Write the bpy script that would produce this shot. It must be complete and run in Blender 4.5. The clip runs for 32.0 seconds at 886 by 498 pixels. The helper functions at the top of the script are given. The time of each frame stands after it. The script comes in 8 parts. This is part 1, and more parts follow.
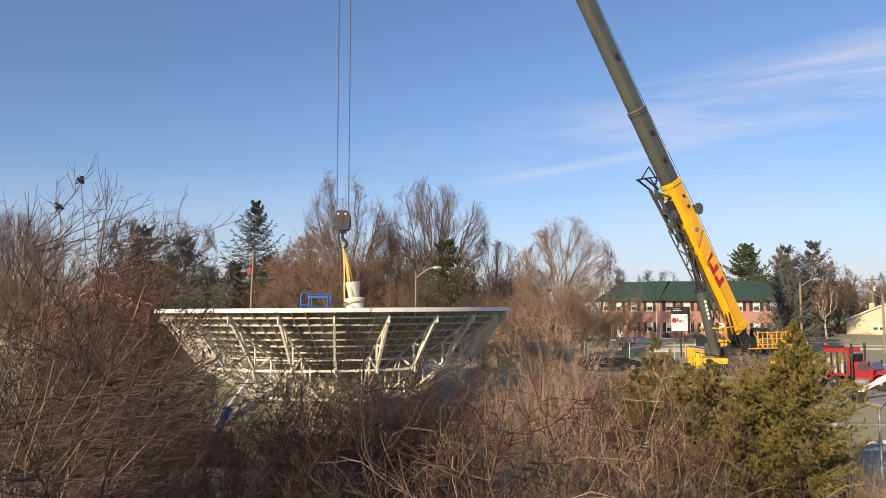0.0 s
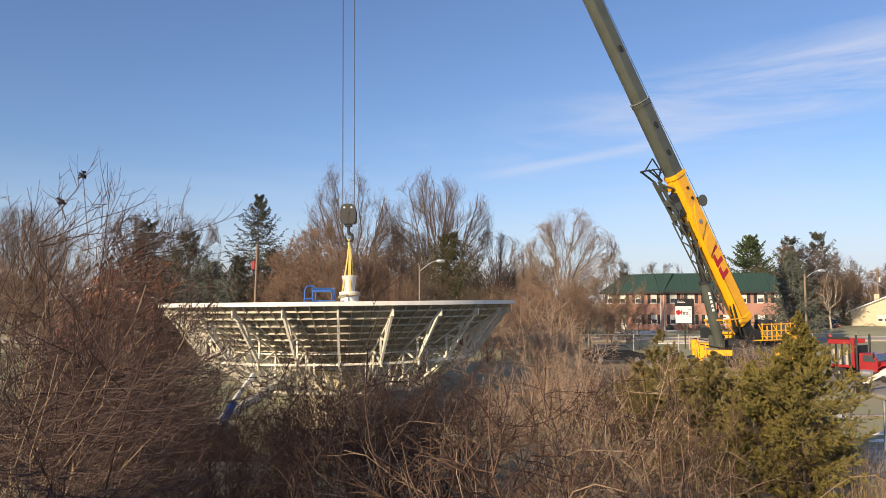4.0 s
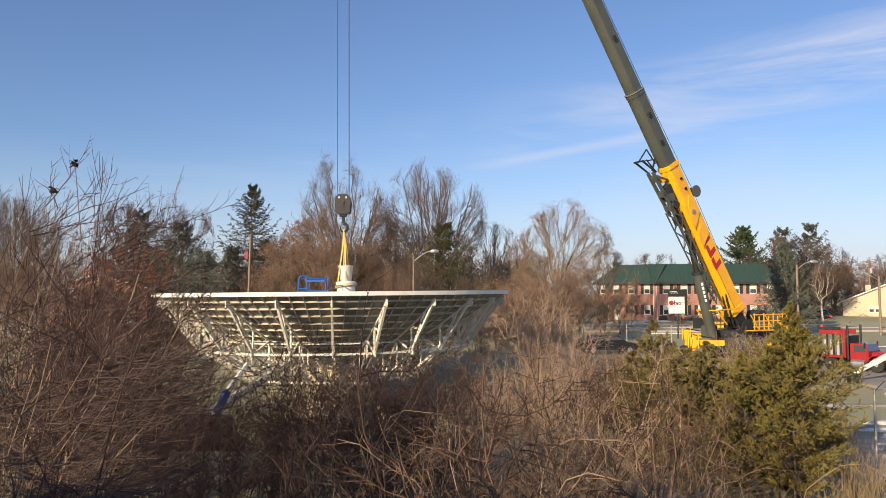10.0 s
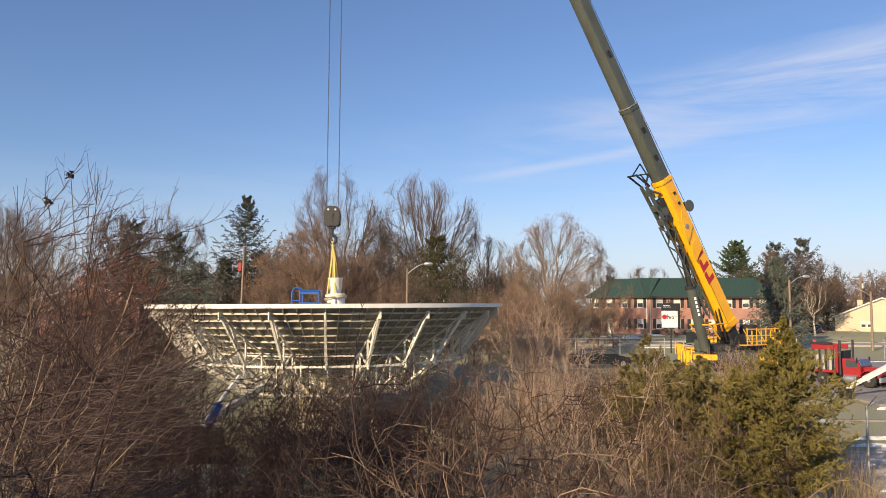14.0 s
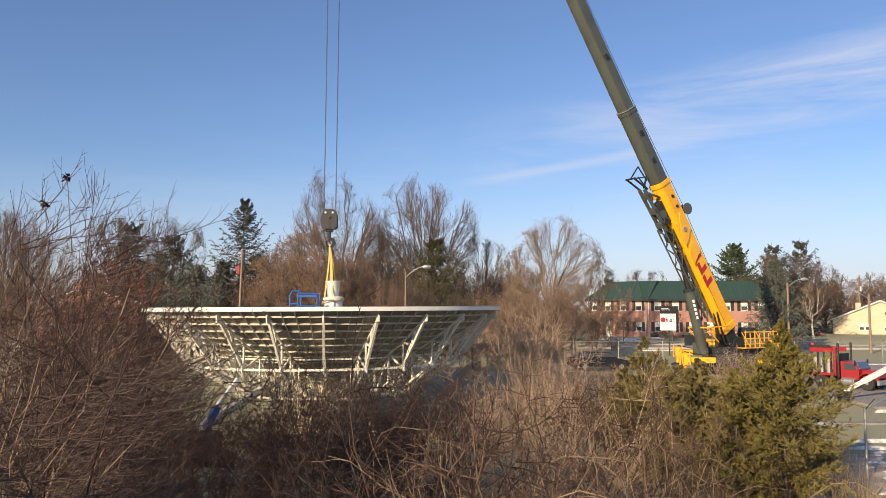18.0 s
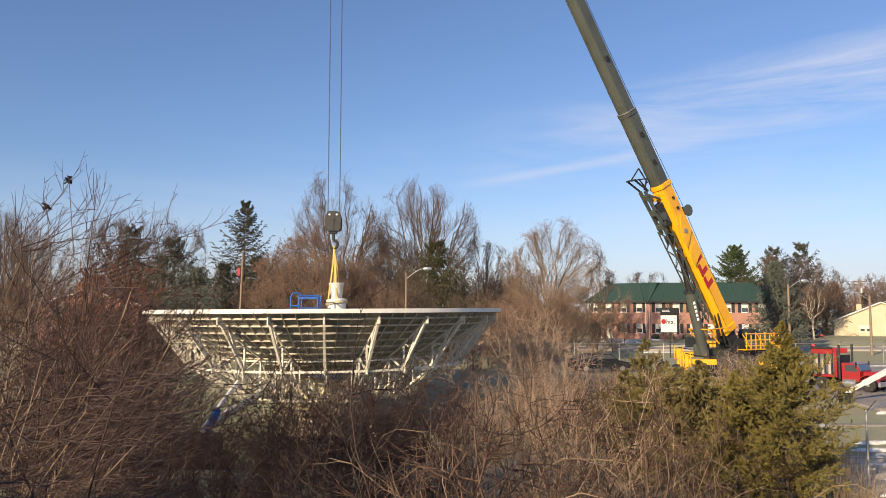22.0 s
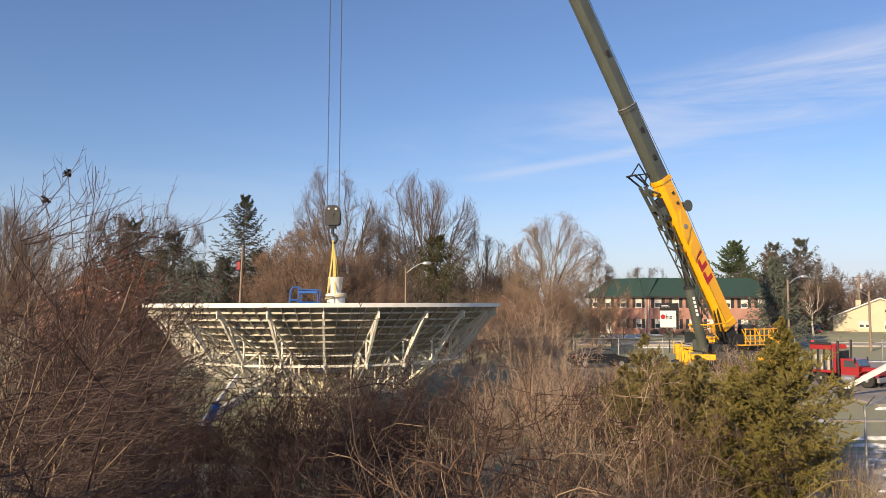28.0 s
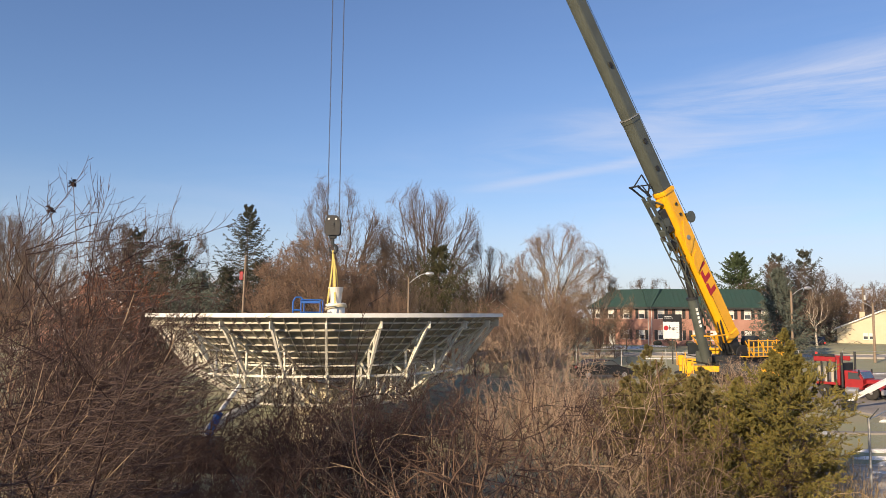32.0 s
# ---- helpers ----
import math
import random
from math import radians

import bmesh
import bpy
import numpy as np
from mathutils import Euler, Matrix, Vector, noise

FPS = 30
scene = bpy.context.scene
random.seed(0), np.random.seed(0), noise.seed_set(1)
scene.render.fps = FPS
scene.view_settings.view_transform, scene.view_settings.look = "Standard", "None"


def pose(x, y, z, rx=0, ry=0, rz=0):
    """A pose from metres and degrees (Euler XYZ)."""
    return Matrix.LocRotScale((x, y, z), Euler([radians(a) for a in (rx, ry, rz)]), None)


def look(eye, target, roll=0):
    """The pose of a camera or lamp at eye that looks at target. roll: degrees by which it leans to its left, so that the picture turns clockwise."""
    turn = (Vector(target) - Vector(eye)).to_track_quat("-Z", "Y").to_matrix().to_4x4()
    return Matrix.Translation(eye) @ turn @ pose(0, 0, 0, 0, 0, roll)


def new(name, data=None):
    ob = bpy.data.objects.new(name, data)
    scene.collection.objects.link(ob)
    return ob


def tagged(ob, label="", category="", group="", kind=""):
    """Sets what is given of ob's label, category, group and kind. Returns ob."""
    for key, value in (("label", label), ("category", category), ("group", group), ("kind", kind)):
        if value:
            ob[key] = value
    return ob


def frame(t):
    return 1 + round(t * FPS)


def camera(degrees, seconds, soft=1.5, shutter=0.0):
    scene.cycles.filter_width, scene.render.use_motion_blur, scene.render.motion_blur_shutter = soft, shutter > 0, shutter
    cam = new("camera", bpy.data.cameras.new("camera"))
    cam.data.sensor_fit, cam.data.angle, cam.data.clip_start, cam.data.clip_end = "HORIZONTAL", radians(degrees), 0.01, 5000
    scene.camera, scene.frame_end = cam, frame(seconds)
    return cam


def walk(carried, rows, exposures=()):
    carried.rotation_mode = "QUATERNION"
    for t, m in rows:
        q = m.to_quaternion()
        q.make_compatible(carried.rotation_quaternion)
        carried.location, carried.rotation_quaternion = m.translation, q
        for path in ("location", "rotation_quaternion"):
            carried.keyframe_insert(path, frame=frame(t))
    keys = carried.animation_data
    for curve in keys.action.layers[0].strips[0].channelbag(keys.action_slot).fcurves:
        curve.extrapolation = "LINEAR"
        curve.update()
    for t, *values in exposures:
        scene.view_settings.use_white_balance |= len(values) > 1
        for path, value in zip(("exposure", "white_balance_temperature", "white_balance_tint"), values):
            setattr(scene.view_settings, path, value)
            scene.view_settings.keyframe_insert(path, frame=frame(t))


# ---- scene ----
# The camera: held by hand, almost still, at an upper storey
cam = camera(62, 32.0, soft=0.6)
walk(cam, [
    (0, pose(-0.006, -0.012, 4.700, 94.676, 0, 0.539) @ pose(0, 0, 0, 0, 0, 0.074)),
    (0.5, pose(-0.010, 0.004, 4.702, 94.485, 0, 0.463) @ pose(0, 0, 0, 0, 0, 0.092)),
    (1, pose(-0.011, -0.001, 4.699, 94.392, 0, 0.157) @ pose(0, 0, 0, 0, 0, 0.194)),
    (1.5, pose(-0.001, -0.006, 4.706, 94.177, 0, 0.218) @ pose(0, 0, 0, 0, 0, 0.205)),
    (2, pose(-0.004, 0.010, 4.700, 94.174, 0, 0.431) @ pose(0, 0, 0, 0, 0, 0.083)),
    (2.5, pose(0.010, -0.003, 4.696, 94.020, 0, 0.489) @ pose(0, 0, 0, 0, 0, -0.112)),
    (3, pose(0.003, 0.005, 4.699, 94.055, 0, 0.707) @ pose(0, 0, 0, 0, 0, -0.213)),
    (3.5, pose(0.005, 0.001, 4.702, 94.163, 0, 0.868) @ pose(0, 0, 0, 0, 0, -0.200)),
    (5.5, pose(0.006, 0.009, 4.700, 94.024, 0, 0.615) @ pose(0, 0, 0, 0, 0, -0.048)),
    (6, pose(0.012, 0.003, 4.699, 94.013, 0, 0.809) @ pose(0, 0, 0, 0, 0, -0.194)),
    (6.5, pose(0.003, -0.005, 4.697, 94.095, 0, 0.781) @ pose(0, 0, 0, 0, 0, -0.138)),
    (7, pose(0.016, -0.021, 4.697, 93.970, 0, 0.629) @ pose(0, 0, 0, 0, 0, 0.005)),
    (7.5, pose(0.007, -0.005, 4.699, 93.820, 0, 0.303) @ pose(0, 0, 0, 0, 0, 0.039)),
    (8, pose(0.009, 0.000, 4.703, 93.632, 0, 0.255) @ pose(0, 0, 0, 0, 0, -0.020)),
    (8.5, pose(0.004, 0.001, 4.694, 93.598, 0, 0.272) @ pose(0, 0, 0, 0, 0, -0.100)),
    (9, pose(0.009, 0.009, 4.696, 93.513, 0, 0.296) @ pose(0, 0, 0, 0, 0, -0.161)),
    (9.5, pose(0.013, 0.004, 4.696, 93.342, 0, 0.316) @ pose(0, 0, 0, 0, 0, -0.185)),
    (10, pose(0.006, 0.002, 4.693, 93.398, 0, 0.354) @ pose(0, 0, 0, 0, 0, -0.118)),
    (10.5, pose(0.002, 0.001, 4.697, 93.531, 0, 0.250) @ pose(0, 0, 0, 0, 0, 0.070)),
    (11, pose(0.000, 0.002, 4.695, 93.623, 0, 0.127) @ pose(0, 0, 0, 0, 0, 0.042)),
    (11.5, pose(-0.005, 0.001, 4.701, 93.766, 0, 0.086) @ pose(0, 0, 0, 0, 0, 0.053)),
    (12, pose(0.005, 0.000, 4.706, 93.958, 0, 0.147) @ pose(0, 0, 0, 0, 0, -0.005)),
    (12.5, pose(-0.005, 0.004, 4.699, 94.164, 0, 0.080) @ pose(0, 0, 0, 0, 0, -0.010)),
    (13, pose(-0.002, 0.005, 4.701, 94.159, 0, -0.003) @ pose(0, 0, 0, 0, 0, -0.001)),
    (13.5, pose(-0.006, 0.000, 4.702, 94.246, 0, -0.004) @ pose(0, 0, 0, 0, 0, 0.095)),
    (14, pose(-0.010, -0.012, 4.703, 94.373, 0, -0.137) @ pose(0, 0, 0, 0, 0, 0.218)),
    (14.5, pose(-0.012, -0.020, 4.700, 94.540, 0, -0.192) @ pose(0, 0, 0, 0, 0, 0.271)),
    (16.5, pose(-0.009, -0.006, 4.697, 94.520, 0, -0.119) @ pose(0, 0, 0, 0, 0, 0.146)),
    (17, pose(-0.001, -0.006, 4.699, 94.347, 0, -0.115) @ pose(0, 0, 0, 0, 0, 0.242)),
    (17.5, pose(-0.001, -0.009, 4.697, 94.489, 0, -0.181) @ pose(0, 0, 0, 0, 0, 0.195)),
    (18, pose(0.006, -0.009, 4.700, 94.609, 0, -0.249) @ pose(0, 0, 0, 0, 0, 0.182)),
    (18.5, pose(0.005, -0.018, 4.695, 94.569, 0, -0.220) @ pose(0, 0, 0, 0, 0, 0.099)),
    (19, pose(0.002, -0.012, 4.694, 94.533, 0, -0.178) @ pose(0, 0, 0, 0, 0, 0.095)),
    (19.5, pose(0.001, -0.012, 4.699, 94.449, 0, -0.272) @ pose(0, 0, 0, 0, 0, 0.164)),
    (20, pose(-0.002, -0.018, 4.705, 94.612, 0, -0.331) @ pose(0, 0, 0, 0, 0, 0.177)),
    (20.5, pose(0.001, -0.019, 4.695, 94.735, 0, -0.323) @ pose(0, 0, 0, 0, 0, 0.151)),
    (21, pose(0.001, -0.023, 4.702, 94.883, 0, -0.277) @ pose(0, 0, 0, 0, 0, 0.161)),
    (21.5, pose(0.007, -0.020, 4.704, 94.903, 0, -0.173) @ pose(0, 0, 0, 0, 0, 0.106)),
    (22, pose(-0.005, -0.010, 4.703, 94.752, 0, -0.213) @ pose(0, 0, 0, 0, 0, 0.139)),
    (22.5, pose(0.008, -0.019, 4.698, 94.550, 0, -0.319) @ pose(0, 0, 0, 0, 0, 0.191)),
    (23, pose(0.002, -0.009, 4.700, 94.424, 0, -0.436) @ pose(0, 0, 0, 0, 0, 0.232)),
    (23.5, pose(-0.000, -0.003, 4.695, 94.398, 0, -0.468) @ pose(0, 0, 0, 0, 0, 0.186)),
    (24, pose(0.004, 0.004, 4.697, 94.359, 0, -0.422) @ pose(0, 0, 0, 0, 0, 0.148)),
    (24.5, pose(-0.005, 0.011, 4.698, 94.303, 0, -0.398) @ pose(0, 0, 0, 0, 0, 0.129)),
    (25, pose(-0.006, 0.012, 4.701, 94.226, 0, -0.398) @ pose(0, 0, 0, 0, 0, 0.161)),
    (25.5, pose(-0.009, 0.007, 4.699, 94.195, 0, -0.330) @ pose(0, 0, 0, 0, 0, 0.221)),
    (27.5, pose(-0.007, 0.001, 4.696, 94.430, 0, -0.136) @ pose(0, 0, 0, 0, 0, 0.324)),
    (28, pose(-0.006, 0.002, 4.702, 94.337, 0, -0.237) @ pose(0, 0, 0, 0, 0, 0.308)),
    (28.5, pose(-0.014, 0.008, 4.700, 94.388, 0, -0.225) @ pose(0, 0, 0, 0, 0, 0.388)),
    (29, pose(-0.013, -0.014, 4.702, 94.701, 0, -0.361) @ pose(0, 0, 0, 0, 0, 0.414)),
    (29.5, pose(-0.017, -0.001, 4.697, 94.895, 0, -0.348) @ pose(0, 0, 0, 0, 0, 0.435)),
    (30, pose(-0.011, -0.005, 4.706, 94.925, 0, -0.048) @ pose(0, 0, 0, 0, 0, 0.423)),
    (30.5, pose(-0.013, 0.001, 4.700, 94.807, 0, -0.100) @ pose(0, 0, 0, 0, 0, 0.460)),
    (31, pose(-0.014, 0.002, 4.698, 94.729, 0, -0.155) @ pose(0, 0, 0, 0, 0, 0.549)),
    (31.5, pose(-0.011, -0.019, 4.697, 94.967, 0, -0.107) @ pose(0, 0, 0, 0, 0, 0.542)),
    (32, pose(-0.003, -0.022, 4.702, 95.141, 0, -0.011) @ pose(0, 0, 0, 0, 0, 0.489)),])

# ---- light ----
SUN_AZ, SUN_EL = 217.0, 19.0
scene.view_settings.exposure = 0.44


def make_world():
    w = bpy.data.worlds.new("winter_sky")
    scene.world = w
    w.use_nodes = True
    nt = w.node_tree
    nt.nodes.clear()
    N, L = nt.nodes.new, nt.links.new
    out, bg, sky = N("ShaderNodeOutputWorld"), N("ShaderNodeBackground"), N("ShaderNodeTexSky")
    sky.sky_type, sky.sun_disc = "NISHITA", False
    sky.sun_elevation, sky.sun_rotation = radians(SUN_EL), radians(SUN_AZ)
    sky.air_density, sky.dust_density, sky.ozone_density = 1.0, 0.7, 3.4
    bg.inputs["Strength"].default_value = 0.097
    # the pale, slightly violet winter air
    tint = N("ShaderNodeMix")
    tint.data_type, tint.blend_type = "RGBA", "MULTIPLY"
    tint.inputs[0].default_value = 1.0
    tint.inputs[7].default_value = (1.02, 1.0, 1.13, 1)
    L(sky.outputs[0], tint.inputs[6])
    # thin cirrus: long streaks, drawn out level, thicker towards the east
    tc, mp, mp2, sep, east = N("ShaderNodeTexCoord"), N("ShaderNodeMapping"), N("ShaderNodeMapping"), N("ShaderNodeSeparateXYZ"), N("ShaderNodeMapRange")
    mp.inputs["Rotation"].default_value = (0, radians(9), 0)
    mp.inputs["Scale"].default_value = (1.1, 1.1, 8.5)
    mp.inputs["Location"].default_value = (0.35, 0.0, 0.37)
    mp2.inputs["Rotation"].default_value = (0, radians(9), 0)
    mp2.inputs["Scale"].default_value = (1.3, 1.3, 4.2)
    mp2.inputs["Location"].default_value = (0.1, 0.4, 0.15)
    n1, n2 = N("ShaderNodeTexNoise"), N("ShaderNodeTexNoise")
    n1.inputs["Scale"].default_value, n1.inputs["Detail"].default_value, n1.inputs["Roughness"].default_value = 2.6, 9, 0.62
    n1.inputs["Distortion"].default_value = 0.6
    n2.inputs["Scale"].default_value, n2.inputs["Detail"].default_value = 1.6, 3
    r1, r2 = N("ShaderNodeValToRGB"), N("ShaderNodeValToRGB")
    r1.color_ramp.elements[0].position, r1.color_ramp.elements[1].position = 0.38, 0.66
    r2.color_ramp.elements[0].position, r2.color_ramp.elements[1].position = 0.22, 0.50
    mul, mix, gain, weak = N("ShaderNodeMath"), N("ShaderNodeMix"), N("ShaderNodeMath"), N("ShaderNodeMath")
    mul.operation, gain.operation, weak.operation = "MULTIPLY", "MULTIPLY", "MULTIPLY"
    east.inputs["From Min"].default_value, east.inputs["From Max"].default_value = 0.02, 0.40
    east.inputs["To Min"].default_value, east.inputs["To Max"].default_value = 0.10, 1.0
    weak.inputs[1].default_value = 0.95
    mix.data_type = "RGBA"
    mix.inputs[7].default_value = (5.5, 5.7, 6.7, 1)
    L(tc.outputs["Generated"], sep.inputs[0])
    L(sep.outputs[0], east.inputs[0])
    # the cloud lies in a slanting belt
    slope, fade_in, fade_out, belt, thin = N("ShaderNodeMath"), N("ShaderNodeMapRange"), N("ShaderNodeMapRange"), N("ShaderNodeMath"), N("ShaderNodeMath")
    slope.operation, belt.operation, thin.operation = "MULTIPLY_ADD", "MULTIPLY", "MULTIPLY"
    slope.inputs[1].default_value = -0.15
    for node, lo, hi, v0, v1 in ((fade_in, 0.135, 0.175, 0.25, 1.0), (fade_out, 0.20, 0.275, 1.0, 0.04)):
        node.interpolation_type = "SMOOTHSTEP"
        node.inputs["From Min"].default_value, node.inputs["From Max"].default_value = lo, hi
        node.inputs["To Min"].default_value, node.inputs["To Max"].default_value = v0, v1
        L(slope.outputs[0], node.inputs[0])
    L(sep.outputs[0], slope.inputs[0])
    L(sep.outputs[2], slope.inputs[2])
    L(fade_in.outputs[0], belt.inputs[0])
    L(fade_out.outputs[0], belt.inputs[1])
    L(belt.outputs[0], thin.inputs[0])
    L(east.outputs[0], thin.inputs[1])
    L(thin.outputs[0], weak.inputs[0])
    L(weak.outputs[0], gain.inputs[1])
    # whitish haze low over the horizon all round
    low, add = N("ShaderNodeMapRange"), N("ShaderNodeMath")
    low.interpolation_type = "SMOOTHSTEP"
    low.inputs["From Min"].default_value, low.inputs["From Max"].default_value = 0.0, 0.20
    low.inputs["To Min"].default_value, low.inputs["To Max"].default_value = 0.46, 0.0
    add.operation, add.use_clamp = "ADD", True
    L(sep.outputs[2], low.inputs[0])
    L(gain.outputs[0], add.inputs[0])
    L(low.outputs[0], add.inputs[1])
    # one long thin streak along the belt's lower edge
    off, near_by, band, start, stop, cut, line, total = (N("ShaderNodeMath"), N("ShaderNodeMath"), N("ShaderNodeMapRange"), N("ShaderNodeMapRange"), N("ShaderNodeMapRange"), N("ShaderNodeMath"), N("ShaderNodeMath"), N("ShaderNodeMath"))
    off.operation, near_by.operation, cut.operation, line.operation, total.operation, total.use_clamp = "SUBTRACT", "ABSOLUTE", "MULTIPLY", "MULTIPLY", "ADD", True
    off.inputs[1].default_value = 0.164
    for node, lo, hi, v0, v1 in ((band, 0.0, 0.010, 0.34, 0.0), (start, 0.0, 0.12, 0.0, 1.0), (stop, 0.24, 0.36, 1.0, 0.0)):
        node.interpolation_type = "SMOOTHSTEP"
        node.inputs["From Min"].default_value, node.inputs["From Max"].default_value = lo, hi
        node.inputs["To Min"].default_value, node.inputs["To Max"].default_value = v0, v1
    L(slope.outputs[0], off.inputs[0])
    L(off.outputs[0], near_by.inputs[0])
    L(near_by.outputs[0], band.inputs[0])
    L(sep.outputs[0], start.inputs[0])
    L(sep.outputs[0], stop.inputs[0])
    L(start.outputs[0], cut.inputs[0])
    L(stop.outputs[0], cut.inputs[1])
    L(band.outputs[0], line.inputs[0])
    L(cut.outputs[0], line.inputs[1])
    L(add.outputs[0], total.inputs[0])
    L(line.outputs[0], total.inputs[1])
    for a, b in ((tc.outputs["Generated"], mp.inputs[0]), (tc.outputs["Generated"], mp2.inputs[0]), (mp.outputs[0], n1.inputs[0]), (mp2.outputs[0], n2.inputs[0]),
                 (n1.outputs[0], r1.inputs[0]), (n2.outputs[0], r2.inputs[0]), (r1.outputs[0], mul.inputs[0]), (r2.outputs[0], mul.inputs[1]), (mul.outputs[0], gain.inputs[0]),
                 (total.outputs[0], mix.inputs[0]), (tint.outputs[2], mix.inputs[6]), (mix.outputs[2], bg.inputs[0]), (bg.outputs[0], out.inputs[0])):
        L(a, b)


make_world()
sun = new("sun", bpy.data.lights.new("sun", "SUN"))
sun.data.energy, sun.data.angle, sun.data.color = 5.0, radians(0.5), (1.0, 0.78, 0.51)
sa, se = radians(SUN_AZ), radians(SUN_EL)
sun.matrix_basis = look((math.sin(sa) * math.cos(se) * 100, math.cos(sa) * math.cos(se) * 100, math.sin(se) * 100), (0, 0, 0))


# ---- materials ----
def mat(name, color, rough=0.7, metal=0.0, color2=None, scale=6.0, amount=0.35, bump=0.15, fine=60.0, island=0.0, objrand=0.0, coat=0.0, sheen=False):
    """A surface with stains (scale) and grain (fine); island and objrand vary the value piece by piece."""
    m = bpy.data.materials.new(name)
    m.use_nodes = True
    nt = m.node_tree
    N, L = nt.nodes.new, nt.links.new
    b = nt.nodes["Principled BSDF"]
    b.inputs["Roughness"].default_value, b.inputs["Metallic"].default_value = rough, metal
    b.inputs["Coat Weight"].default_value = coat
    c2 = color2 or tuple(v * 0.55 for v in color)
    tc, n1, n2 = N("ShaderNodeTexCoord"), N("ShaderNodeTexNoise"), N("ShaderNodeTexNoise")
    n1.inputs["Scale"].default_value, n1.inputs["Detail"].default_value = scale, 5
    n2.inputs["Scale"].default_value, n2.inputs["Detail"].default_value = fine, 3
    L(tc.outputs["Object"], n1.inputs[0])
    L(tc.outputs["Object"], n2.inputs[0])
    ramp = N("ShaderNodeValToRGB")
    ramp.color_ramp.elements[0].position, ramp.color_ramp.elements[1].position = 0.42, 0.68
    L(n1.outputs[0], ramp.inputs[0])
    mx = N("ShaderNodeMix")
    mx.data_type = "RGBA"
    mx.inputs[6].default_value, mx.inputs[7].default_value = (*color, 1), (*c2, 1)
    k = N("ShaderNodeMath")
    k.operation = "MULTIPLY"
    k.inputs[1].default_value = amount
    L(ramp.outputs[0], k.inputs[0])
    L(k.outputs[0], mx.inputs[0])
    hsv = N("ShaderNodeHueSaturation")
    L(mx.outputs[2], hsv.inputs["Color"])
    # value: grain and, where asked, a shift for each piece
    val = N("ShaderNodeMath")
    val.operation = "MULTIPLY_ADD"
    val.inputs[1].default_value, val.inputs[2].default_value = 0.5 * min(1, amount + 0.2), 1 - 0.25 * min(1, amount + 0.2)
    L(n2.outputs[0], val.inputs[0])
    last = val.outputs[0]
    for amt, src in ((island, "island"), (objrand, "object")):
        if amt:
            s = N("ShaderNodeNewGeometry").outputs["Random Per Island"] if src == "island" else N("ShaderNodeObjectInfo").outputs["Random"]
            a = N("ShaderNodeMath")
            a.operation = "MULTIPLY_ADD"
            a.inputs[1].default_value, a.inputs[2].default_value = 2 * amt, 1 - amt
            L(s, a.inputs[0])
            p = N("ShaderNodeMath")
            p.operation = "MULTIPLY"
            L(last, p.inputs[0])
            L(a.outputs[0], p.inputs[1])
            last = p.outputs[0]
    L(last, hsv.inputs["Value"])
    L(hsv.outputs[0], b.inputs["Base Color"])
    if bump:
        bp = N("ShaderNodeBump")
        bp.inputs["Strength"].default_value, bp.inputs["Distance"].default_value = bump, 0.02
        L(n2.outputs[0], bp.inputs["Height"])
        L(bp.outputs[0], b.inputs["Normal"])
    return m


def island_mat(name, stops, rough=0.85, objrand=0.12, bump=0.0):
    """Twigs, needles and stalks: a colour for each piece, taken from a ramp."""
    m = bpy.data.materials.new(name)
    m.use_nodes = True
    nt = m.node_tree
    N, L = nt.nodes.new, nt.links.new
    b = nt.nodes["Principled BSDF"]
    b.inputs["Roughness"].default_value = rough
    b.inputs["Specular IOR Level"].default_value = 0.25
    g, r, tc, n = N("ShaderNodeNewGeometry"), N("ShaderNodeValToRGB"), N("ShaderNodeTexCoord"), N("ShaderNodeTexNoise")
    el = r.color_ramp.elements
    for i, c in enumerate(stops):
        pos = i / (len(stops) - 1)
        e = el[0] if i == 0 else el[1] if i == len(stops) - 1 else el.new(pos)
        e.position, e.color = pos, (*c, 1)
    el[len(stops) - 1].color = (*stops[-1], 1)
    L(g.outputs["Random Per Island"], r.inputs[0])
    n.inputs["Scale"].default_value = 9.0
    L(tc.outputs["Object"], n.inputs[0])
    hsv, oi, a, p = N("ShaderNodeHueSaturation"), N("ShaderNodeObjectInfo"), N("ShaderNodeMath"), N("ShaderNodeMath")
    a.operation, p.operation = "MULTIPLY_ADD", "MULTIPLY_ADD"
    a.inputs[1].default_value, a.inputs[2].default_value = 2 * objrand, 0.8 - objrand
    L(oi.outputs["Random"], a.inputs[0])
    p.inputs[1].default_value = 0.4
    L(n.outputs[0], p.inputs[0])
    L(a.outputs[0], p.inputs[2])
    L(p.outputs[0], hsv.inputs["Value"])
    L(r.outputs[0], hsv.inputs["Color"])
    L(hsv.outputs[0], b.inputs["Base Color"])
    return m


M = {}
M["white_steel"] = mat("white_steel", (0.74, 0.71, 0.62), 0.5, 0, (0.46, 0.41, 0.32), 1.3, 0.45, 0.1, 40, objrand=0.10)
# dish panels darker than their cream paint: underside shade put into the colour
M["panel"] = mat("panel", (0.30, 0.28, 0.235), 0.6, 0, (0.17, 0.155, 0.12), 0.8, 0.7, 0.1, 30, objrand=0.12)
# white_steel dimmed for hoops and stringers; their weaker light is in the colour
M["grid_steel"] = mat("grid_steel", (0.50, 0.47, 0.39), 0.55, 0, (0.30, 0.27, 0.21), 1.3, 0.55, 0.1, 40, objrand=0.15)
M["hub_paint"] = mat("hub_paint", (0.66, 0.60, 0.44), 0.6, 0, (0.42, 0.35, 0.22), 1.5, 0.5)
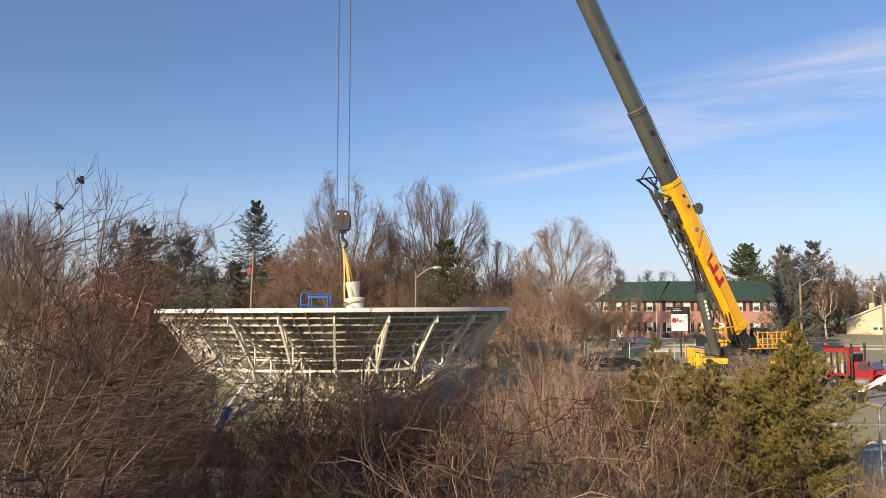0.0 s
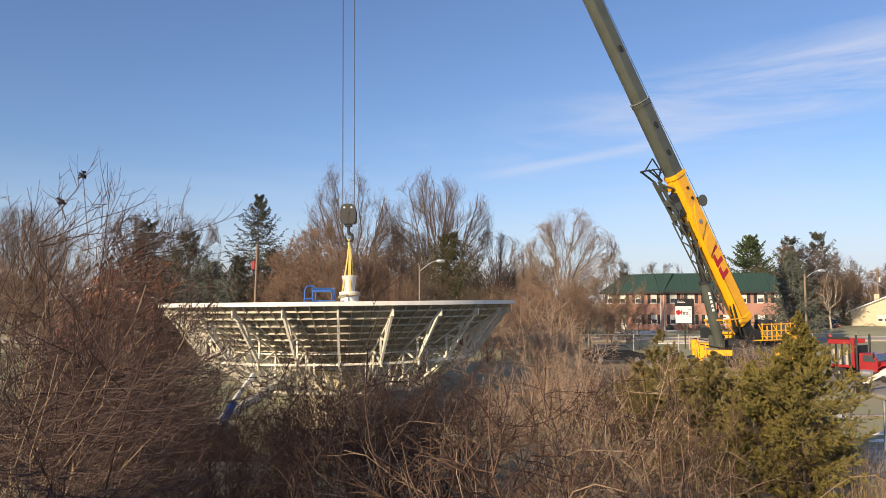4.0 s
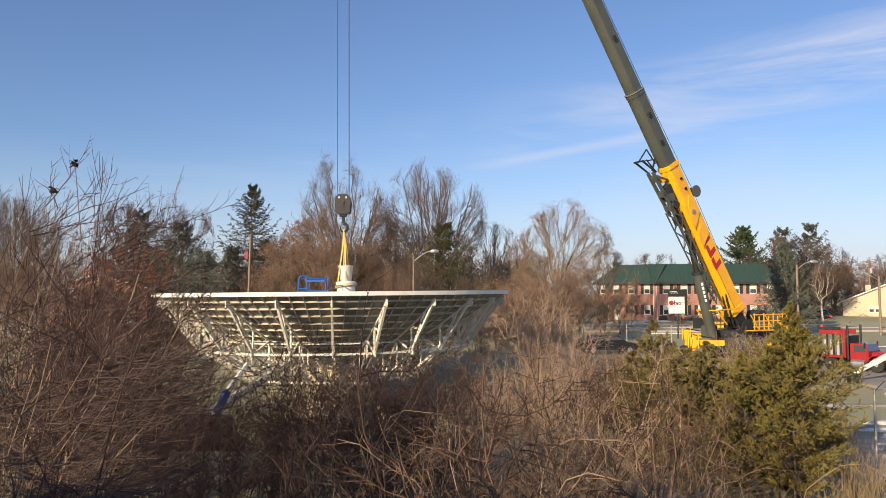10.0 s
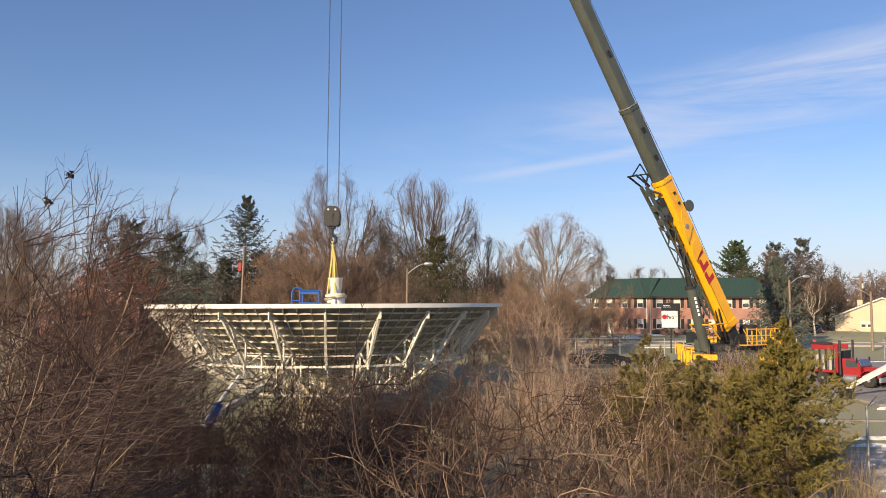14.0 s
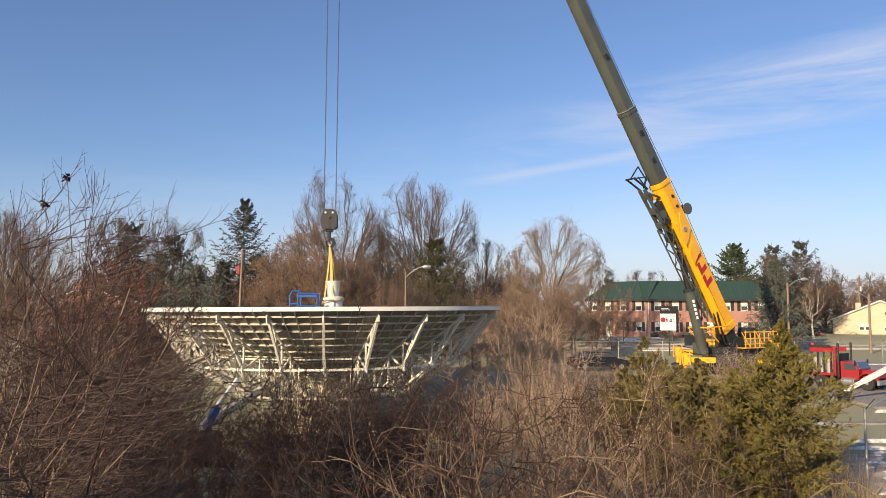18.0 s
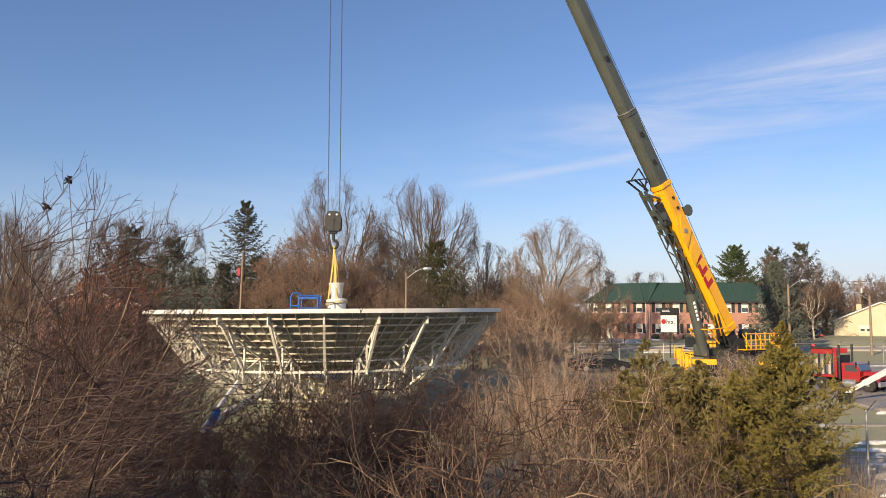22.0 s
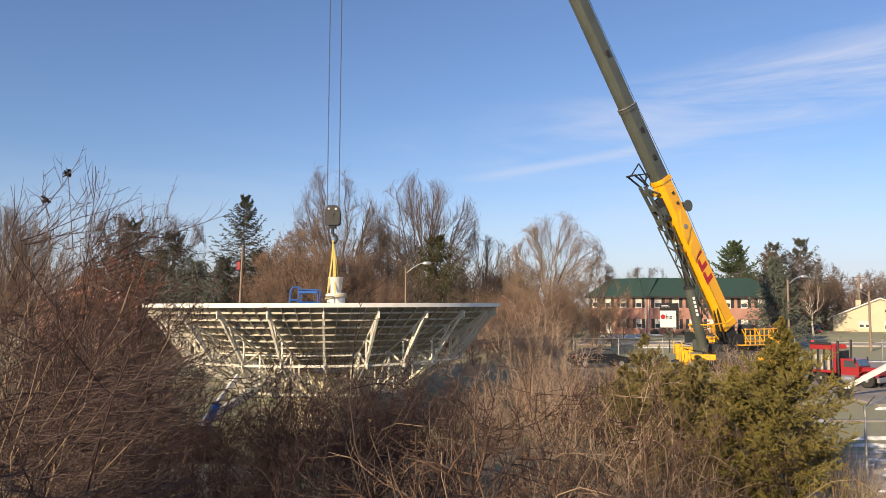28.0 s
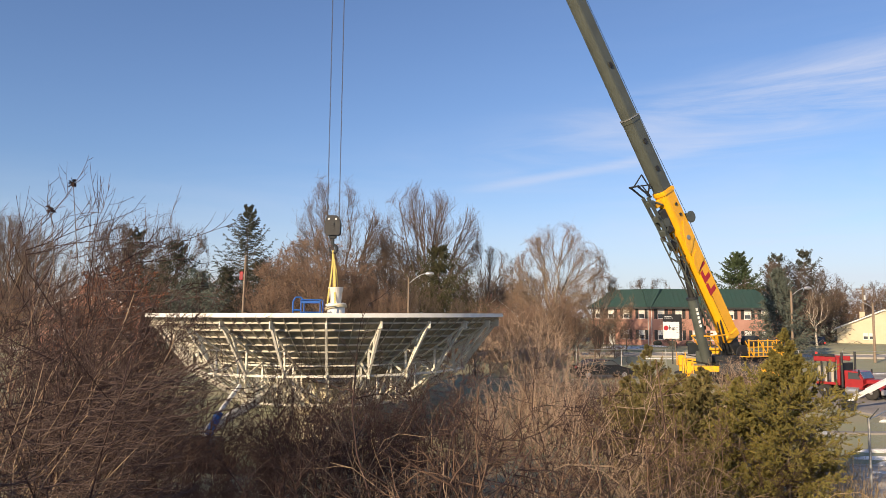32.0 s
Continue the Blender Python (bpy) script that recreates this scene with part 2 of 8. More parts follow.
M["crane_yellow"] = mat("crane_yellow", (0.83, 0.42, 0.012), 0.32, 0, (0.60, 0.28, 0.012), 0.9, 0.35, 0.04, 25, coat=0.25)
M["boom_grey"] = mat("boom_grey", (0.075, 0.085, 0.075), 0.42, 0, (0.045, 0.05, 0.045), 0.7, 0.5, 0.04, 30, coat=0.1)
M["dark_steel"] = mat("dark_steel", (0.022, 0.025, 0.029), 0.62, 0.0, (0.014, 0.015, 0.017), 3, 0.5)
M["black"] = mat("black", (0.015, 0.015, 0.016), 0.5, 0, (0.03, 0.03, 0.03), 4, 0.5)
M["rope"] = mat("rope", (0.10, 0.09, 0.085), 0.5, 0.5, (0.05, 0.045, 0.04), 20, 0.5)
M["red_paint"] = mat("red_paint", (0.30, 0.018, 0.022), 0.4, 0, (0.19, 0.014, 0.016), 2, 0.4, 0.03, 30, coat=0.3)
M["letter_red"] = mat("letter_red", (0.40, 0.02, 0.03), 0.5, 0, (0.30, 0.02, 0.02), 3, 0.3)
M["letter_white"] = mat("letter_white", (0.75, 0.75, 0.73), 0.5, 0, (0.6, 0.6, 0.58), 3, 0.3)
M["white_paint"] = mat("white_paint", (0.78, 0.77, 0.73), 0.5, 0, (0.6, 0.58, 0.52), 2, 0.35)
M["fibreglass"] = mat("fibreglass", (0.78, 0.75, 0.68), 0.45, 0, (0.66, 0.60, 0.48), 4, 0.4, 0.05)
M["sling_pale"] = mat("sling_pale", (0.62, 0.53, 0.33), 0.85, 0, (0.5, 0.42, 0.26), 8, 0.5, 0.2, 120)
M["sling"] = mat("sling", (0.60, 0.47, 0.13), 0.8, 0, (0.48, 0.39, 0.17), 8, 0.5, 0.2, 120)
M["lift_blue"] = mat("lift_blue", (0.012, 0.11, 0.42), 0.4, 0, (0.01, 0.07, 0.28), 3, 0.4, coat=0.2)
M["brick"] = mat("brick", (0.40, 0.215, 0.165), 0.85, 0, (0.30, 0.15, 0.11), 0.6, 0.5, 0.2, 12)
M["green_roof"] = mat("green_roof", (0.032, 0.066, 0.054), 0.45, 0, (0.040, 0.062, 0.052), 0.5, 0.5, 0.05, 20)
M["shutter"] = mat("shutter", (0.022, 0.024, 0.024), 0.6, 0, (0.03, 0.03, 0.03), 3, 0.4)
M["window_white"] = mat("window_white", (0.62, 0.61, 0.58), 0.5, 0, (0.65, 0.63, 0.6), 3, 0.3)
M["blind"] = mat("blind", (0.62, 0.61, 0.57), 0.7, 0, (0.5, 0.48, 0.45), 2, 0.3)
M["cream_siding"] = mat("cream_siding", (0.53, 0.465, 0.335), 0.7, 0, (0.45, 0.39, 0.275), 0.7, 0.4)
M["shingle"] = mat("shingle", (0.13, 0.105, 0.085), 0.9, 0, (0.08, 0.07, 0.06), 2, 0.6, 0.4, 20)
M["asphalt"] = mat("asphalt", (0.30, 0.27, 0.24), 0.9, 0, (0.20, 0.18, 0.16), 0.25, 0.8, 0.3, 30)
M["concrete"] = mat("concrete", (0.40, 0.36, 0.31), 0.9, 0, (0.30, 0.27, 0.23), 0.4, 0.6, 0.2, 25)
M["snow"] = mat("snow", (0.76, 0.76, 0.76), 0.8, 0, (0.36, 0.33, 0.28), 3.5, 0.9, 0.5, 25)
M["gravel"] = mat("gravel", (0.52, 0.45, 0.36), 0.95, 0, (0.30, 0.25, 0.185), 2.2, 0.8, 0.8, 22)
M["galv"] = mat("galv", (0.42, 0.42, 0.42), 0.45, 0.7, (0.30, 0.30, 0.30), 5, 0.5)
M["wood_pole"] = mat("wood_pole", (0.24, 0.185, 0.14), 0.9, 0, (0.20, 0.14, 0.09), 2.5, 0.6, 0.4, 40)
M["tyre"] = mat("tyre", (0.022, 0.021, 0.020), 0.85, 0, (0.05, 0.045, 0.04), 4, 0.5)
M["alu"] = mat("alu", (0.55, 0.55, 0.55), 0.35, 0.8, (0.4, 0.4, 0.4), 6, 0.4)
M["car_dark"] = mat("car_dark", (0.018, 0.020, 0.028), 0.25, 0.2, (0.012, 0.012, 0.016), 2, 0.3, 0.0, 30, coat=0.6)
M["bark"] = mat("bark", (0.15, 0.115, 0.09), 0.95, 0, (0.085, 0.065, 0.05), 3, 0.6, 0.5, 30, objrand=0.15)
M["pale_bark"] = mat("pale_bark", (0.27, 0.22, 0.17), 0.9, 0, (0.18, 0.145, 0.11), 3, 0.6, 0.3, 30, objrand=0.1)
M["white_bark"] = mat("white_bark", (0.55, 0.48, 0.40), 0.9, 0, (0.30, 0.25, 0.20), 3, 0.6, 0.3, 30)
M["twig_grey"] = island_mat("twig_grey", [(0.13, 0.095, 0.075), (0.20, 0.145, 0.11), (0.27, 0.20, 0.15), (0.16, 0.12, 0.095)])
M["twig_red"] = island_mat("twig_red", [(0.18, 0.075, 0.046), (0.29, 0.115, 0.066), (0.36, 0.16, 0.09), (0.19, 0.095, 0.062)])
M["twig_pale"] = island_mat("twig_pale", [(0.24, 0.175, 0.13), (0.36, 0.27, 0.195), (0.46, 0.345, 0.25), (0.30, 0.22, 0.16)])
# three thicket ramps, dark to pale: sunlit twigs and shaded gaps put into colour
M["twig_shrub"] = island_mat("twig_shrub", [(0.050, 0.031, 0.027), (0.11, 0.068, 0.056), (0.24, 0.155, 0.128), (0.58, 0.43, 0.35), (0.075, 0.047, 0.041)])
M["twig_tan"] = island_mat("twig_tan", [(0.12, 0.085, 0.075), (0.42, 0.32, 0.285), (0.72, 0.60, 0.54), (0.80, 0.69, 0.63), (0.09, 0.062, 0.054)])
M["twig_rust"] = island_mat("twig_rust", [(0.12, 0.075, 0.055), (0.24, 0.165, 0.115), (0.62, 0.48, 0.35), (0.76, 0.63, 0.49), (0.16, 0.105, 0.075)])
M["twig_brown"] = island_mat("twig_brown", [(0.20, 0.13, 0.093), (0.34, 0.225, 0.158), (0.45, 0.305, 0.215), (0.26, 0.172, 0.122)])
M["twig_fair"] = island_mat("twig_fair", [(0.30, 0.215, 0.155), (0.54, 0.405, 0.295), (0.70, 0.55, 0.41), (0.44, 0.32, 0.235)])
M["cane"] = island_mat("cane", [(0.24, 0.17, 0.115), (0.52, 0.40, 0.275), (0.68, 0.55, 0.40), (0.36, 0.265, 0.18)])
M["straw"] = island_mat("straw", [(0.34, 0.25, 0.135), (0.50, 0.38, 0.21), (0.42, 0.31, 0.17), (0.26, 0.18, 0.10)])
M["needle_dark"] = island_mat("needle_dark", [(0.070, 0.072, 0.052), (0.125, 0.122, 0.086), (0.19, 0.175, 0.125), (0.09, 0.092, 0.067)])
M["needle_green"] = island_mat("needle_green", [(0.07, 0.10, 0.05), (0.11, 0.145, 0.07), (0.15, 0.185, 0.09), (0.085, 0.115, 0.055)])
M["needle_olive"] = island_mat("needle_olive", [(0.065, 0.063, 0.030), (0.105, 0.096, 0.044), (0.155, 0.138, 0.065), (0.08, 0.076, 0.037)])
M["needle_blue"] = island_mat("needle_blue", [(0.12, 0.14, 0.12), (0.20, 0.235, 0.20), (0.28, 0.32, 0.275), (0.15, 0.17, 0.14)])
M["cedar"] = island_mat("cedar", [(0.235, 0.175, 0.040), (0.43, 0.30, 0.055), (0.63, 0.43, 0.075), (0.32, 0.225, 0.050), (0.145, 0.145, 0.052)])
M["cedar_bronze"] = island_mat("cedar_bronze", [(0.21, 0.145, 0.060), (0.36, 0.23, 0.085), (0.46, 0.30, 0.11), (0.24, 0.18, 0.065), (0.15, 0.15, 0.055)])
M["leaf_dead"] = island_mat("leaf_dead", [(0.30, 0.16, 0.10), (0.42, 0.26, 0.17), (0.36, 0.2, 0.12)])


def ground_material():
    m = mat("grass_ground", (0.31, 0.31, 0.185), 0.95, 0, (0.36, 0.31, 0.19), 0.35, 0.9, 0.6, 18)
    nt = m.node_tree
    N, L = nt.nodes.new, nt.links.new
    b = nt.nodes["Principled BSDF"]
    src = b.inputs["Base Color"].links[0].from_socket
    tc, n, r, mx = N("ShaderNodeTexCoord"), N("ShaderNodeTexNoise"), N("ShaderNodeValToRGB"), N("ShaderNodeMix")
    n.inputs["Scale"].default_value, n.inputs["Detail"].default_value, n.inputs["Roughness"].default_value = 0.10, 8, 0.65
    r.color_ramp.elements[0].position, r.color_ramp.elements[1].position = 0.62, 0.68
    mx.data_type = "RGBA"
    mx.inputs[7].default_value = (0.78, 0.79, 0.82, 1)
    L(tc.outputs["Object"], n.inputs[0])
    L(n.outputs[0], r.inputs[0])
    L(r.outputs[0], mx.inputs[0])
    L(src, mx.inputs[6])
    L(mx.outputs[2], b.inputs["Base Color"])
    return m


M["ground"] = ground_material()


def glass(name, tint=(0.06, 0.07, 0.08)):
    m = bpy.data.materials.new(name)
    m.use_nodes = True
    b = m.node_tree.nodes["Principled BSDF"]
    b.inputs["Base Color"].default_value = (*tint, 1)
    b.inputs["Roughness"].default_value, b.inputs["Specular IOR Level"].default_value, b.inputs["Coat Weight"].default_value = 0.05, 0.8, 0.5
    return m


M["glass"] = glass("glass")


def glow(name, color, strength):
    m = bpy.data.materials.new(name)
    m.use_nodes = True
    b = m.node_tree.nodes["Principled BSDF"]
    b.inputs["Base Color"].default_value = (*color, 1)
    b.inputs["Emission Color"].default_value, b.inputs["Emission Strength"].default_value = (*color, 1), strength
    return m


M["tail_light"] = glow("tail_light", (0.8, 0.03, 0.02), 1.2)


# ---- building blocks ----
class Geo:
    """Collects vertices and faces of one mesh."""

    def __init__(self):
        self.v, self.f = [], []

    def add(self, verts, faces):
        o = len(self.v)
        self.v += [tuple(p) for p in verts]
        self.f += [tuple(i + o for i in f) for f in faces]
        return self

    def box(self, x0, y0, z0, x1, y1, z1, bev=0.0, m=None):
        if bev <= 0:
            vs = [(x, y, z) for z in (z0, z1) for y in (y0, y1) for x in (x0, x1)]
            fs = [(0, 2, 3, 1), (4, 5, 7, 6), (0, 1, 5, 4), (2, 6, 7, 3), (0, 4, 6, 2), (1, 3, 7, 5)]
        else:
            bm = bmesh.new()
            bmesh.ops.create_cube(bm, size=1.0)
            for v in bm.verts:
                v.co = ((x0 + x1) / 2 + v.co.x * (x1 - x0), (y0 + y1) / 2 + v.co.y * (y1 - y0), (z0 + z1) / 2 + v.co.z * (z1 - z0))
            bmesh.ops.bevel(bm, geom=bm.edges[:], offset=bev, segments=1, affect="EDGES")
            bm.verts.index_update()
            vs, fs = [v.co[:] for v in bm.verts], [[v.index for v in f.verts] for f in bm.faces]
            bm.free()
        if m is not None:
            vs = [m @ Vector(v) for v in vs]
        return self.add(vs, fs)

    def tube(self, p0, p1, r0, r1=None, n=8, caps=True):
        p0, p1 = Vector(p0), Vector(p1)
        r1 = r0 if r1 is None else r1
        d = (p1 - p0).normalized()
        a = d.orthogonal().normalized()
        b = d.cross(a)
        vs = []
        for p, r in ((p0, r0), (p1, r1)):
            vs += [p + (a * math.cos(2 * math.pi * i / n) + b * math.sin(2 * math.pi * i / n)) * r for i in range(n)]
        fs = [(i, (i + 1) % n, n + (i + 1) % n, n + i) for i in range(n)]
        if caps:
            fs += [tuple(range(n - 1, -1, -1)), tuple(range(n, 2 * n))]
        return self.add(vs, fs)

    def beam(self, p0, p1, w, h, up=(0, 0, 1)):
        """A square bar from p0 to p1, w wide and h deep."""
        p0, p1 = Vector(p0), Vector(p1)
        d = (p1 - p0).normalized()
        s = d.cross(Vector(up))
        s = s.normalized() if s.length > 1e-4 else d.orthogonal().normalized()
        u = s.cross(d)
        vs = [p + s * (a * w / 2) + u * (b * h / 2) for p in (p0, p1) for a, b in ((-1, -1), (1, -1), (1, 1), (-1, 1))]
        return self.add(vs, [(3, 2, 1, 0), (4, 5, 6, 7), (0, 1, 5, 4), (1, 2, 6, 5), (2, 3, 7, 6), (3, 0, 4, 7)])

    def lathe(self, prof, n=24, m=None, caps=True):
        """Turns a profile of (radius, height) about z."""
        vs = [(r * math.cos(2 * math.pi * i / n), r * math.sin(2 * math.pi * i / n), z) for r, z in prof for i in range(n)]
        fs = [(k * n + i, k * n + (i + 1) % n, (k + 1) * n + (i + 1) % n, (k + 1) * n + i) for k in range(len(prof) - 1) for i in range(n)]
        if caps:
            fs += [tuple(range(n - 1, -1, -1)), tuple(range((len(prof) - 1) * n, len(prof) * n))]
        if m is not None:
            vs = [m @ Vector(v) for v in vs]
        return self.add(vs, fs)

    def prism(self, outline, z0, z1, m=None):
        """An outline in x, y raised from z0 to z1."""
        n = len(outline)
        vs = [(x, y, z0) for x, y in outline] + [(x, y, z1) for x, y in outline]
        fs = [tuple(range(n - 1, -1, -1)), tuple(range(n, 2 * n))] + [(i, (i + 1) % n, n + (i + 1) % n, n + i) for i in range(n)]
        if m is not None:
            vs = [m @ Vector(v) for v in vs]
        return self.add(vs, fs)

    def mesh(self, name, material, smooth=False):
        me = bpy.data.meshes.new(name)
        me.from_pydata(self.v, [], self.f)
        me.materials.append(M[material])
        if smooth:
            me.shade_smooth()
            me.set_sharp_from_angle(angle=radians(40))
        me.update()
        return me


def part(name, geo, material, parent, label="", smooth=False, at=None):
    """Links a Geo, or a finished mesh, as one mesh object under a thing or a part."""
    me = geo.mesh(name, material, smooth) if isinstance(geo, Geo) else geo
    ob = new(name, me)
    ob.parent = parent
    if at is not None:
        ob.matrix_basis = at
    if label:
        tagged(ob, label)
    return ob


def thing(name, m, label, category, group="", kind=""):
    ob = new(name)
    ob.matrix_basis = m
    ob.empty_display_size = 0.2
    return tagged(ob, label, category, group, kind)


# ---- growing plants ----
def unit(a):
    return a / np.maximum(np.linalg.norm(a, axis=-1, keepdims=True), 1e-9)


def limbs(rng, start, way, length, radius, k=4, up=0.0, wob=0.15, taper=0.35):
    """Polylines of k points from start along way; returns (points, radii)."""
    n = len(start)
    pts, rad = np.zeros((n, k, 3)), np.zeros((n, k))
    pts[:, 0], rad[:, 0] = start, radius
    d = unit(way)
    for i in range(1, k):
        d = unit(d + rng.normal(0, wob, (n, 3)) + np.array([0, 0, up]))
        pts[:, i] = pts[:, i - 1] + d * (length / (k - 1))[:, None]
        rad[:, i] = radius * (1 - (1 - taper) * i / (k - 1))
    return pts, rad


def sprout(rng, parent, count, t0=0.25, t1=1.0, angle=45, spread=12, length=0.5, jitter=0.3, k=4, up=0.1, wob=0.15, thin=0.5, rmin=0.003, shorter=0.5, pull=(0, 0, 0)):
    """Side shoots on parent limbs; pull draws them towards the light."""
    pts, rad = parent
    n, kk = rad.shape
    idx = np.repeat(np.arange(n), count)
    t = rng.uniform(t0, t1, len(idx)) * (kk - 1)
    i = np.minimum(t.astype(int), kk - 2)
    f = (t - i)[:, None]
    p = pts[idx, i] * (1 - f) + pts[idx, i + 1] * f
    d = unit(pts[idx, i + 1] - pts[idx, i])
    r = rad[idx, i] * (1 - f[:, 0]) + rad[idx, i + 1] * f[:, 0]
    side = unit(np.cross(d, rng.normal(0, 1, d.shape)))
    a = np.radians(rng.normal(angle, spread, len(idx)))[:, None]
    way = unit(d * np.cos(a) + side * np.sin(a) + np.array(pull))
    plen = np.linalg.norm(pts[:, -1] - pts[:, 0], axis=1)[idx]
    ln = plen * length * rng.uniform(1 - jitter, 1 + jitter, len(idx)) * (1 - shorter * t / (kk - 1))
    return limbs(rng, p, way, ln, np.maximum(r * thin, rmin), k, up, wob)


def tube_mesh(name, groups, material, sides=3, smooth=True):
    """One mesh of many thin tubes."""
    V, F, o = [], [], 0
    for pts, rad in groups:
        n, k = rad.shape
        d = np.zeros_like(pts)
        d[:, :-1] = pts[:, 1:] - pts[:, :-1]
        d[:, -1] = d[:, -2]
        d = unit(d)
        ref = np.where(np.abs(d[..., 2:3]) > 0.9, np.array([1.0, 0, 0]), np.array([0, 0, 1.0]))
        a = unit(np.cross(d, ref))
        b = np.cross(d, a)
        ang = np.arange(sides) * 2 * np.pi / sides
        ring = pts[:, :, None] + rad[:, :, None, None] * (a[:, :, None] * np.cos(ang)[:, None] + b[:, :, None] * np.sin(ang)[:, None])
        V.append(ring.reshape(-1, 3))
        base = (np.arange(n)[:, None, None] * k + np.arange(k - 1)[None, :, None]) * sides
        s = np.arange(sides)[None, None]
        s2 = (s + 1) % sides
        F.append((np.stack([base + s, base + s2, base + sides + s2, base + sides + s], -1) + o).reshape(-1, 4))
        o += n * k * sides
    return raw_mesh(name, np.concatenate(V), np.concatenate(F), material, smooth)


def raw_mesh(name, v, f, material, smooth=False):
    me = bpy.data.meshes.new(name)
    m = f.shape[1]
    me.vertices.add(len(v))
    me.vertices.foreach_set("co", v.astype(np.float32).ravel())
    me.loops.add(f.size)
    me.loops.foreach_set("vertex_index", f.astype(np.int32).ravel())
    me.polygons.add(len(f))
    me.polygons.foreach_set("loop_start", np.arange(0, f.size, m, dtype=np.int32))
    me.polygons.foreach_set("loop_total", np.full(len(f), m, dtype=np.int32))
    if smooth:
        me.polygons.foreach_set("use_smooth", np.ones(len(f), dtype=bool))
    me.materials.append(M[material])
    me.update(calc_edges=True)
    return me


def needle_mesh(name, rng, twigs, per, size, width, material, lean=0.5, droop=0.0, t0=0.08):
    """Short pointed sprays of needles set along twigs: slim three-sided leaves, folded so that each has depth."""
    pts, rad = twigs
    n, k = rad.shape
    idx = np.repeat(np.arange(n), per)
    t = rng.uniform(t0, 1.0, len(idx)) * (k - 1)
    i = np.minimum(t.astype(int), k - 2)
    f = (t - i)[:, None]
    p = pts[idx, i] * (1 - f) + pts[idx, i + 1] * f
    d = unit(pts[idx, i + 1] - pts[idx, i])
    way = unit(d * lean + unit(rng.normal(0, 1, d.shape)) + np.array([0, 0, -droop]))
    side = unit(np.cross(way, rng.normal(0, 1, d.shape)))
    nrm = np.cross(way, side)
    L = size * rng.uniform(0.6, 1.3, len(idx))[:, None]
    w = width * rng.uniform(0.7, 1.3, len(idx))[:, None]
    v = np.stack([p, p + way * L * 0.45 + side * w + nrm * w * 0.4, p + way * L, p + way * L * 0.45 - side * w + nrm * w * 0.4], 1)
    base = np.arange(len(idx))[:, None] * 4
    fa = np.concatenate([base + np.array([0, 1, 2]), base + np.array([0, 2, 3])])
    return raw_mesh(name, v.reshape(-1, 3), fa, material)


def plant(name, parts, x, y, z, turn, size, label, category, group, tall=1.0):
    """A plant: an empty at its foot with its meshes as parts."""
    ob = thing(name, Matrix.Translation((x, y, z)) @ Matrix.Rotation(turn, 4, "Z") @ Matrix.Diagonal((size, size, size * tall, 1)), label, category, group)
    for pn, me in parts:
        o = part(pn, me, None, ob)
        if pn in ("twig_mass", "crown"):
            tagged(o, kind="stuff")
    return ob


def ground_z(x, y):
    """The lie of the land: level, a shallow hollow in which the dish stands, a low bank beyond the road."""
    d = math.hypot((x + 7) / 15.0, (y - 38) / 13.0)
    k = max(0.0, min(1.0, (1.25 - d) / 0.6))
    rise = max(0.0, min(1.0, (y - 97.4) / 4.0))
    return -1.9 * k * k * (3 - 2 * k) + 0.62 * rise * rise * (3 - 2 * rise)


# ---- ground, road, car park ----
def make_ground():
    xs = sorted(set([-2500, -900, -400, -200, -120] + list(np.arange(-80, 81, 2.0)) + [120, 200, 400, 900, 2500]))
    ys = sorted(set([-900, -300, -100, -40] + list(np.arange(-16, 140, 2.0)) + [170, 220, 300, 500, 900, 2500]))
    g = Geo()
    vs = [(x, y, ground_z(x, y) + (0.04 * noise.noise((x * 0.3, y * 0.3, 0)) if abs(x) < 90 and -20 < y < 140 else 0)) for y in ys for x in xs]
    n = len(xs)
    fs = [(j * n + i, j * n + i + 1, (j + 1) * n + i + 1, (j + 1) * n + i) for j in range(len(ys) - 1) for i in range(n - 1)]
    g.add(vs, fs)
    ob = new("ground", g.mesh("ground", "ground", True))
    tagged(ob, "dull winter lawn with traces of melting snow", "ground", kind="structure")


def slab(name, x0, y0, x1, y1, z0, z1, material, label, category, bev=0.03):
    g = Geo().box(x0, y0, z0, x1, y1, z1, bev)
    return tagged(new(name, g.mesh(name, material)), label, category, kind="structure")


make_ground()
slab("road", -300, 88.0, 300, 95.5, -0.3, 0.10, "concrete", "pale worn concrete road running across the view", "road")
slab("kerb", -300, 87.7, 300, 87.99, -0.3, 0.20, "concrete", "low concrete kerb along the road", "kerb")
slab("kerb_far", -300, 95.51, 300, 95.8, -0.3, 0.20, "concrete", "low concrete kerb along the far side of the road", "kerb")
slab("pavement", 18, 96.2, 120, 97.3, -0.3, 0.12, "concrete", "pale concrete footpath beside the road", "pavement")
slab("car_park", 21.0, 35.2, 110, 65.0, -0.3, 0.09, "asphalt", "grey worn asphalt car park with salt stains", "car park")
slab("footpath", 16.0, 30.5, 110, 30.95, -0.3, 0.09, "asphalt", "narrow worn concrete path edge in the grass", "pavement")
slab("car_park_kerb", 20.6, 34.9, 110, 35.18, -0.3, 0.17, "asphalt", "low worn concrete kerb with traces of snow", "kerb")


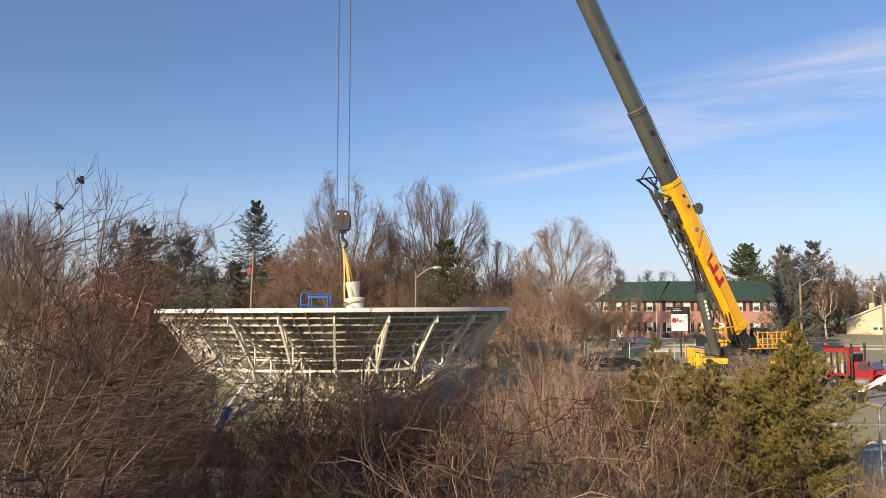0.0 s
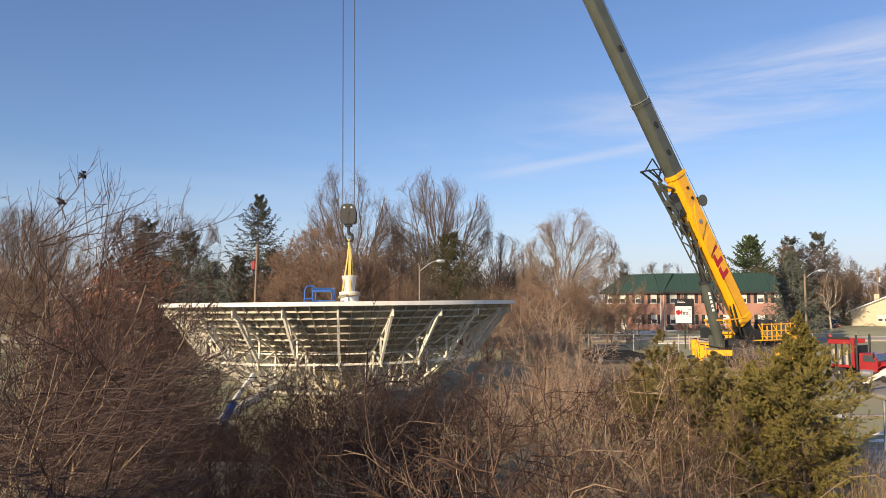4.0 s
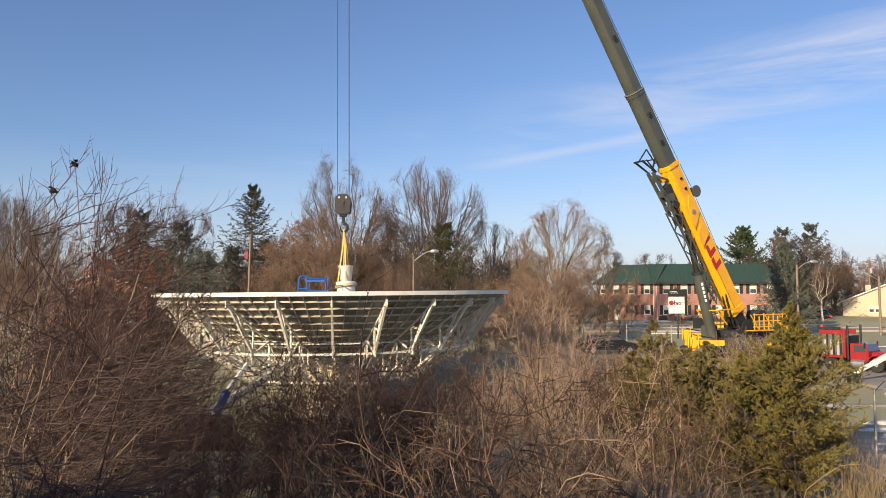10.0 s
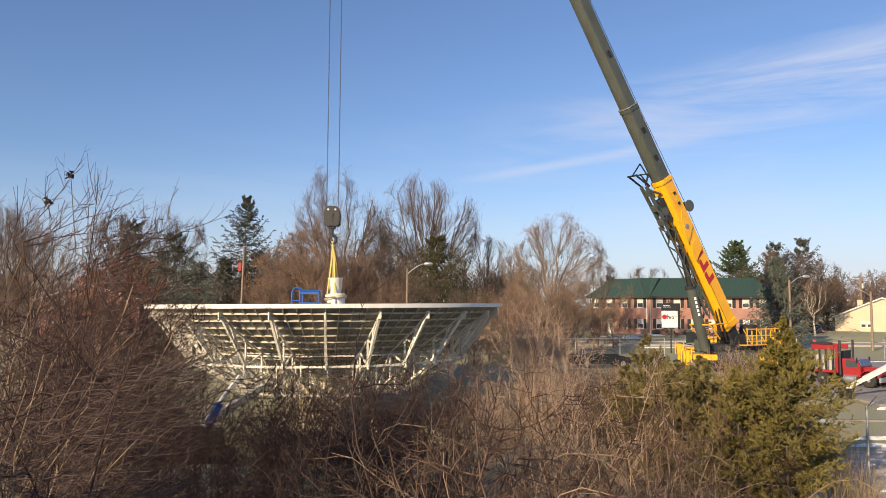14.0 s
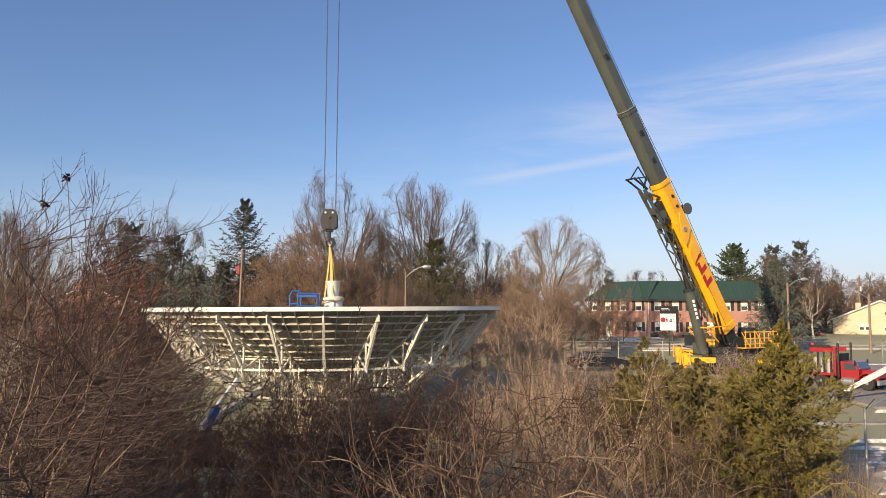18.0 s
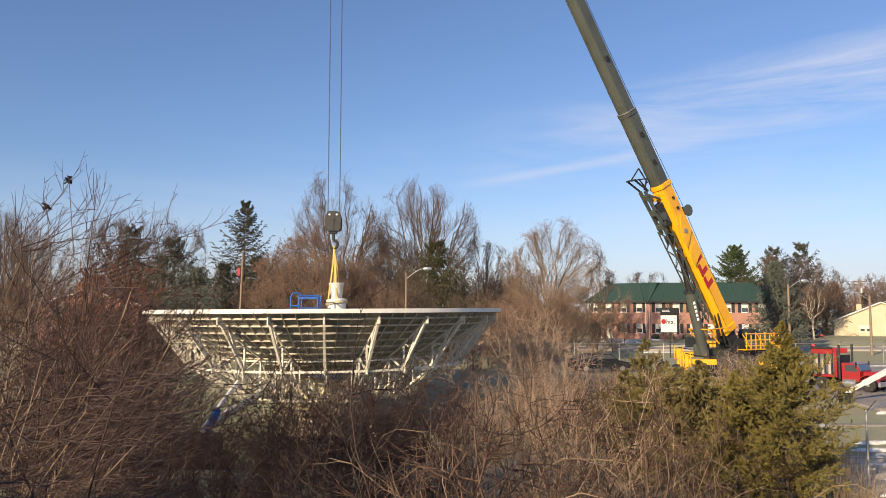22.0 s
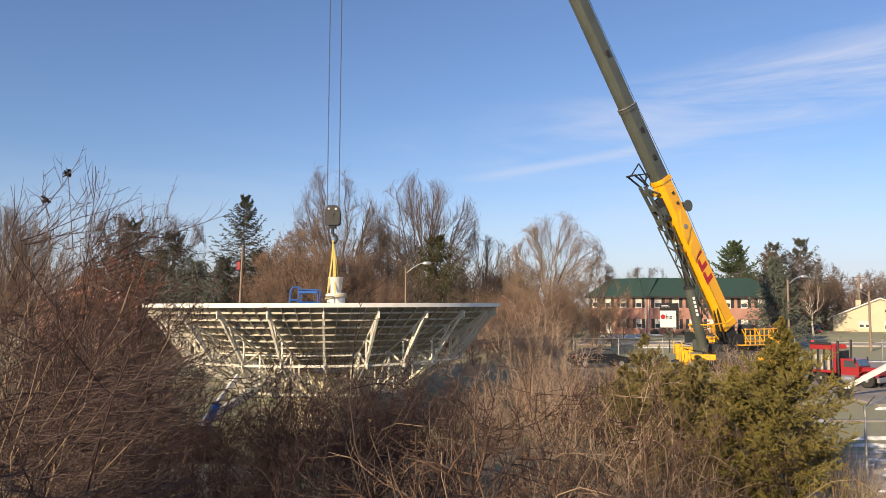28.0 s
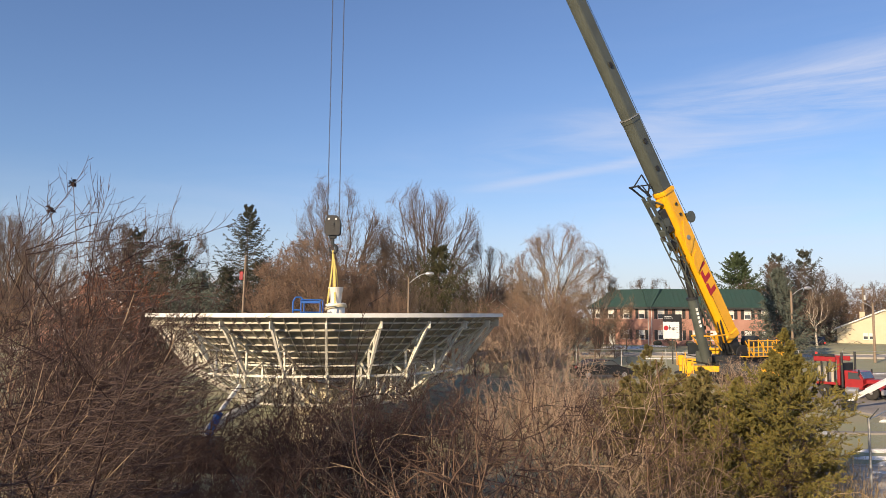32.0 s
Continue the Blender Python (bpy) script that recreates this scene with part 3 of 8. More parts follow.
def patch(name, x, y, rx, ry, h, material, label, seed, category="snow"):
    """A low irregular patch lying on the ground."""
    rng = random.Random(seed)
    n, rings = 26, 4
    ph = [rng.uniform(0, 6.28) for _ in range(4)]
    vs, fs = [(x, y, ground_z(x, y) + h)], []
    for k in range(1, rings + 1):
        for i in range(n):
            a = 2 * math.pi * i / n
            w = 1 + 0.28 * math.sin(2 * a + ph[0]) + 0.18 * math.sin(5 * a + ph[1]) + 0.12 * math.sin(9 * a + ph[2])
            s = k / rings
            px, py = x + rx * w * s * math.cos(a), y + ry * w * s * math.sin(a)
            vs.append((px, py, ground_z(px, py) + (h * (1 - s ** 3) if k < rings else -0.12) + rng.uniform(0, 0.012)))
    fs += [(0, 1 + i, 1 + (i + 1) % n) for i in range(n)]
    for k in range(rings - 1):
        fs += [(1 + k * n + i, 1 + (k + 1) * n + i, 1 + (k + 1) * n + (i + 1) % n, 1 + k * n + (i + 1) % n) for i in range(n)]
    return tagged(new(name, Geo().add(vs, fs).mesh(name, material, True)), label, category, kind="structure")


patch("gravel_path", 12.6, 20.5, 2.6, 6.0, 0.09, "gravel", "strip of gravel and trodden earth with thin snow", 3, "gravel")
for i, (x, y, rx, ry, h) in enumerate(((12.5, 20.4, 0.5, 0.6, 0.12), (13.3, 22.7, 0.4, 0.2, 0.12), (14.6, 25.2, 0.8, 0.14, 0.12), (20.5, 34.3, 0.35, 0.08, 0.12), (15.6, 26.6, 0.9, 0.16, 0.12), (13.9, 23.9, 0.3, 0.14, 0.12), (14.5, 24.3, 0.4, 0.12, 0.12), (12.0, 19.2, 0.22, 0.3, 0.12), (12.9, 21.4, 0.3, 0.2, 0.12), (11.9, 18.2, 0.2, 0.2, 0.12), (12.6, 22.0, 0.25, 0.12, 0.12), (11.2, 18.9, 0.16, 0.14, 0.12), (11.5, 17.6, 0.14, 0.12, 0.12), (12.2, 18.7, 0.12, 0.10, 0.12),
                                       (24.5, 100.6, 3.2, 0.9, 0.2), (33.0, 97.0, 4.5, 0.6, 0.2), (29, 103, 2.5, 0.5, 0.2), (25, 84, 3.0, 0.5, 0.12), (38, 62.8, 4, 0.5, 0.15), (11.5, 16.5, 0.5, 0.9, 0.12),
                                       (13.5, 47, 2.2, 0.8, 0.12))):
    patch("snow_patch", x, y, rx, ry, h, "snow", "thin melting patch of old snow on the ground", 10 + i)


# unseen building whose lower flat roof bears the camera; taller block added for shade
def own_building():
    ob = thing("wall_south", pose(0, 0, 0), "unseen flat-roofed brick building, its taller block added for shade", "building", kind="structure")
    part("wall", Geo().box(-34, -14, -0.2, 9.0, -0.25, 3.0, 0.02), "brick", ob)
    part("flat_roof", Geo().box(-34.1, -14.1, 3.0, 9.1, -0.15, 3.1, 0.02), "concrete", ob)
    # out-of-view block, sized to throw shade on the near thicket
    part("shade_block_wall", Geo().box(-34, -14, 3.1, -2.6, -0.8, 6.3, 0.02), "brick", ob)
    part("shade_block_roof", Geo().box(-34.1, -14.1, 6.3, -2.5, -0.7, 6.42, 0.02), "concrete", ob)


own_building()


# ---- the dish ----
DISH = (-5.90, 39.0, 4.70)
R_DISH, DEEP = 9.15, 3.4


def par(r):
    return -DEEP * (1 - (r / R_DISH) ** 2)


def make_dish():
    root = thing("satellite_dish", pose(*DISH, 0, -0.45, 7.5) @ Matrix.Diagonal((0.982, 0.982, 0.982, 1)), "large white steel dish antenna facing the sky in a thicket", "satellite dish")
    gz = ground_z(DISH[0], DISH[1]) - DISH[2]
    rows = [1.7, 3.3, 4.9, 6.4, 7.8, 9.1]
    step = 2 * math.pi / 24
    for a, b in zip(rows[:-1], rows[1:]):
        g, sub, nth = Geo(), 3, 3
        g0 = 0.012
        grid = []
        for side in (0, 1):
            for i in range(sub + 1):
                r = a + 0.015 + (b - a - 0.03) * i / sub
                for j in range(nth + 1):
                    th = (-0.5 + j / nth) * (step - g0 / r * 2)
                    grid.append((r * math.cos(th), r * math.sin(th), par(r) - 0.03 * side))
        w, off = nth + 1, (sub + 1) * (nth + 1)
        fs = []
        for i in range(sub):
            for j in range(nth):
                q = (i * w + j, i * w + j + 1, (i + 1) * w + j + 1, (i + 1) * w + j)
                fs += [q[::-1], tuple(v + off for v in q)]
        for i in range(sub):
            fs += [(i * w, (i + 1) * w, (i + 1) * w + off, i * w + off), (i * w + nth, i * w + nth + off, (i + 1) * w + nth + off, (i + 1) * w + nth)]
        for j in range(nth):
            fs += [(j, j + off, j + 1 + off, j + 1), (sub * w + j, sub * w + j + 1, sub * w + j + 1 + off, sub * w + j + off)]
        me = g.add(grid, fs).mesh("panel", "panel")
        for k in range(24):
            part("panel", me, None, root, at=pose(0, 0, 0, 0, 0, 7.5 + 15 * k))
    # rim: a flat white band round the edge
    g, n = Geo(), 96
    prof = [(9.10, -0.13), (9.24, -0.13), (9.24, 0.05), (9.05, 0.05), (9.05, -0.02)]
    g.lathe(prof, n, caps=False)
    m = len(prof) - 1
    g.f += [(m * n + i, m * n + (i + 1) % n, (i + 1) % n, i) for i in range(n)]
    part("rim", g, "white_paint", root, "painted white rim band")
    # hoop purlins under the panels
    for r in (8.75, 8.3, 7.8, 7.25, 6.7, 6.1, 5.5, 4.8, 4.0, 3.1):
        g, n = Geo(), 72
        z = par(r) - 0.08
        prof = [(r - 0.025, z - 0.035), (r + 0.025, z - 0.035), (r + 0.025, z + 0.045), (r - 0.025, z + 0.045)]
        vs = [(q * math.cos(2 * math.pi * i / n), q * math.sin(2 * math.pi * i / n), h) for q, h in prof for i in range(n)]
        fs = [(k * n + i, k * n + (i + 1) % n, ((k + 1) % 4) * n + (i + 1) % n, ((k + 1) % 4) * n + i) for k in range(4) for i in range(n)]
        part("hoop", g.add(vs, fs), "grid_steel", root)
    # radial stringers between the ribs
    g = Geo()
    for a, b in zip((2.0, 4.0, 6.0, 7.6), (4.0, 6.0, 7.6, 9.05)):
        g.beam((a, 0, par(a) - 0.10), (b, 0, par(b) - 0.10), 0.028, 0.06)
    me = g.mesh("stringer", "grid_steel")
    for k in range(96):
        if k % 4 != 2:
            part("stringer", me, None, root, at=pose(0, 0, 0, 0, 0, -90 - 7.5 + 3.75 * k))
    # truss ribs
    g = Geo()
    up = [(r, par(r) - 0.22) for r in (1.6, 3.2, 4.7, 5.9, 7.0, 8.0, 8.9)]
    low = [(8.85, par(8.85) - 0.25), (7.1, -2.72), (4.7, -4.25), (1.5, -4.75)]
    for a, b in zip(up[:-1], up[1:]):
        g.beam((a[0], 0, a[1]), (b[0], 0, b[1]), 0.075, 0.075)
    for a, b in zip(low[:-1], low[1:]):
        g.beam((a[0], 0, a[1]), (b[0], 0, b[1]), 0.105, 0.105)

    def lowz(r):
        for a, b in zip(low[:-1], low[1:]):
            if b[0] <= r <= a[0]:
                return a[1] + (b[1] - a[1]) * (a[0] - r) / (a[0] - b[0])
        return low[-1][1]
    for r in (7.9, 7.1, 5.9, 4.7, 3.2):
        g.beam((r, 0, par(r) - 0.22), (r, 0, lowz(r)), 0.075, 0.075, (0, 1, 0))
    for a, b in (((7.9, lowz(7.9)), (7.1, par(7.1) - 0.22)), ((7.1, -2.72), (5.9, par(5.9) - 0.22)), ((5.9, par(5.9) - 0.22), (4.7, -4.25)), ((4.7, -4.25), (3.2, par(3.2) - 0.22)), ((7.1, -2.72), (8.2, par(8.2) - 0.2)), ((3.2, par(3.2) - 0.22), (1.6, -4.7))):
        g.beam((a[0], 0, a[1]), (b[0], 0, b[1]), 0.075, 0.075, (0, 1, 0))
    for r in (8.85, 7.1, 4.7):
        g.box(r - 0.16, -0.025, lowz(r) - 0.14, r + 0.16, 0.025, lowz(r) + 0.18)
    me = g.mesh("rib", "white_steel")
    for k in range(24):
        part("rib", me, None, root, at=pose(0, 0, 0, 0, 0, -90 + 15 * k))
    # ties from rib to rib at the lower joints
    for r, z, w in ((7.1, -2.72, 0.10), (4.7, -4.25, 0.10), (5.9, par(5.9) - 0.35, 0.07)):
        g = Geo()
        c = 2 * r * math.sin(step / 2) / 2
        x = r * math.cos(step / 2)
        g.beam((x, -c, z), (x, c, z), w, w)
        me = g.mesh("tie", "white_steel")
        for k in range(24):
            part("tie", me, None, root, at=pose(0, 0, 0, 0, 0, -82.5 + 15 * k))
    g = Geo()
    c7, x7, c4, x4 = 7.1 * math.sin(step / 2), 7.1 * math.cos(step / 2), 4.7 * math.sin(step / 2), 4.7 * math.cos(step / 2)
    g.beam((x7, -c7, -2.72), (x4, c4, -4.25), 0.07, 0.07)
    me = g.mesh("brace", "white_steel")
    for k in range(0, 24):
        part("brace", me, None, root, at=pose(0, 0, 0, 0, 0, -82.5 + 15 * k))
    # hub and base
    part("hub", Geo().lathe([(1.55, -4.95), (1.75, -4.9), (1.75, -3.45), (1.6, -3.38), (0.6, -3.36)], 32), "hub_paint", root, "cream-painted steel hub drum", True)
    part("base_ring", Geo().lathe([(2.3, -5.25), (2.35, -5.2), (2.35, -4.98), (2.2, -4.94)], 32), "hub_paint", root, "", True)
    part("pedestal", Geo().lathe([(1.9, gz - 0.3), (1.9, gz + 0.15), (1.55, gz + 0.2), (1.45, -5.26)], 28), "hub_paint", root, "cream-painted pedestal drum", True)
    for k in range(6):
        a = radians(60 * k + 30)
        c, s = math.cos(a), math.sin(a)
        part("support_leg", Geo().beam((c * 2.2, s * 2.2, -5.1), (c * 3.1, s * 3.1, gz - 0.2), 0.2, 0.2), "hub_paint", root)
    return root


make_dish()


# ---- hook block, sling and feed horn ----
ROPE = 42.0


def make_hook():
    root = thing("hook_block", pose(-5.8, 39, 9.38), "dark grey crane hook block on steel ropes", "hook block")
    cheek = [(-0.30, -0.50), (0.30, -0.50), (0.40, -0.40), (0.42, 0.15), (0.33, 0.46), (0.20, 0.56), (-0.20, 0.56), (-0.33, 0.46), (-0.42, 0.15), (-0.40, -0.40)]
    stand = pose(0, 0, 0, 90)
    for y in (-0.26, 0.22):
        part("cheek_plate", Geo().prism(cheek, -y - 0.04, -y, stand), "black", root)
    for y in (-0.13, 0.0, 0.13):
        part("sheave", Geo().lathe([(0.30, -0.05), (0.37, -0.05), (0.33, 0.0), (0.37, 0.05), (0.30, 0.05)], 24, pose(0, y, 0.12, 90)), "black", root, "", True)
    part("axle", Geo().tube((0, -0.32, 0.12), (0, 0.32, 0.12), 0.09, n=12), "black", root)
    part("slot", Geo().box(-0.03, -0.275, -0.45, 0.03, -0.262, -0.05), "black", root)
    part("pin_hole", Geo().tube((0, -0.262, -0.02), (0, -0.276, -0.02), 0.11, n=16), "black", root)
    for x in (-0.19, 0.19):
        part("bolt", Geo().tube((x, -0.275, 0.36), (x, -0.29, 0.36), 0.055, n=10), "alu", root)
    part("trunnion", Geo().box(-0.2, -0.14, -0.66, 0.2, 0.14, -0.48, 0.04), "dark_steel", root)
    part("shank", Geo().tube((0, 0, -0.66), (0, 0, -0.98), 0.085, n=12), "dark_steel", root)
    g, prev = Geo(), None
    for i in range(15):
        a = radians(100 - i * 22)
        p = (0.03 + 0.19 * math.cos(a), 0, -1.22 + 0.22 * math.sin(a))
        r = 0.085 - 0.055 * max(0, i - 6) / 8
        if prev:
            g.tube(prev[0], p, prev[1], r, 10)
        prev = (p, r)
    part("hook", g, "dark_steel", root, "forged dark steel hook", True)
    for x in (-0.31, 0.31):
        for y in (-0.10, 0.10):
            part("rope", Geo().tube((x, y, 0.3), (x * 1.02, y, ROPE), 0.011, n=5), "rope", root, "thin steel wire rope")
    return root


def make_sling():
    root = thing("lifting_sling", pose(-5.8, 39, 8.1), "yellow webbing sling hung from the hook", "sling")
    part("eye", Geo().tube((0, 0, 0.06), (0, 0, -0.42), 0.075, 0.06, 8), "sling", root)
    for x0, x1, y in ((-0.03, -0.32, -0.40), (0.03, 0.10, -0.46), (0.0, -0.16, 0.45), (0.05, 0.20, 0.42)):
        g = Geo()
        pts = [Vector((x0, 0, -0.35)).lerp(Vector((x1, y, -2.78)), t) + Vector((0.02 * math.sin(5 * t), 0, 0)) for t in (0, 0.25, 0.5, 0.75, 1.0)]
        for a, b in zip(pts[:-1], pts[1:]):
            g.beam(a, b, 0.075 if y < 0 else 0.06, 0.02, (0, 1, 0))
        part("strand", g, "sling", root)
    return root


def make_horn():
    root = thing("feed_horn", pose(-5.5, 39, 5.73), "off-white feed horn hung over the dish by slings", "antenna feed")
    part("cone", Geo().lathe([(0.27, -0.42), (0.29, -0.36), (0.38, 0.34), (0.40, 0.37), (0.40, 0.41), (0.36, 0.41), (0.27, -0.30)], 28), "fibreglass", root, "white tapered cone", True)
    part("drum", Geo().lathe([(0.46, -2.1), (0.48, -2.05), (0.48, -0.47), (0.44, -0.42), (0.25, -0.41)], 28), "fibreglass", root, "", True)
    part("flange", Geo().lathe([(0.47, -0.60), (0.54, -0.58), (0.54, -0.46), (0.47, -0.44)], 28), "fibreglass", root, "", True)
    tilt = Matrix.Translation((0, 0, -0.66)) @ Matrix.Rotation(0.175, 4, Vector((math.sin(-0.6), -math.cos(0.6), 0)))
    g = Geo().lathe([(0.535, -0.07), (0.585, -0.06), (0.585, 0.06), (0.535, 0.07), (0.535, -0.07)], 28, tilt, False)
    part("choker_band", g, "sling_pale", root, "pale webbing wrapped round the drum")
    return root


hook_block, lifting_sling, feed_horn = make_hook(), make_sling(), make_horn()


# ---- the crane ----
B0, T0 = Vector((20.68, 54.0, 3.59)), Vector((-6.2, 39.0, 52.6))


def boom_frame():
    z = (T0 - B0).normalized()
    side = Vector((0, 0, 1)).cross(z).normalized()   # level, across the boom
    back = z.cross(side)                             # the boom's upper face looks along -back or +back
    if back.z < 0:
        side, back = -side, -back
    return Matrix((Vector((*side, 0)), Vector((*back, 0)), Vector((*z, 0)), Vector((0, 0, 0, 1)))).transposed().to_4x4()


def boom_section(w, h, z0, z1, thick=True):
    """A boom section: flat top and sides, belly rounded."""
    o = [(-w / 2, h / 2), (-w / 2, -h * 0.18)]
    o += [(w / 2 * math.sin(radians(a)), -h * 0.18 - h * 0.32 * math.cos(radians(a))) for a in (-70, -45, -20, 0, 20, 45, 70)]
    o += [(w / 2, -h * 0.18), (w / 2, h / 2)]
    o += [(w / 2 - 0.06, h / 2 + 0.05), (-w / 2 + 0.06, h / 2 + 0.05)]
    return Geo().prism(o, z0, z1)


def make_crane():
    root = thing("mobile_crane", pose(0, 0, 0), "yellow all-terrain crane with its long grey boom raised", "crane")
    F = Matrix.Translation(B0) @ boom_frame()
    L = (T0 - B0).length
    boom = part("boom", boom_section(1.05, 1.16, -0.35, 11.75), "crane_yellow", root, "yellow base section of the telescopic boom", at=F)
    secs = ((0.97, 1.06, 11.6, 17.2), (0.90, 0.96, 17.0, 28.0), (0.84, 0.88, 27.8, 40.0), (0.78, 0.8, 39.8, L - 0.6))
    for w, h, a, b in secs:
        part("boom_section", boom_section(w, h, a, b), "boom_grey", boom, "dark grey telescoping boom section")
    for z, w, h, mt in ((11.55, 1.18, 1.30, "crane_yellow"), (17.1, 1.05, 1.12, "boom_grey"), (27.9, 0.98, 1.04, "boom_grey"), (39.9, 0.9, 0.96, "boom_grey")):
        part("collar", boom_section(w, h, z - 0.10, z + 0.14), mt, boom)
    part("guide_ring", boom_section(1.1, 1.18, 17.28, 17.34), "galv", boom)
    for z in (13.2, 15.3, 21.0):
        part("pin_box", Geo().box(0.50, -0.1, z, 0.56, 0.18, z + 0.35, 0.02), "black", boom)
        part("pin_box", Geo().box(-0.56, -0.1, z, -0.50, 0.18, z + 0.35, 0.02), "black", boom)
    # stiffening plates, welds and brackets of the base section, on both sides
    for s in (-1, 1):
        x = s * 0.525
        lo, hi = min(x, x + s * 0.03), max(x, x + s * 0.03)
        part("side_plate", Geo().box(lo, -0.42, 5.8, hi, 0.5, 9.0, 0.01), "crane_yellow", boom)
        part("rib_plate", Geo().box(lo, -0.62, 7.6, hi + 0.02, -0.1, 8.7, 0.01), "crane_yellow", boom)
        part("seam", Geo().box(min(x, x + s * 0.006), -0.28, -0.2, max(x, x + s * 0.006), -0.25, 5.7), "black", boom)
        turn = Matrix(((0, 0, s, x), (1, 0, 0, 0), (0, 1, 0, 0), (0, 0, 0, 1)))
        part("saddle_plate", Geo().prism([(0.50, 8.9), (0.10, 9.2), (-0.28, 8.6), (-0.60, 7.6), (-0.62, 6.9), (-0.15, 7.2), (0.20, 7.55), (0.50, 7.7)], 0.032, 0.10, turn), "crane_yellow", boom)
        part("saddle_plate", Geo().prism([(0.50, 6.6), (0.15, 6.9), (-0.30, 6.7), (-0.62, 6.1), (-0.62, 5.4), (-0.10, 5.7), (0.50, 6.0)], 0.032, 0.075, turn), "crane_yellow", boom)
        part("pivot_boss", Geo().tube((x + s * 0.03, -0.12, 8.0), (x + s * 0.15, -0.12, 8.0), 0.17, n=16), "galv", boom)
        for z in (10.4, 9.6):
            part("lug", Geo().box(min(x, x + s * 0.08), 0.1, z, max(x, x + s * 0.08), 0.3, z + 0.18, 0.02), "black", boom)
        # the owner's mark: slanted red bars
        for k in range(3):
            z0 = 3.35 + k * 1.02
            mk = Matrix(((0, 0, s, x), (1, 0, 0, -0.40), (0, 1, 0, z0), (0, 0, 0, 1)))
            g = Geo().prism([(0.0, 0.0), (0.80, 0.20), (0.80, 0.56), (0.0, 0.36)], 0.004, 0.012, mk)
            g.prism([(0.0, 0.37), (0.30, 0.44), (0.30, 0.96), (0.0, 0.88)] if k < 2 else [(0.05, 0.38), (0.75, 0.57), (0.70, 0.92), (0.10, 0.72)], 0.004, 0.012, mk)
            part("owner_mark", g, "letter_red", boom, "red painted bars")
    part("foot_plate", Geo().box(-0.58, -0.66, -0.45, 0.58, 0.66, 0.1, 0.05), "crane_yellow", boom)
    part("foot_pivot", Geo().box(-0.42, -0.5, -1.5, 0.42, 0.4, -0.46, 0.05), "dark_steel", boom)
    # bracket with the deflector sheave on the upper face
    part("bracket", Geo().box(-0.1, 0.70, 8.7, 0.1, 1.15, 9.3, 0.03), "boom_grey", boom)
    part("deflector_drum", Geo().tube((-0.45, 1.12, 9.0), (0.45, 1.12, 9.0), 0.30, n=16), "boom_grey", boom, "", True)
    for x in (-0.45, 0.45):
        part("drum_flange", Geo().tube((x - 0.03, 1.12, 9.0), (x + 0.03, 1.12, 9.0), 0.42, n=18), "boom_grey", boom)
    for z in (11.6, 17.2):
        part("rope_guide", Geo().box(-0.08, 0.66, z - 0.1, 0.08, 1.0, z + 0.05, 0.02), "crane_yellow", boom)
    g = Geo()
    g.tube((0.1, 1.2, 9.0), (0.1, 0.95, 17.2), 0.018, n=5)
    g.tube((0.1, 0.95, 17.2), (0.1, 0.75, L - 0.3), 0.018, n=5)
    g.tube((0.1, 1.2, 9.0), (0.1, 0.9, -0.6), 0.018, n=5)
    part("hoist_rope", g, "rope", boom, "thin steel hoist rope")
    head = Geo().box(-0.5, -0.9, L - 0.7, 0.5, 0.6, L + 0.3, 0.05)
    part("boom_head", head, "boom_grey", boom)
    for x in (-0.31, 0.31):
        part("head_sheave", Geo().tube((x - 0.06, -0.75, L), (x + 0.06, -0.75, L), 0.35, n=18), "dark_steel", boom)
    # lattice jib folded along the belly side
    jx = 0.0
    g = Geo()
    c0, c1, z0, z1 = -1.22, -1.28, 1.2, 8.8
    ch = []
    for sx, sy in ((-0.34, -0.30), (0.34, -0.30), (-0.34, 0.30), (0.34, 0.30)):
        g.beam((jx + sx * 0.8, c0 + sy * 0.7, z0), (jx + sx, c1 + sy, z1), 0.085, 0.085)
        ch.append((sx, sy))

    def jp(sx, sy, t):
        return (jx + sx * (0.8 + 0.2 * t), c0 + (c1 - c0) * t + sy * (0.7 + 0.3 * t), z0 + (z1 - z0) * t)
    nb = 10
    for k in range(nb):
        t0, t1 = k / nb, (k + 1) / nb
        for a, b in ((0, 2), (1, 3), (0, 1), (2, 3)):
            p, q = (a, b) if k % 2 == 0 else (b, a)
            g.beam(jp(*ch[p], t0), jp(*ch[q], t1), 0.045, 0.045)
    part("lattice_jib", g, "boom_grey", boom, "dark steel lattice jib folded under the boom")
    for x in (-0.24, 0.24):
        part("jib_head", Geo().beam((x, -1.40, 8.5), (x, -1.62, 12.0), 0.12, 0.24, (0, 1, 0)), "boom_grey", boom, "solid head section of the folded jib")
        part("jib_strut", Geo().beam((x, -1.45, 10.3), (x, -0.66, 9.1), 0.09, 0.09), "boom_grey", boom)
        part("jib_strut", Geo().beam((x, -1.55, 11.7), (x, -0.66, 10.9), 0.09, 0.09), "boom_grey", boom)
        part("jib_strut", Geo().beam((x, -1.38, 9.0), (x, -0.66, 9.9), 0.07, 0.07), "boom_grey", boom)
    for z in (8.9, 10.0, 11.2):
        part("jib_plate", Geo().box(-0.30, -1.62, z, 0.30, -1.30, z + 0.42, 0.03), "boom_grey", boom)
    part("hose_reel", Geo().tube((-0.30, -1.02, 9.7), (0.30, -1.02, 9.7), 0.30, n=16), "boom_grey", boom, "", True)
    part("fork_bar", Geo().beam((-0.35, -1.45, 11.9), (-0.35, -2.15, 13.1), 0.10, 0.10), "dark_steel", boom)
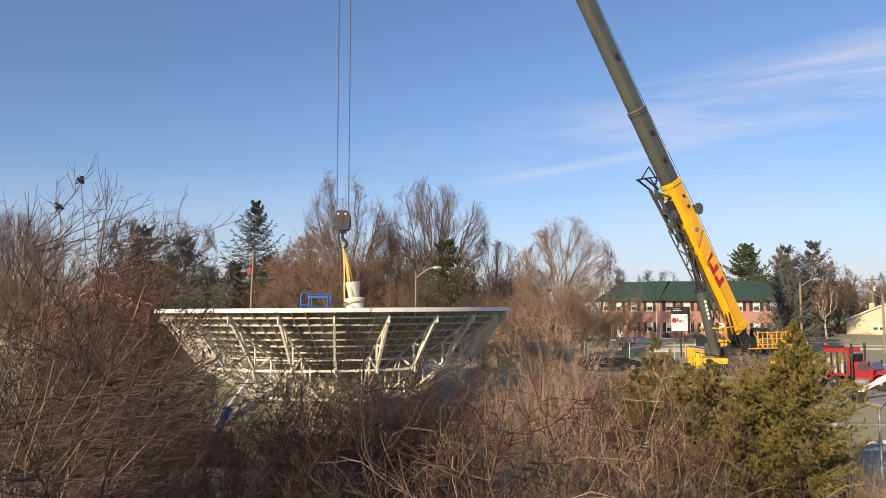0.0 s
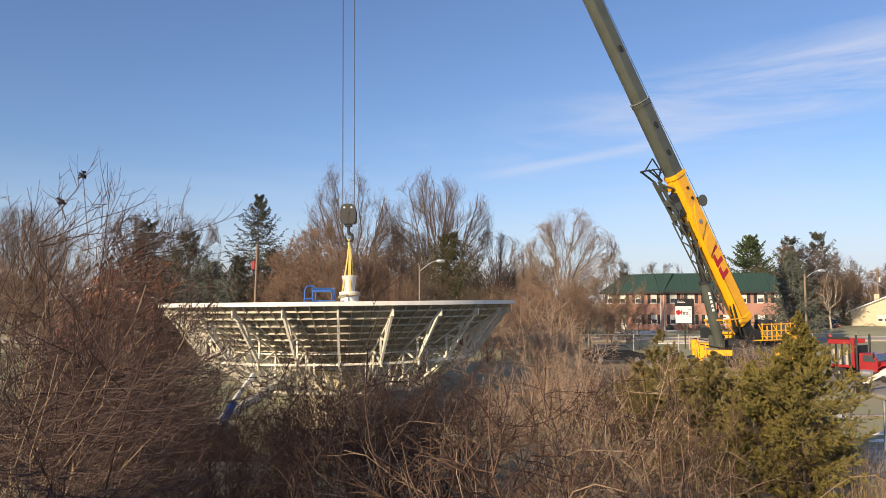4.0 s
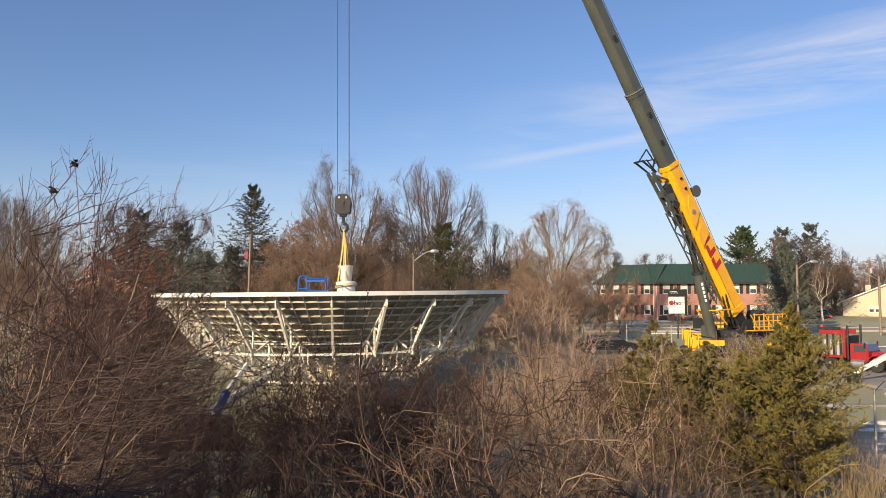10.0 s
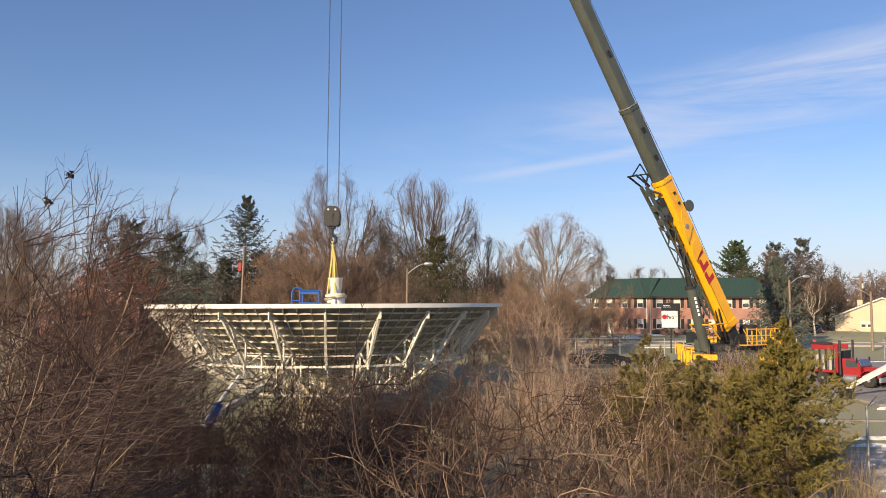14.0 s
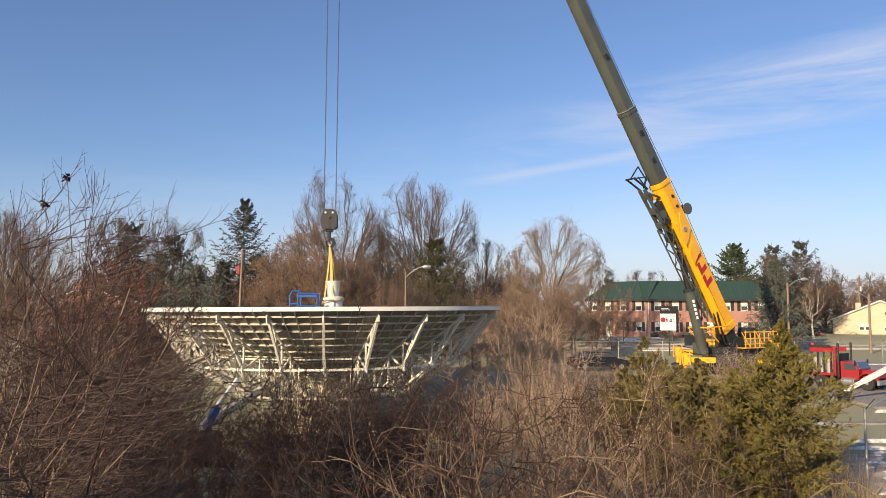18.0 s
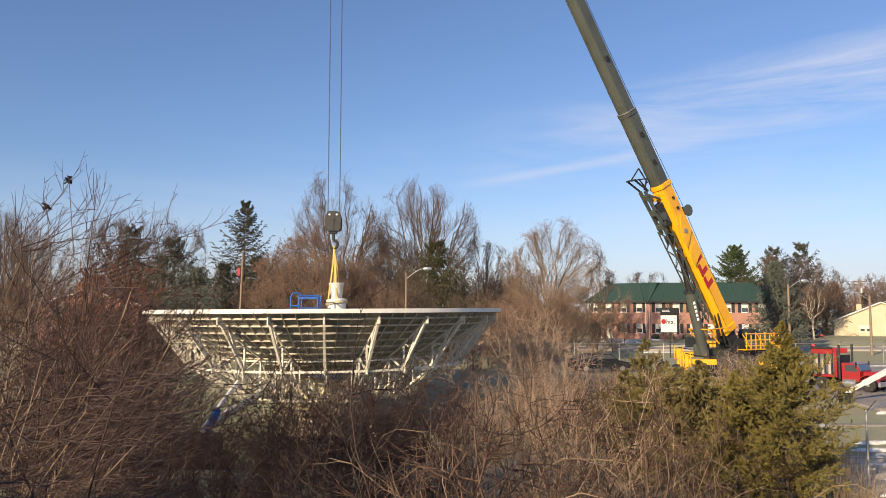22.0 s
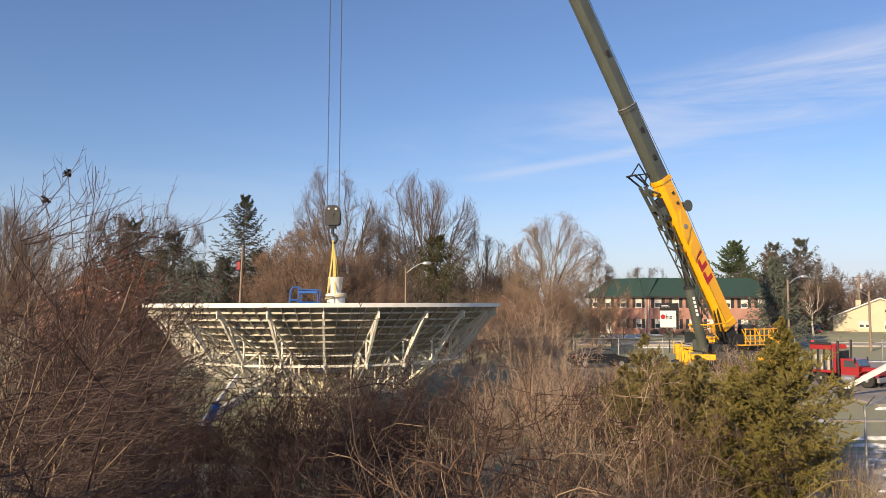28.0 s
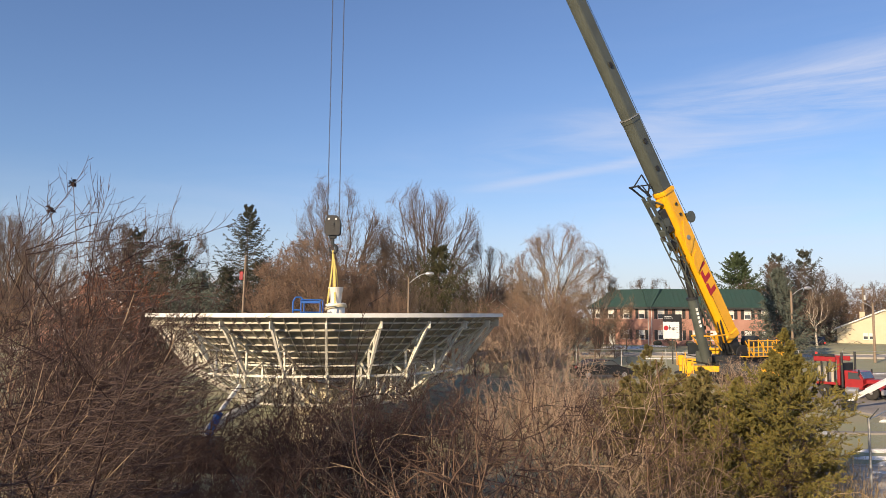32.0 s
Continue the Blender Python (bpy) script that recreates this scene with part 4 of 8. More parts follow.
    part("fork_bar", Geo().beam((0.35, -1.45, 11.9), (0.35, -2.15, 13.1), 0.10, 0.10), "dark_steel", boom)
    part("fork_bar", Geo().beam((-0.45, -2.15, 13.1), (0.45, -2.15, 13.1), 0.10, 0.10), "dark_steel", boom)
    part("fork_bar", Geo().beam((0, -2.15, 13.1), (0, -0.85, 12.6), 0.08, 0.08), "dark_steel", boom)
    part("fork_bar", Geo().beam((0, -2.15, 13.1), (0, -1.05, 13.5), 0.07, 0.07), "dark_steel", boom)
    part("fork_bar", Geo().beam((0, -1.05, 13.5), (0, -0.85, 12.3), 0.07, 0.07), "dark_steel", boom)
    part("fork_bar", Geo().beam((0, -1.4, 12.0), (0, -0.7, 12.6), 0.09, 0.09), "dark_steel", boom)
    part("fork_bar", Geo().beam((0, -1.45, 12.9), (0, -1.15, 11.9), 0.07, 0.07), "dark_steel", boom)
    part("jib_bracket", Geo().box(-0.25, -1.15, 8.9, 0.25, -0.58, 10.6, 0.04), "dark_steel", boom)
    part("jib_bracket", Geo().box(-0.16, -1.5, 7.7, 0.16, -0.85, 8.3, 0.03), "dark_steel", boom)
    part("jib_bracket", Geo().box(-0.2, -1.0, 6.2, 0.2, -0.56, 6.7, 0.03), "crane_yellow", boom)
    part("jib_bracket", Geo().box(-0.2, -1.2, 10.9, 0.2, -0.56, 11.3, 0.03), "crane_yellow", boom)
    # lifting cylinder
    top, bot = F @ Vector((0, -0.75, 6.9)), Vector((18.9, 53.05, 1.55))
    mid = bot.lerp(top, 0.60)
    cyl = part("lift_cylinder", Geo().tube(bot, mid, 0.36, n=20), "boom_grey", root, "dark grey hydraulic lifting cylinder", True)
    part("piston_rod", Geo().tube(mid, top, 0.22, n=16), "black", cyl, "", True)
    d = (top - bot).normalized()
    part("gland", Geo().tube(bot + d * (mid - bot).length * 0.985, bot + d * ((mid - bot).length + 0.12), 0.41, n=20), "dark_steel", cyl)
    acr = d.cross(Vector((0, 1, 0))).normalized()
    q = bot.lerp(mid, 0.74)
    fr = Matrix((Vector((*d, 0)), Vector((*acr, 0)), Vector((*d.cross(acr), 0)), Vector((0, 0, 0, 1)))).transposed().to_4x4()
    toward = -1 if (d.cross(acr)).y > 0 else 1
    for i in range(5):
        part("maker_mark", Geo().box(-0.9 + i * 0.3, -0.10, -0.01, -0.70 + i * 0.3, 0.06, 0.01, 0, Matrix.Translation(q + Vector((0, -0.362, 0.0))) @ fr), "letter_white", cyl)
    # superstructure
    S = pose(21.2, 54.2, 0, 0, 0, math.degrees(math.atan2(T0.y - B0.y, T0.x - B0.x)))   # local x towards the load
    up = part("turntable", Geo().box(-3.2, -1.1, 1.45, 1.6, 1.1, 1.95, 0.06), "dark_steel", root, "dark upper works with yellow guard rails", at=S)
    for y in (-0.72, 0.62):
        part("boom_foot_plate", Geo().prism([(-0.9, 1.9), (0.5, 1.9), (0.3, 2.5), (-0.1, 2.75), (-0.6, 2.7)], y, y + 0.1, pose(0, 0, 0, 90)), "dark_steel", up)
    part("operator_cab", Geo().box(0.5, -2.0, 1.3, 1.7, -1.35, 2.25, 0.10), "boom_grey", up)
    part("cab_window", Geo().box(0.6, -2.215, 2.0, 2.2, -2.202, 2.8, 0), "glass", up)
    part("winch_drum", Geo().tube((-2.0, -0.55, 2.95), (-2.0, 0.55, 2.95), 0.42, n=20), "dark_steel", up)
    part("engine_box", Geo().box(-3.3, -2.1, 1.5, -0.9, -1.3, 2.4, 0.08), "dark_steel", up)
    part("counterweight", Geo().box(-4.4, -1.7, 1.3, -3.25, 1.7, 2.15, 0.08), "boom_grey", up)
    part("counterweight_stripe", Geo().box(-4.415, -1.6, 1.7, -4.405, 1.6, 1.9), "crane_yellow", up)
    for y in (-1.9, 1.9):
        g = Geo()
        for i in range(9):
            x = -3.4 + i * 0.5
            g.tube((x, y, 2.0), (x, y, 3.0 if i % 2 else 3.2), 0.04, n=6)
            if i % 3 == 1:
                g.tube((x, y, 2.0), (x + 0.9, y, 3.1), 0.035, n=6)
        for z in (2.25, 2.65, 3.1):
            g.tube((-3.4, y, z), (0.7, y, z), 0.04, n=6)
        part("handrail", g, "crane_yellow", up)
        part("walkway", Geo().box(-3.5, min(y, y * 0.65), 1.94, 0.7, max(y, y * 0.65), 2.0), "crane_yellow", up)
        part("tool_box", Geo().box(-2.9, y - 0.2, 2.0, -2.1, y + 0.2, 2.5, 0.03), "crane_yellow", up)
    g = Geo()
    for a, b in (((2.2, -0.9, 2.4), (3.2, -0.9, 3.4)), ((2.2, 0.9, 2.4), (3.2, 0.9, 3.4)), ((3.2, -0.9, 3.4), (1.0, -0.9, 3.55)), ((3.2, 0.9, 3.4), (1.0, 0.9, 3.55)), ((3.2, -0.9, 3.4), (3.2, 0.9, 3.4))):
        g.tube(a, b, 0.05, n=6)
    part("guard_rail", g, "crane_yellow", up)
    for a, b, w in (((0.9, 0.3, 2.5), (1.6, 0.3, 4.6), 0.08), ((1.1, 0.1, 2.5), (1.9, 0.1, 5.2), 0.06), ((1.0, -0.2, 2.5), (1.3, -0.2, 4.2), 0.07)):
        part("hose", Geo().tube(a, b, w, w, 8), "black", up)
    # carrier on its outriggers
    C = pose(22.2, 57.5, 0, 0, 0, 75)
    car = part("carrier", Geo().box(-6.6, -1.35, 0.75, 5.0, 1.35, 1.6, 0.08), "dark_steel", root, "dark carrier with yellow outriggers", at=C)
    part("chassis", Geo().box(-6.4, -0.9, 0.55, 4.9, 0.9, 0.75, 0.03), "black", car)
    part("driver_cab", Geo().box(3.4, -1.3, 1.0, 5.6, 1.3, 2.2, 0.15), "crane_yellow", car)
    part("windscreen", Geo().box(5.6, -1.1, 1.6, 5.615, 1.1, 2.3), "glass", car)
    for x in (-4.9, -3.3, -1.7, 1.0, 2.6, 4.2):
        for y in (-1.15, 1.15):
            w = part("wheel", Geo().lathe([(0.35, -0.22), (0.62, -0.22), (0.70, -0.14), (0.70, 0.14), (0.62, 0.22), (0.35, 0.22)], 20, pose(x, y, 0.72, 90)), "tyre", car, "", True)
            part("rim", Geo().lathe([(0.12, -0.235), (0.34, -0.215), (0.34, 0.215), (0.12, 0.235)], 14, pose(x, y, 0.72, 90)), "alu", w)
    for x, y in ((3.0, -3.0), (3.0, 3.4), (-6.2, -2.1), (-6.2, 3.4)):
        o = part("outrigger", Geo().box(x - 0.22, min(y, 0), 0.95, x + 0.22, max(y, 0), 1.35, 0.03), "crane_yellow", car)
        part("jack", Geo().tube((x, y, 0.2), (x, y, 1.55), 0.16, n=12), "crane_yellow", o)
        part("jack_housing", Geo().box(x - 0.24, y - 0.24, 0.75, x + 0.24, y + 0.24, 1.6, 0.06), "crane_yellow", o)
        for s in (-0.36, 0.30):
            part("side_plate", Geo().prism([(-0.5, 0.8), (0.5, 0.8), (0.35, 1.5), (0.1, 1.85), (-0.3, 1.7)], s, s + 0.06, pose(x, y, 0, 90)), "crane_yellow", o)
        part("jack_hose", Geo().tube((x + 0.2, y, 1.7), (x + 0.45, y * 0.6, 1.45), 0.04, n=6), "black", o)
        part("lashing_ring", Geo().tube((x - 0.3, y - 0.4, 1.0), (x + 0.3, y - 0.4, 1.15), 0.05, n=6), "dark_steel", o)
        part("float_pad", Geo().lathe([(0.55, 0.0), (0.55, 0.14), (0.3, 0.24)], 18, pose(x, y, 0.09)), "dark_steel", o)
    return root


make_crane()


# ---- buildings ----
def window_unit(parent, x, z, w, h, y, shutters=True, face=-1):
    """A sash window set in a wall that faces -y: frame, two panes, sill, blind, shutters."""
    g = Geo()
    for a, b, c, d in ((x - w / 2, z, x - w / 2 + 0.07, z + h), (x + w / 2 - 0.07, z, x + w / 2, z + h), (x - w / 2 + 0.07, z, x + w / 2 - 0.07, z + 0.07), (x - w / 2 + 0.07, z + h - 0.07, x + w / 2 - 0.07, z + h), (x - w / 2 + 0.07, z + h / 2 - 0.03, x + w / 2 - 0.07, z + h / 2 + 0.03)):
        g.box(a, y - 0.05, b, c, y + 0.06, d)
    win = part("window", g, "window_white", parent)
    for k in (0, 1):
        z0 = z + 0.07 + k * (h / 2 - 0.04)
        part("pane", Geo().box(x - w / 2 + 0.07, y - 0.005, z0, x + w / 2 - 0.07, y + 0.005, z0 + h / 2 - 0.10), "glass" if k == 0 else "blind", win)
    part("sill", Geo().box(x - w / 2 - 0.06, y - 0.12, z - 0.08, x + w / 2 + 0.06, y + 0.02, z - 0.003), "window_white", win)
    if shutters:
        for s in (-1, 1):
            c = x + s * (w / 2 + 0.27)
            sh = Geo().box(c - 0.23, y - 0.07, z - 0.03, c + 0.23, y - 0.02, z + h + 0.03)
            for i in range(7):
                zz = z + 0.1 + i * (h - 0.2) / 6
                sh.box(c - 0.17, y - 0.085, zz - 0.03, c + 0.17, y - 0.07, zz + 0.03)
            part("shutter", sh, "shutter", win)
    return win


def wall_with_holes(x0, x1, z0, z1, y0, y1, holes):
    """A wall that runs along x with openings (x, z, w, h) cut through."""
    g = Geo()
    xs = sorted({x0, x1, *[h[0] - h[2] / 2 for h in holes], *[h[0] + h[2] / 2 for h in holes]})
    zs = sorted({z0, z1, *[h[1] for h in holes], *[h[1] + h[3] for h in holes]})
    for a, b in zip(xs[:-1], xs[1:]):
        run = None
        for c, d in zip(zs[:-1], zs[1:]):
            mx, mz = (a + b) / 2, (c + d) / 2
            solid = not any(h[0] - h[2] / 2 < mx < h[0] + h[2] / 2 and h[1] < mz < h[1] + h[3] for h in holes)
            if solid:
                run = (run[0], d) if run else (c, d)
            if (not solid or d == zs[-1]) and run:
                g.box(a, y0, run[0], b, y1, run[1])
                run = None
    return g


def brick_wing(root, m, length, rows, cols, deep, hips, door=None):
    """A straight wing of the apartment building: its front looks along -y of the pose m."""
    x0, x1, top = 0.0, length, 5.55
    holes = [(x, z, 0.95, 1.32) for x in cols for z in rows if not (door is not None and z < 2 and abs(x - door) < 1.0)]
    if door is not None:
        holes.append((door, 0.0, 1.1, 2.15))
    wall = part("wall", wall_with_holes(x0, x1, -0.5, top, 0, 0.3, holes), "brick", root, "pinkish red brick wall", at=m)
    part("side_wall", Geo().box(x0, 0.31, -0.5, x0 + 0.3, deep, top), "brick", root, at=m)
    part("side_wall", Geo().box(x1 - 0.3, 0.31, -0.5, x1, deep, top), "brick", root, at=m)
    part("back_wall", Geo().box(x0 + 0.31, deep - 0.3, -0.5, x1 - 0.31, deep, top), "brick", root, at=m)
    part("floor_slab", Geo().box(x0 + 0.31, 0.31, 2.6, x1 - 0.31, deep - 0.31, 2.8), "concrete", root, at=m)
    for h in holes:
        if h[1] > 0.1:
            window_unit(wall, h[0], h[1], h[2], h[3], 0.06)
            part("lintel", Geo().box(h[0] - 0.6, -0.02, h[1] + h[3] + 0.04, h[0] + 0.6, -0.002, h[1] + h[3] + 0.24), "brick", wall)
    part("string_course", Geo().box(x0, -0.035, 2.62, x1, -0.002, 2.74), "brick", wall)
    if door is not None:
        d = part("door", Geo().box(door - 0.55, 0.10, 0.0, door + 0.55, 0.16, 2.1, 0.02), "window_white", wall, "white front door")
        part("door_handle", Geo().box(door + 0.35, 0.06, 1.0, door + 0.42, 0.1, 1.12, 0.01), "alu", d)
        turn = Matrix(((0, 0, 1, 0), (1, 0, 0, 0), (0, 1, 0, 0), (0, 0, 0, 1)))
        part("door_canopy", Geo().prism([(-1.3, 2.3), (-0.04, 2.3), (-0.04, 3.15), (-0.6, 3.1)], door - 0.85, door + 0.85, turn), "green_roof", wall, "dark green entrance awning")
        for x in (door - 0.75, door + 0.75):
            part("canopy_post", Geo().box(x - 0.06, -1.22, -0.4, x + 0.06, -1.1, 2.3), "window_white", wall)
    e, zr, zt, run = 0.45, top + 0.02, 8.25, 2.9
    a = [(x0 - e, -e, zr), (x1 + e, -e, zr), (x1 + e, deep + e, zr), (x0 - e, deep + e, zr)]
    h0, h1 = run * hips[0], run * hips[1]
    b = [(x0 - e + h0, -e + run, zt), (x1 + e - h1, -e + run, zt), (x1 + e - h1, deep + e - run, zt), (x0 - e + h0, deep + e - run, zt)]
    low = [(x, y, z - 0.2) for x, y, z in a]
    roof = part("roof", Geo().add(a + b + low, [(0, 1, 5, 4), (1, 2, 6, 5), (2, 3, 7, 6), (3, 0, 4, 7), (4, 5, 6, 7), (8, 9, 1, 0), (9, 10, 2, 1), (10, 11, 3, 2), (11, 8, 0, 3), (11, 10, 9, 8)]), "green_roof", root, "dark green metal roof", at=m)
    n = int(length / 0.6)
    for i in range(n):
        x = x0 - e + 0.35 + (x1 - x0 + 2 * e - 0.7) * i / (n - 1)
        t = min(1.0, max(0.05, (x - x0 + e) / max(h0, 0.01)), max(0.05, (x1 + e - x) / max(h1, 0.01)))
        part("roof_seam", Geo().beam((x, -e, zr + 0.02), (x, -e + run * t, zr + (zt - zr) * t + 0.02), 0.035, 0.05), "green_roof", roof)
    part("gutter", Geo().box(x0 - e, -e - 0.12, zr - 0.32, x1 + e, -e - 0.005, zr - 0.02), "shutter", root, "dark eaves gutter", at=m)
    for x in (x0 + 0.25, x1 - 0.25):
        part("downpipe", Geo().tube((x, -0.08, -0.3), (x, -0.08, top - 0.1), 0.05, n=8), "window_white", root, at=m)


def make_brick_block():
    root = thing("apartment_building", pose(30.0, 107.0, 0.62, 0, 0, -4.0), "two-storey brick apartment building with a green metal roof", "building")
    rows = (0.88, 3.88)
    brick_wing(root, Matrix.Identity(4), 18.2, rows, (1.6, 4.1, 6.5, 9.0, 11.4, 13.8, 16.2), 11.0, (0, 1))
    # the wing that turns away behind the near corner
    w = 9.6
    turn = Matrix.Rotation(radians(-38), 4, "Z")
    brick_wing(root, turn @ pose(-w, 0.06, 0.003), w, rows, (1.1, 3.3, 5.8, 8.3), 10.0, (1, 0), door=3.4)
    for x in (0.8, 2.9, 5.3, 7.8, 10.2, 12.6, 15.0, 17.2):
        g = Geo().lathe([(0.15, -0.2), (0.50, 0.1), (0.62, 0.38), (0.50, 0.65), (0.14, 0.78)], 11, pose(x, -1.2, 0))
        part("clipped_shrub", g, "needle_dark", root, "low clipped dark shrub", True)
    return root


make_brick_block()


def make_cream_house():
    root = thing("yellow_house", pose(72.9, 122, 0.3, 0, 0, -27), "pale yellow single-storey house with a low gable", "house")
    hx, deep, ze, zg = 7.0, 12.0, 2.75, 5.8
    holes = [(-2.8, 1.0, 0.75, 1.1), (-1.9, 1.0, 0.75, 1.1), (0.9, 0.8, 0.8, 1.3), (1.8, 0.8, 0.8, 1.3), (2.7, 0.8, 0.8, 1.3), (-3.4, -0.0, 0.0, 0.0)][:-1]
    part("wall", wall_with_holes(-hx, hx, -0.4, ze, 0, 0.25, holes), "cream_siding", root, "pale yellow siding")
    part("gable", Geo().prism([(-hx, ze), (hx, ze), (0, zg)], -0.25, 0.0, pose(0, 0, 0, 90)), "cream_siding", root)
    part("side_wall", Geo().box(-hx, 0.26, -0.4, -hx + 0.25, deep, ze), "cream_siding", root)
    part("side_wall", Geo().box(hx - 0.25, 0.26, -0.4, hx, deep, ze), "cream_siding", root)
    part("back_wall", Geo().box(-hx + 0.26, deep - 0.2, -0.4, hx - 0.26, deep, ze), "cream_siding", root)
    for i in range(14):
        z = -0.3 + i * 0.22
        g = Geo()
        xs = [-hx] + [v for h in holes if h[1] - 0.12 < z < h[1] + h[3] + 0.05 for v in (h[0] - h[2] / 2 - 0.1, h[0] + h[2] / 2 + 0.1)] + [hx]
        for a, b in zip(xs[::2], xs[1::2]):
            if b > a:
                part("siding_board", Geo().box(a, -0.022, z, b, -0.001, z + 0.03), "cream_siding", root)
    for h in holes:
        window_unit(root, h[0], h[1], h[2], h[3], 0.05, False)
    part("vent", Geo().box(0.6, -0.03, 3.6, 1.4, -0.002, 4.0), "shutter", root)
    for s in (-1, 1):
        sl = math.hypot(hx + 0.5, zg - ze)
        g = Geo()
        p = [(0, zg + 0.02), (s * (hx + 0.5), ze - 0.22 + 0.02), (s * (hx + 0.5), ze - 0.05 + 0.02), (0, zg + 0.22)]
        g.prism(p if s > 0 else p[::-1], -deep - 0.4, 0.45, pose(0, 0, 0, 90))
        part("roof", g, "shingle", root, "brown shingle roof")
        part("fascia", Geo().beam((0, -0.47, zg + 0.11), (s * (hx + 0.5), -0.47, ze - 0.12), 0.04, 0.2), "window_white", root)
    part("chimney", Geo().box(-3.4, 4, 3.6, -2.6, 4.8, 5.6, 0.03), "cream_siding", root)
    part("basement_window", Geo().box(-1.2, -0.02, -0.1, -0.5, -0.003, 0.3), "glass", root)
    return root


make_cream_house()


def make_small_house(x, y, turn, w, label, wallmat="brick", h=3.0, zg=5.4, name="brick_house", upper=False):
    root = thing(name, pose(x, y, 0, 0, 0, turn), label, "house")
    holes = [(-w * 0.28, 0.9, 0.9, 1.2), (w * 0.25, 0.9, 0.9, 1.2)]
    if upper:
        holes = [(u * w, z, 1.1, 1.15) for u in (-0.3, 0.02, 0.36) for z in (1.9, 4.2)]
    hx, deep = w / 2, 8.0
    part("wall", wall_with_holes(-hx, hx, -0.3, h, 0, 0.25, holes), wallmat, root)
    part("gable", Geo().prism([(-hx, h), (hx, h), (0, zg)], -0.25, 0.0, pose(0, 0, 0, 90)), wallmat, root)
    part("side_wall", Geo().box(-hx, 0.26, -0.3, -hx + 0.25, deep, h), wallmat, root)
    part("side_wall", Geo().box(hx - 0.25, 0.26, -0.3, hx, deep, h), wallmat, root)
    part("back_wall", Geo().box(-hx + 0.26, deep - 0.2, -0.3, hx - 0.26, deep, h), wallmat, root)
    for q in holes:
        window_unit(root, q[0], q[1], q[2], q[3], 0.05, False)
    part("gable_window", Geo().box(-0.4, -0.03, h + 0.5, 0.4, -0.002, h + 1.3), "window_white", root)
    for s in (-1, 1):
        p = [(0, zg + 0.02), (s * (hx + 0.4), h - 0.2), (s * (hx + 0.4), h - 0.02), (0, zg + 0.22)]
        part("roof", Geo().prism(p if s > 0 else p[::-1], -deep - 0.4, 0.4, pose(0, 0, 0, 90)), "shingle", root)
        part("fascia", Geo().beam((0, -0.42, zg + 0.1), (s * (hx + 0.4), -0.42, h - 0.12), 0.05, 0.15), "window_white", root, "white bargeboard")
    part("chimney", Geo().box(-hx * 0.5, 3, h, -hx * 0.5 + 0.7, 3.7, zg + 0.9, 0.03), "brick", root)
    return root


make_small_house(-34.2, 72, 6, 9.4, "red brick house with white bargeboards behind shrubs", h=5.2, zg=6.5, upper=True)
make_small_house(8.2, 112, -6, 6.0, "small red brick house with a chimney among trees", h=4.6, zg=7.2)
make_small_house(60.0, 150, 5, 12.0, "low brown house with a dark roof", "shingle", 2.6, 4.6, "brown_house")


# ---- sign, lamps and poles ----
def make_sign():
    root = thing("notice_board", pose(23.3, 75, 0, 0, 0, 0), "black-framed notice board with a white panel", "sign")
    part("header", Geo().box(-0.95, -0.06, 4.25, 0.95, 0.06, 5.0, 0.02), "black", root, "black header panel")
    part("face", Geo().box(-0.93, -0.05, 2.55, 0.68, 0.05, 4.24, 0.01), "letter_white", root, "white sign face")
    part("edge", Geo().box(0.69, -0.06, 2.35, 0.95, 0.06, 4.24, 0.01), "black", root)
    for x in (0.0,):
        part("post", Geo().tube((x, 0.09, 0), (x, 0.09, 4.3), 0.07, n=10), "black", root)
    for z, w in ((4.74, 0.7), (4.60, 0.85)):
        part("text_bar", Geo().box(-0.8, -0.066, z, -0.8 + w, -0.061, z + 0.045), "letter_white", root)
    part("round_mark", Geo().lathe([(0.10, -0.003), (0.25, -0.003), (0.25, 0.003), (0.10, 0.003)], 20, pose(-0.65, -0.054, 3.62, 90)), "letter_red", root, "red round mark")
    part("text_bar", Geo().box(-0.37, -0.056, 3.40, -0.29, -0.051, 3.88).box(-0.29, -0.056, 3.62, -0.20, -0.051, 3.70).box(-0.20, -0.056, 3.40, -0.13, -0.051, 3.68).box(-0.07, -0.056, 3.40, 0.0, -0.051, 3.68).box(0.06, -0.056, 3.40, 0.27, -0.051, 3.47).box(0.06, -0.056, 3.61, 0.27, -0.051, 3.68).box(0.06, -0.056, 3.47, 0.12, -0.051, 3.61).box(0.21, -0.056, 3.47, 0.27, -0.051, 3.61), "dark_steel", root)
    for i in range(4):
        part("text_bar", Geo().box(0.34, -0.056, 3.9 - i * 0.24, 0.34 + (0.28, 0.24, 0.2, 0.27)[i], -0.051, 3.93 - i * 0.24), "dark_steel", root)


make_sign()


def street_lamp(x, y, h, arm, label, metal=False):
    root = thing("street_lamp", pose(x, y, 0), label, "street lamp", "street lamps")
    part("pole", Geo().tube((0, 0, -0.2), (0, 0, h), 0.15 if not metal else 0.10, 0.11 if not metal else 0.07, 10), "wood_pole", root, "", True)
    bend = np.array([[(arm * i / 6, 0, h - 0.5 + 0.9 * math.sin(i / 4)) for i in range(7)]])
    prev = bend[0, -1]
    part("arm", tube_mesh("arm", [(bend, np.full((1, 7), 0.04))], "galv", 6), None, root)
    s = 1 if arm > 0 else -1
    part("lamp_head", Geo().lathe([(0.05, -0.30), (0.16, -0.15), (0.17, 0.2), (0.08, 0.45)], 12, pose(prev[0] + s * 0.25, 0, prev[2], 0, 90 * s)), "alu", root, "", True)
    return root


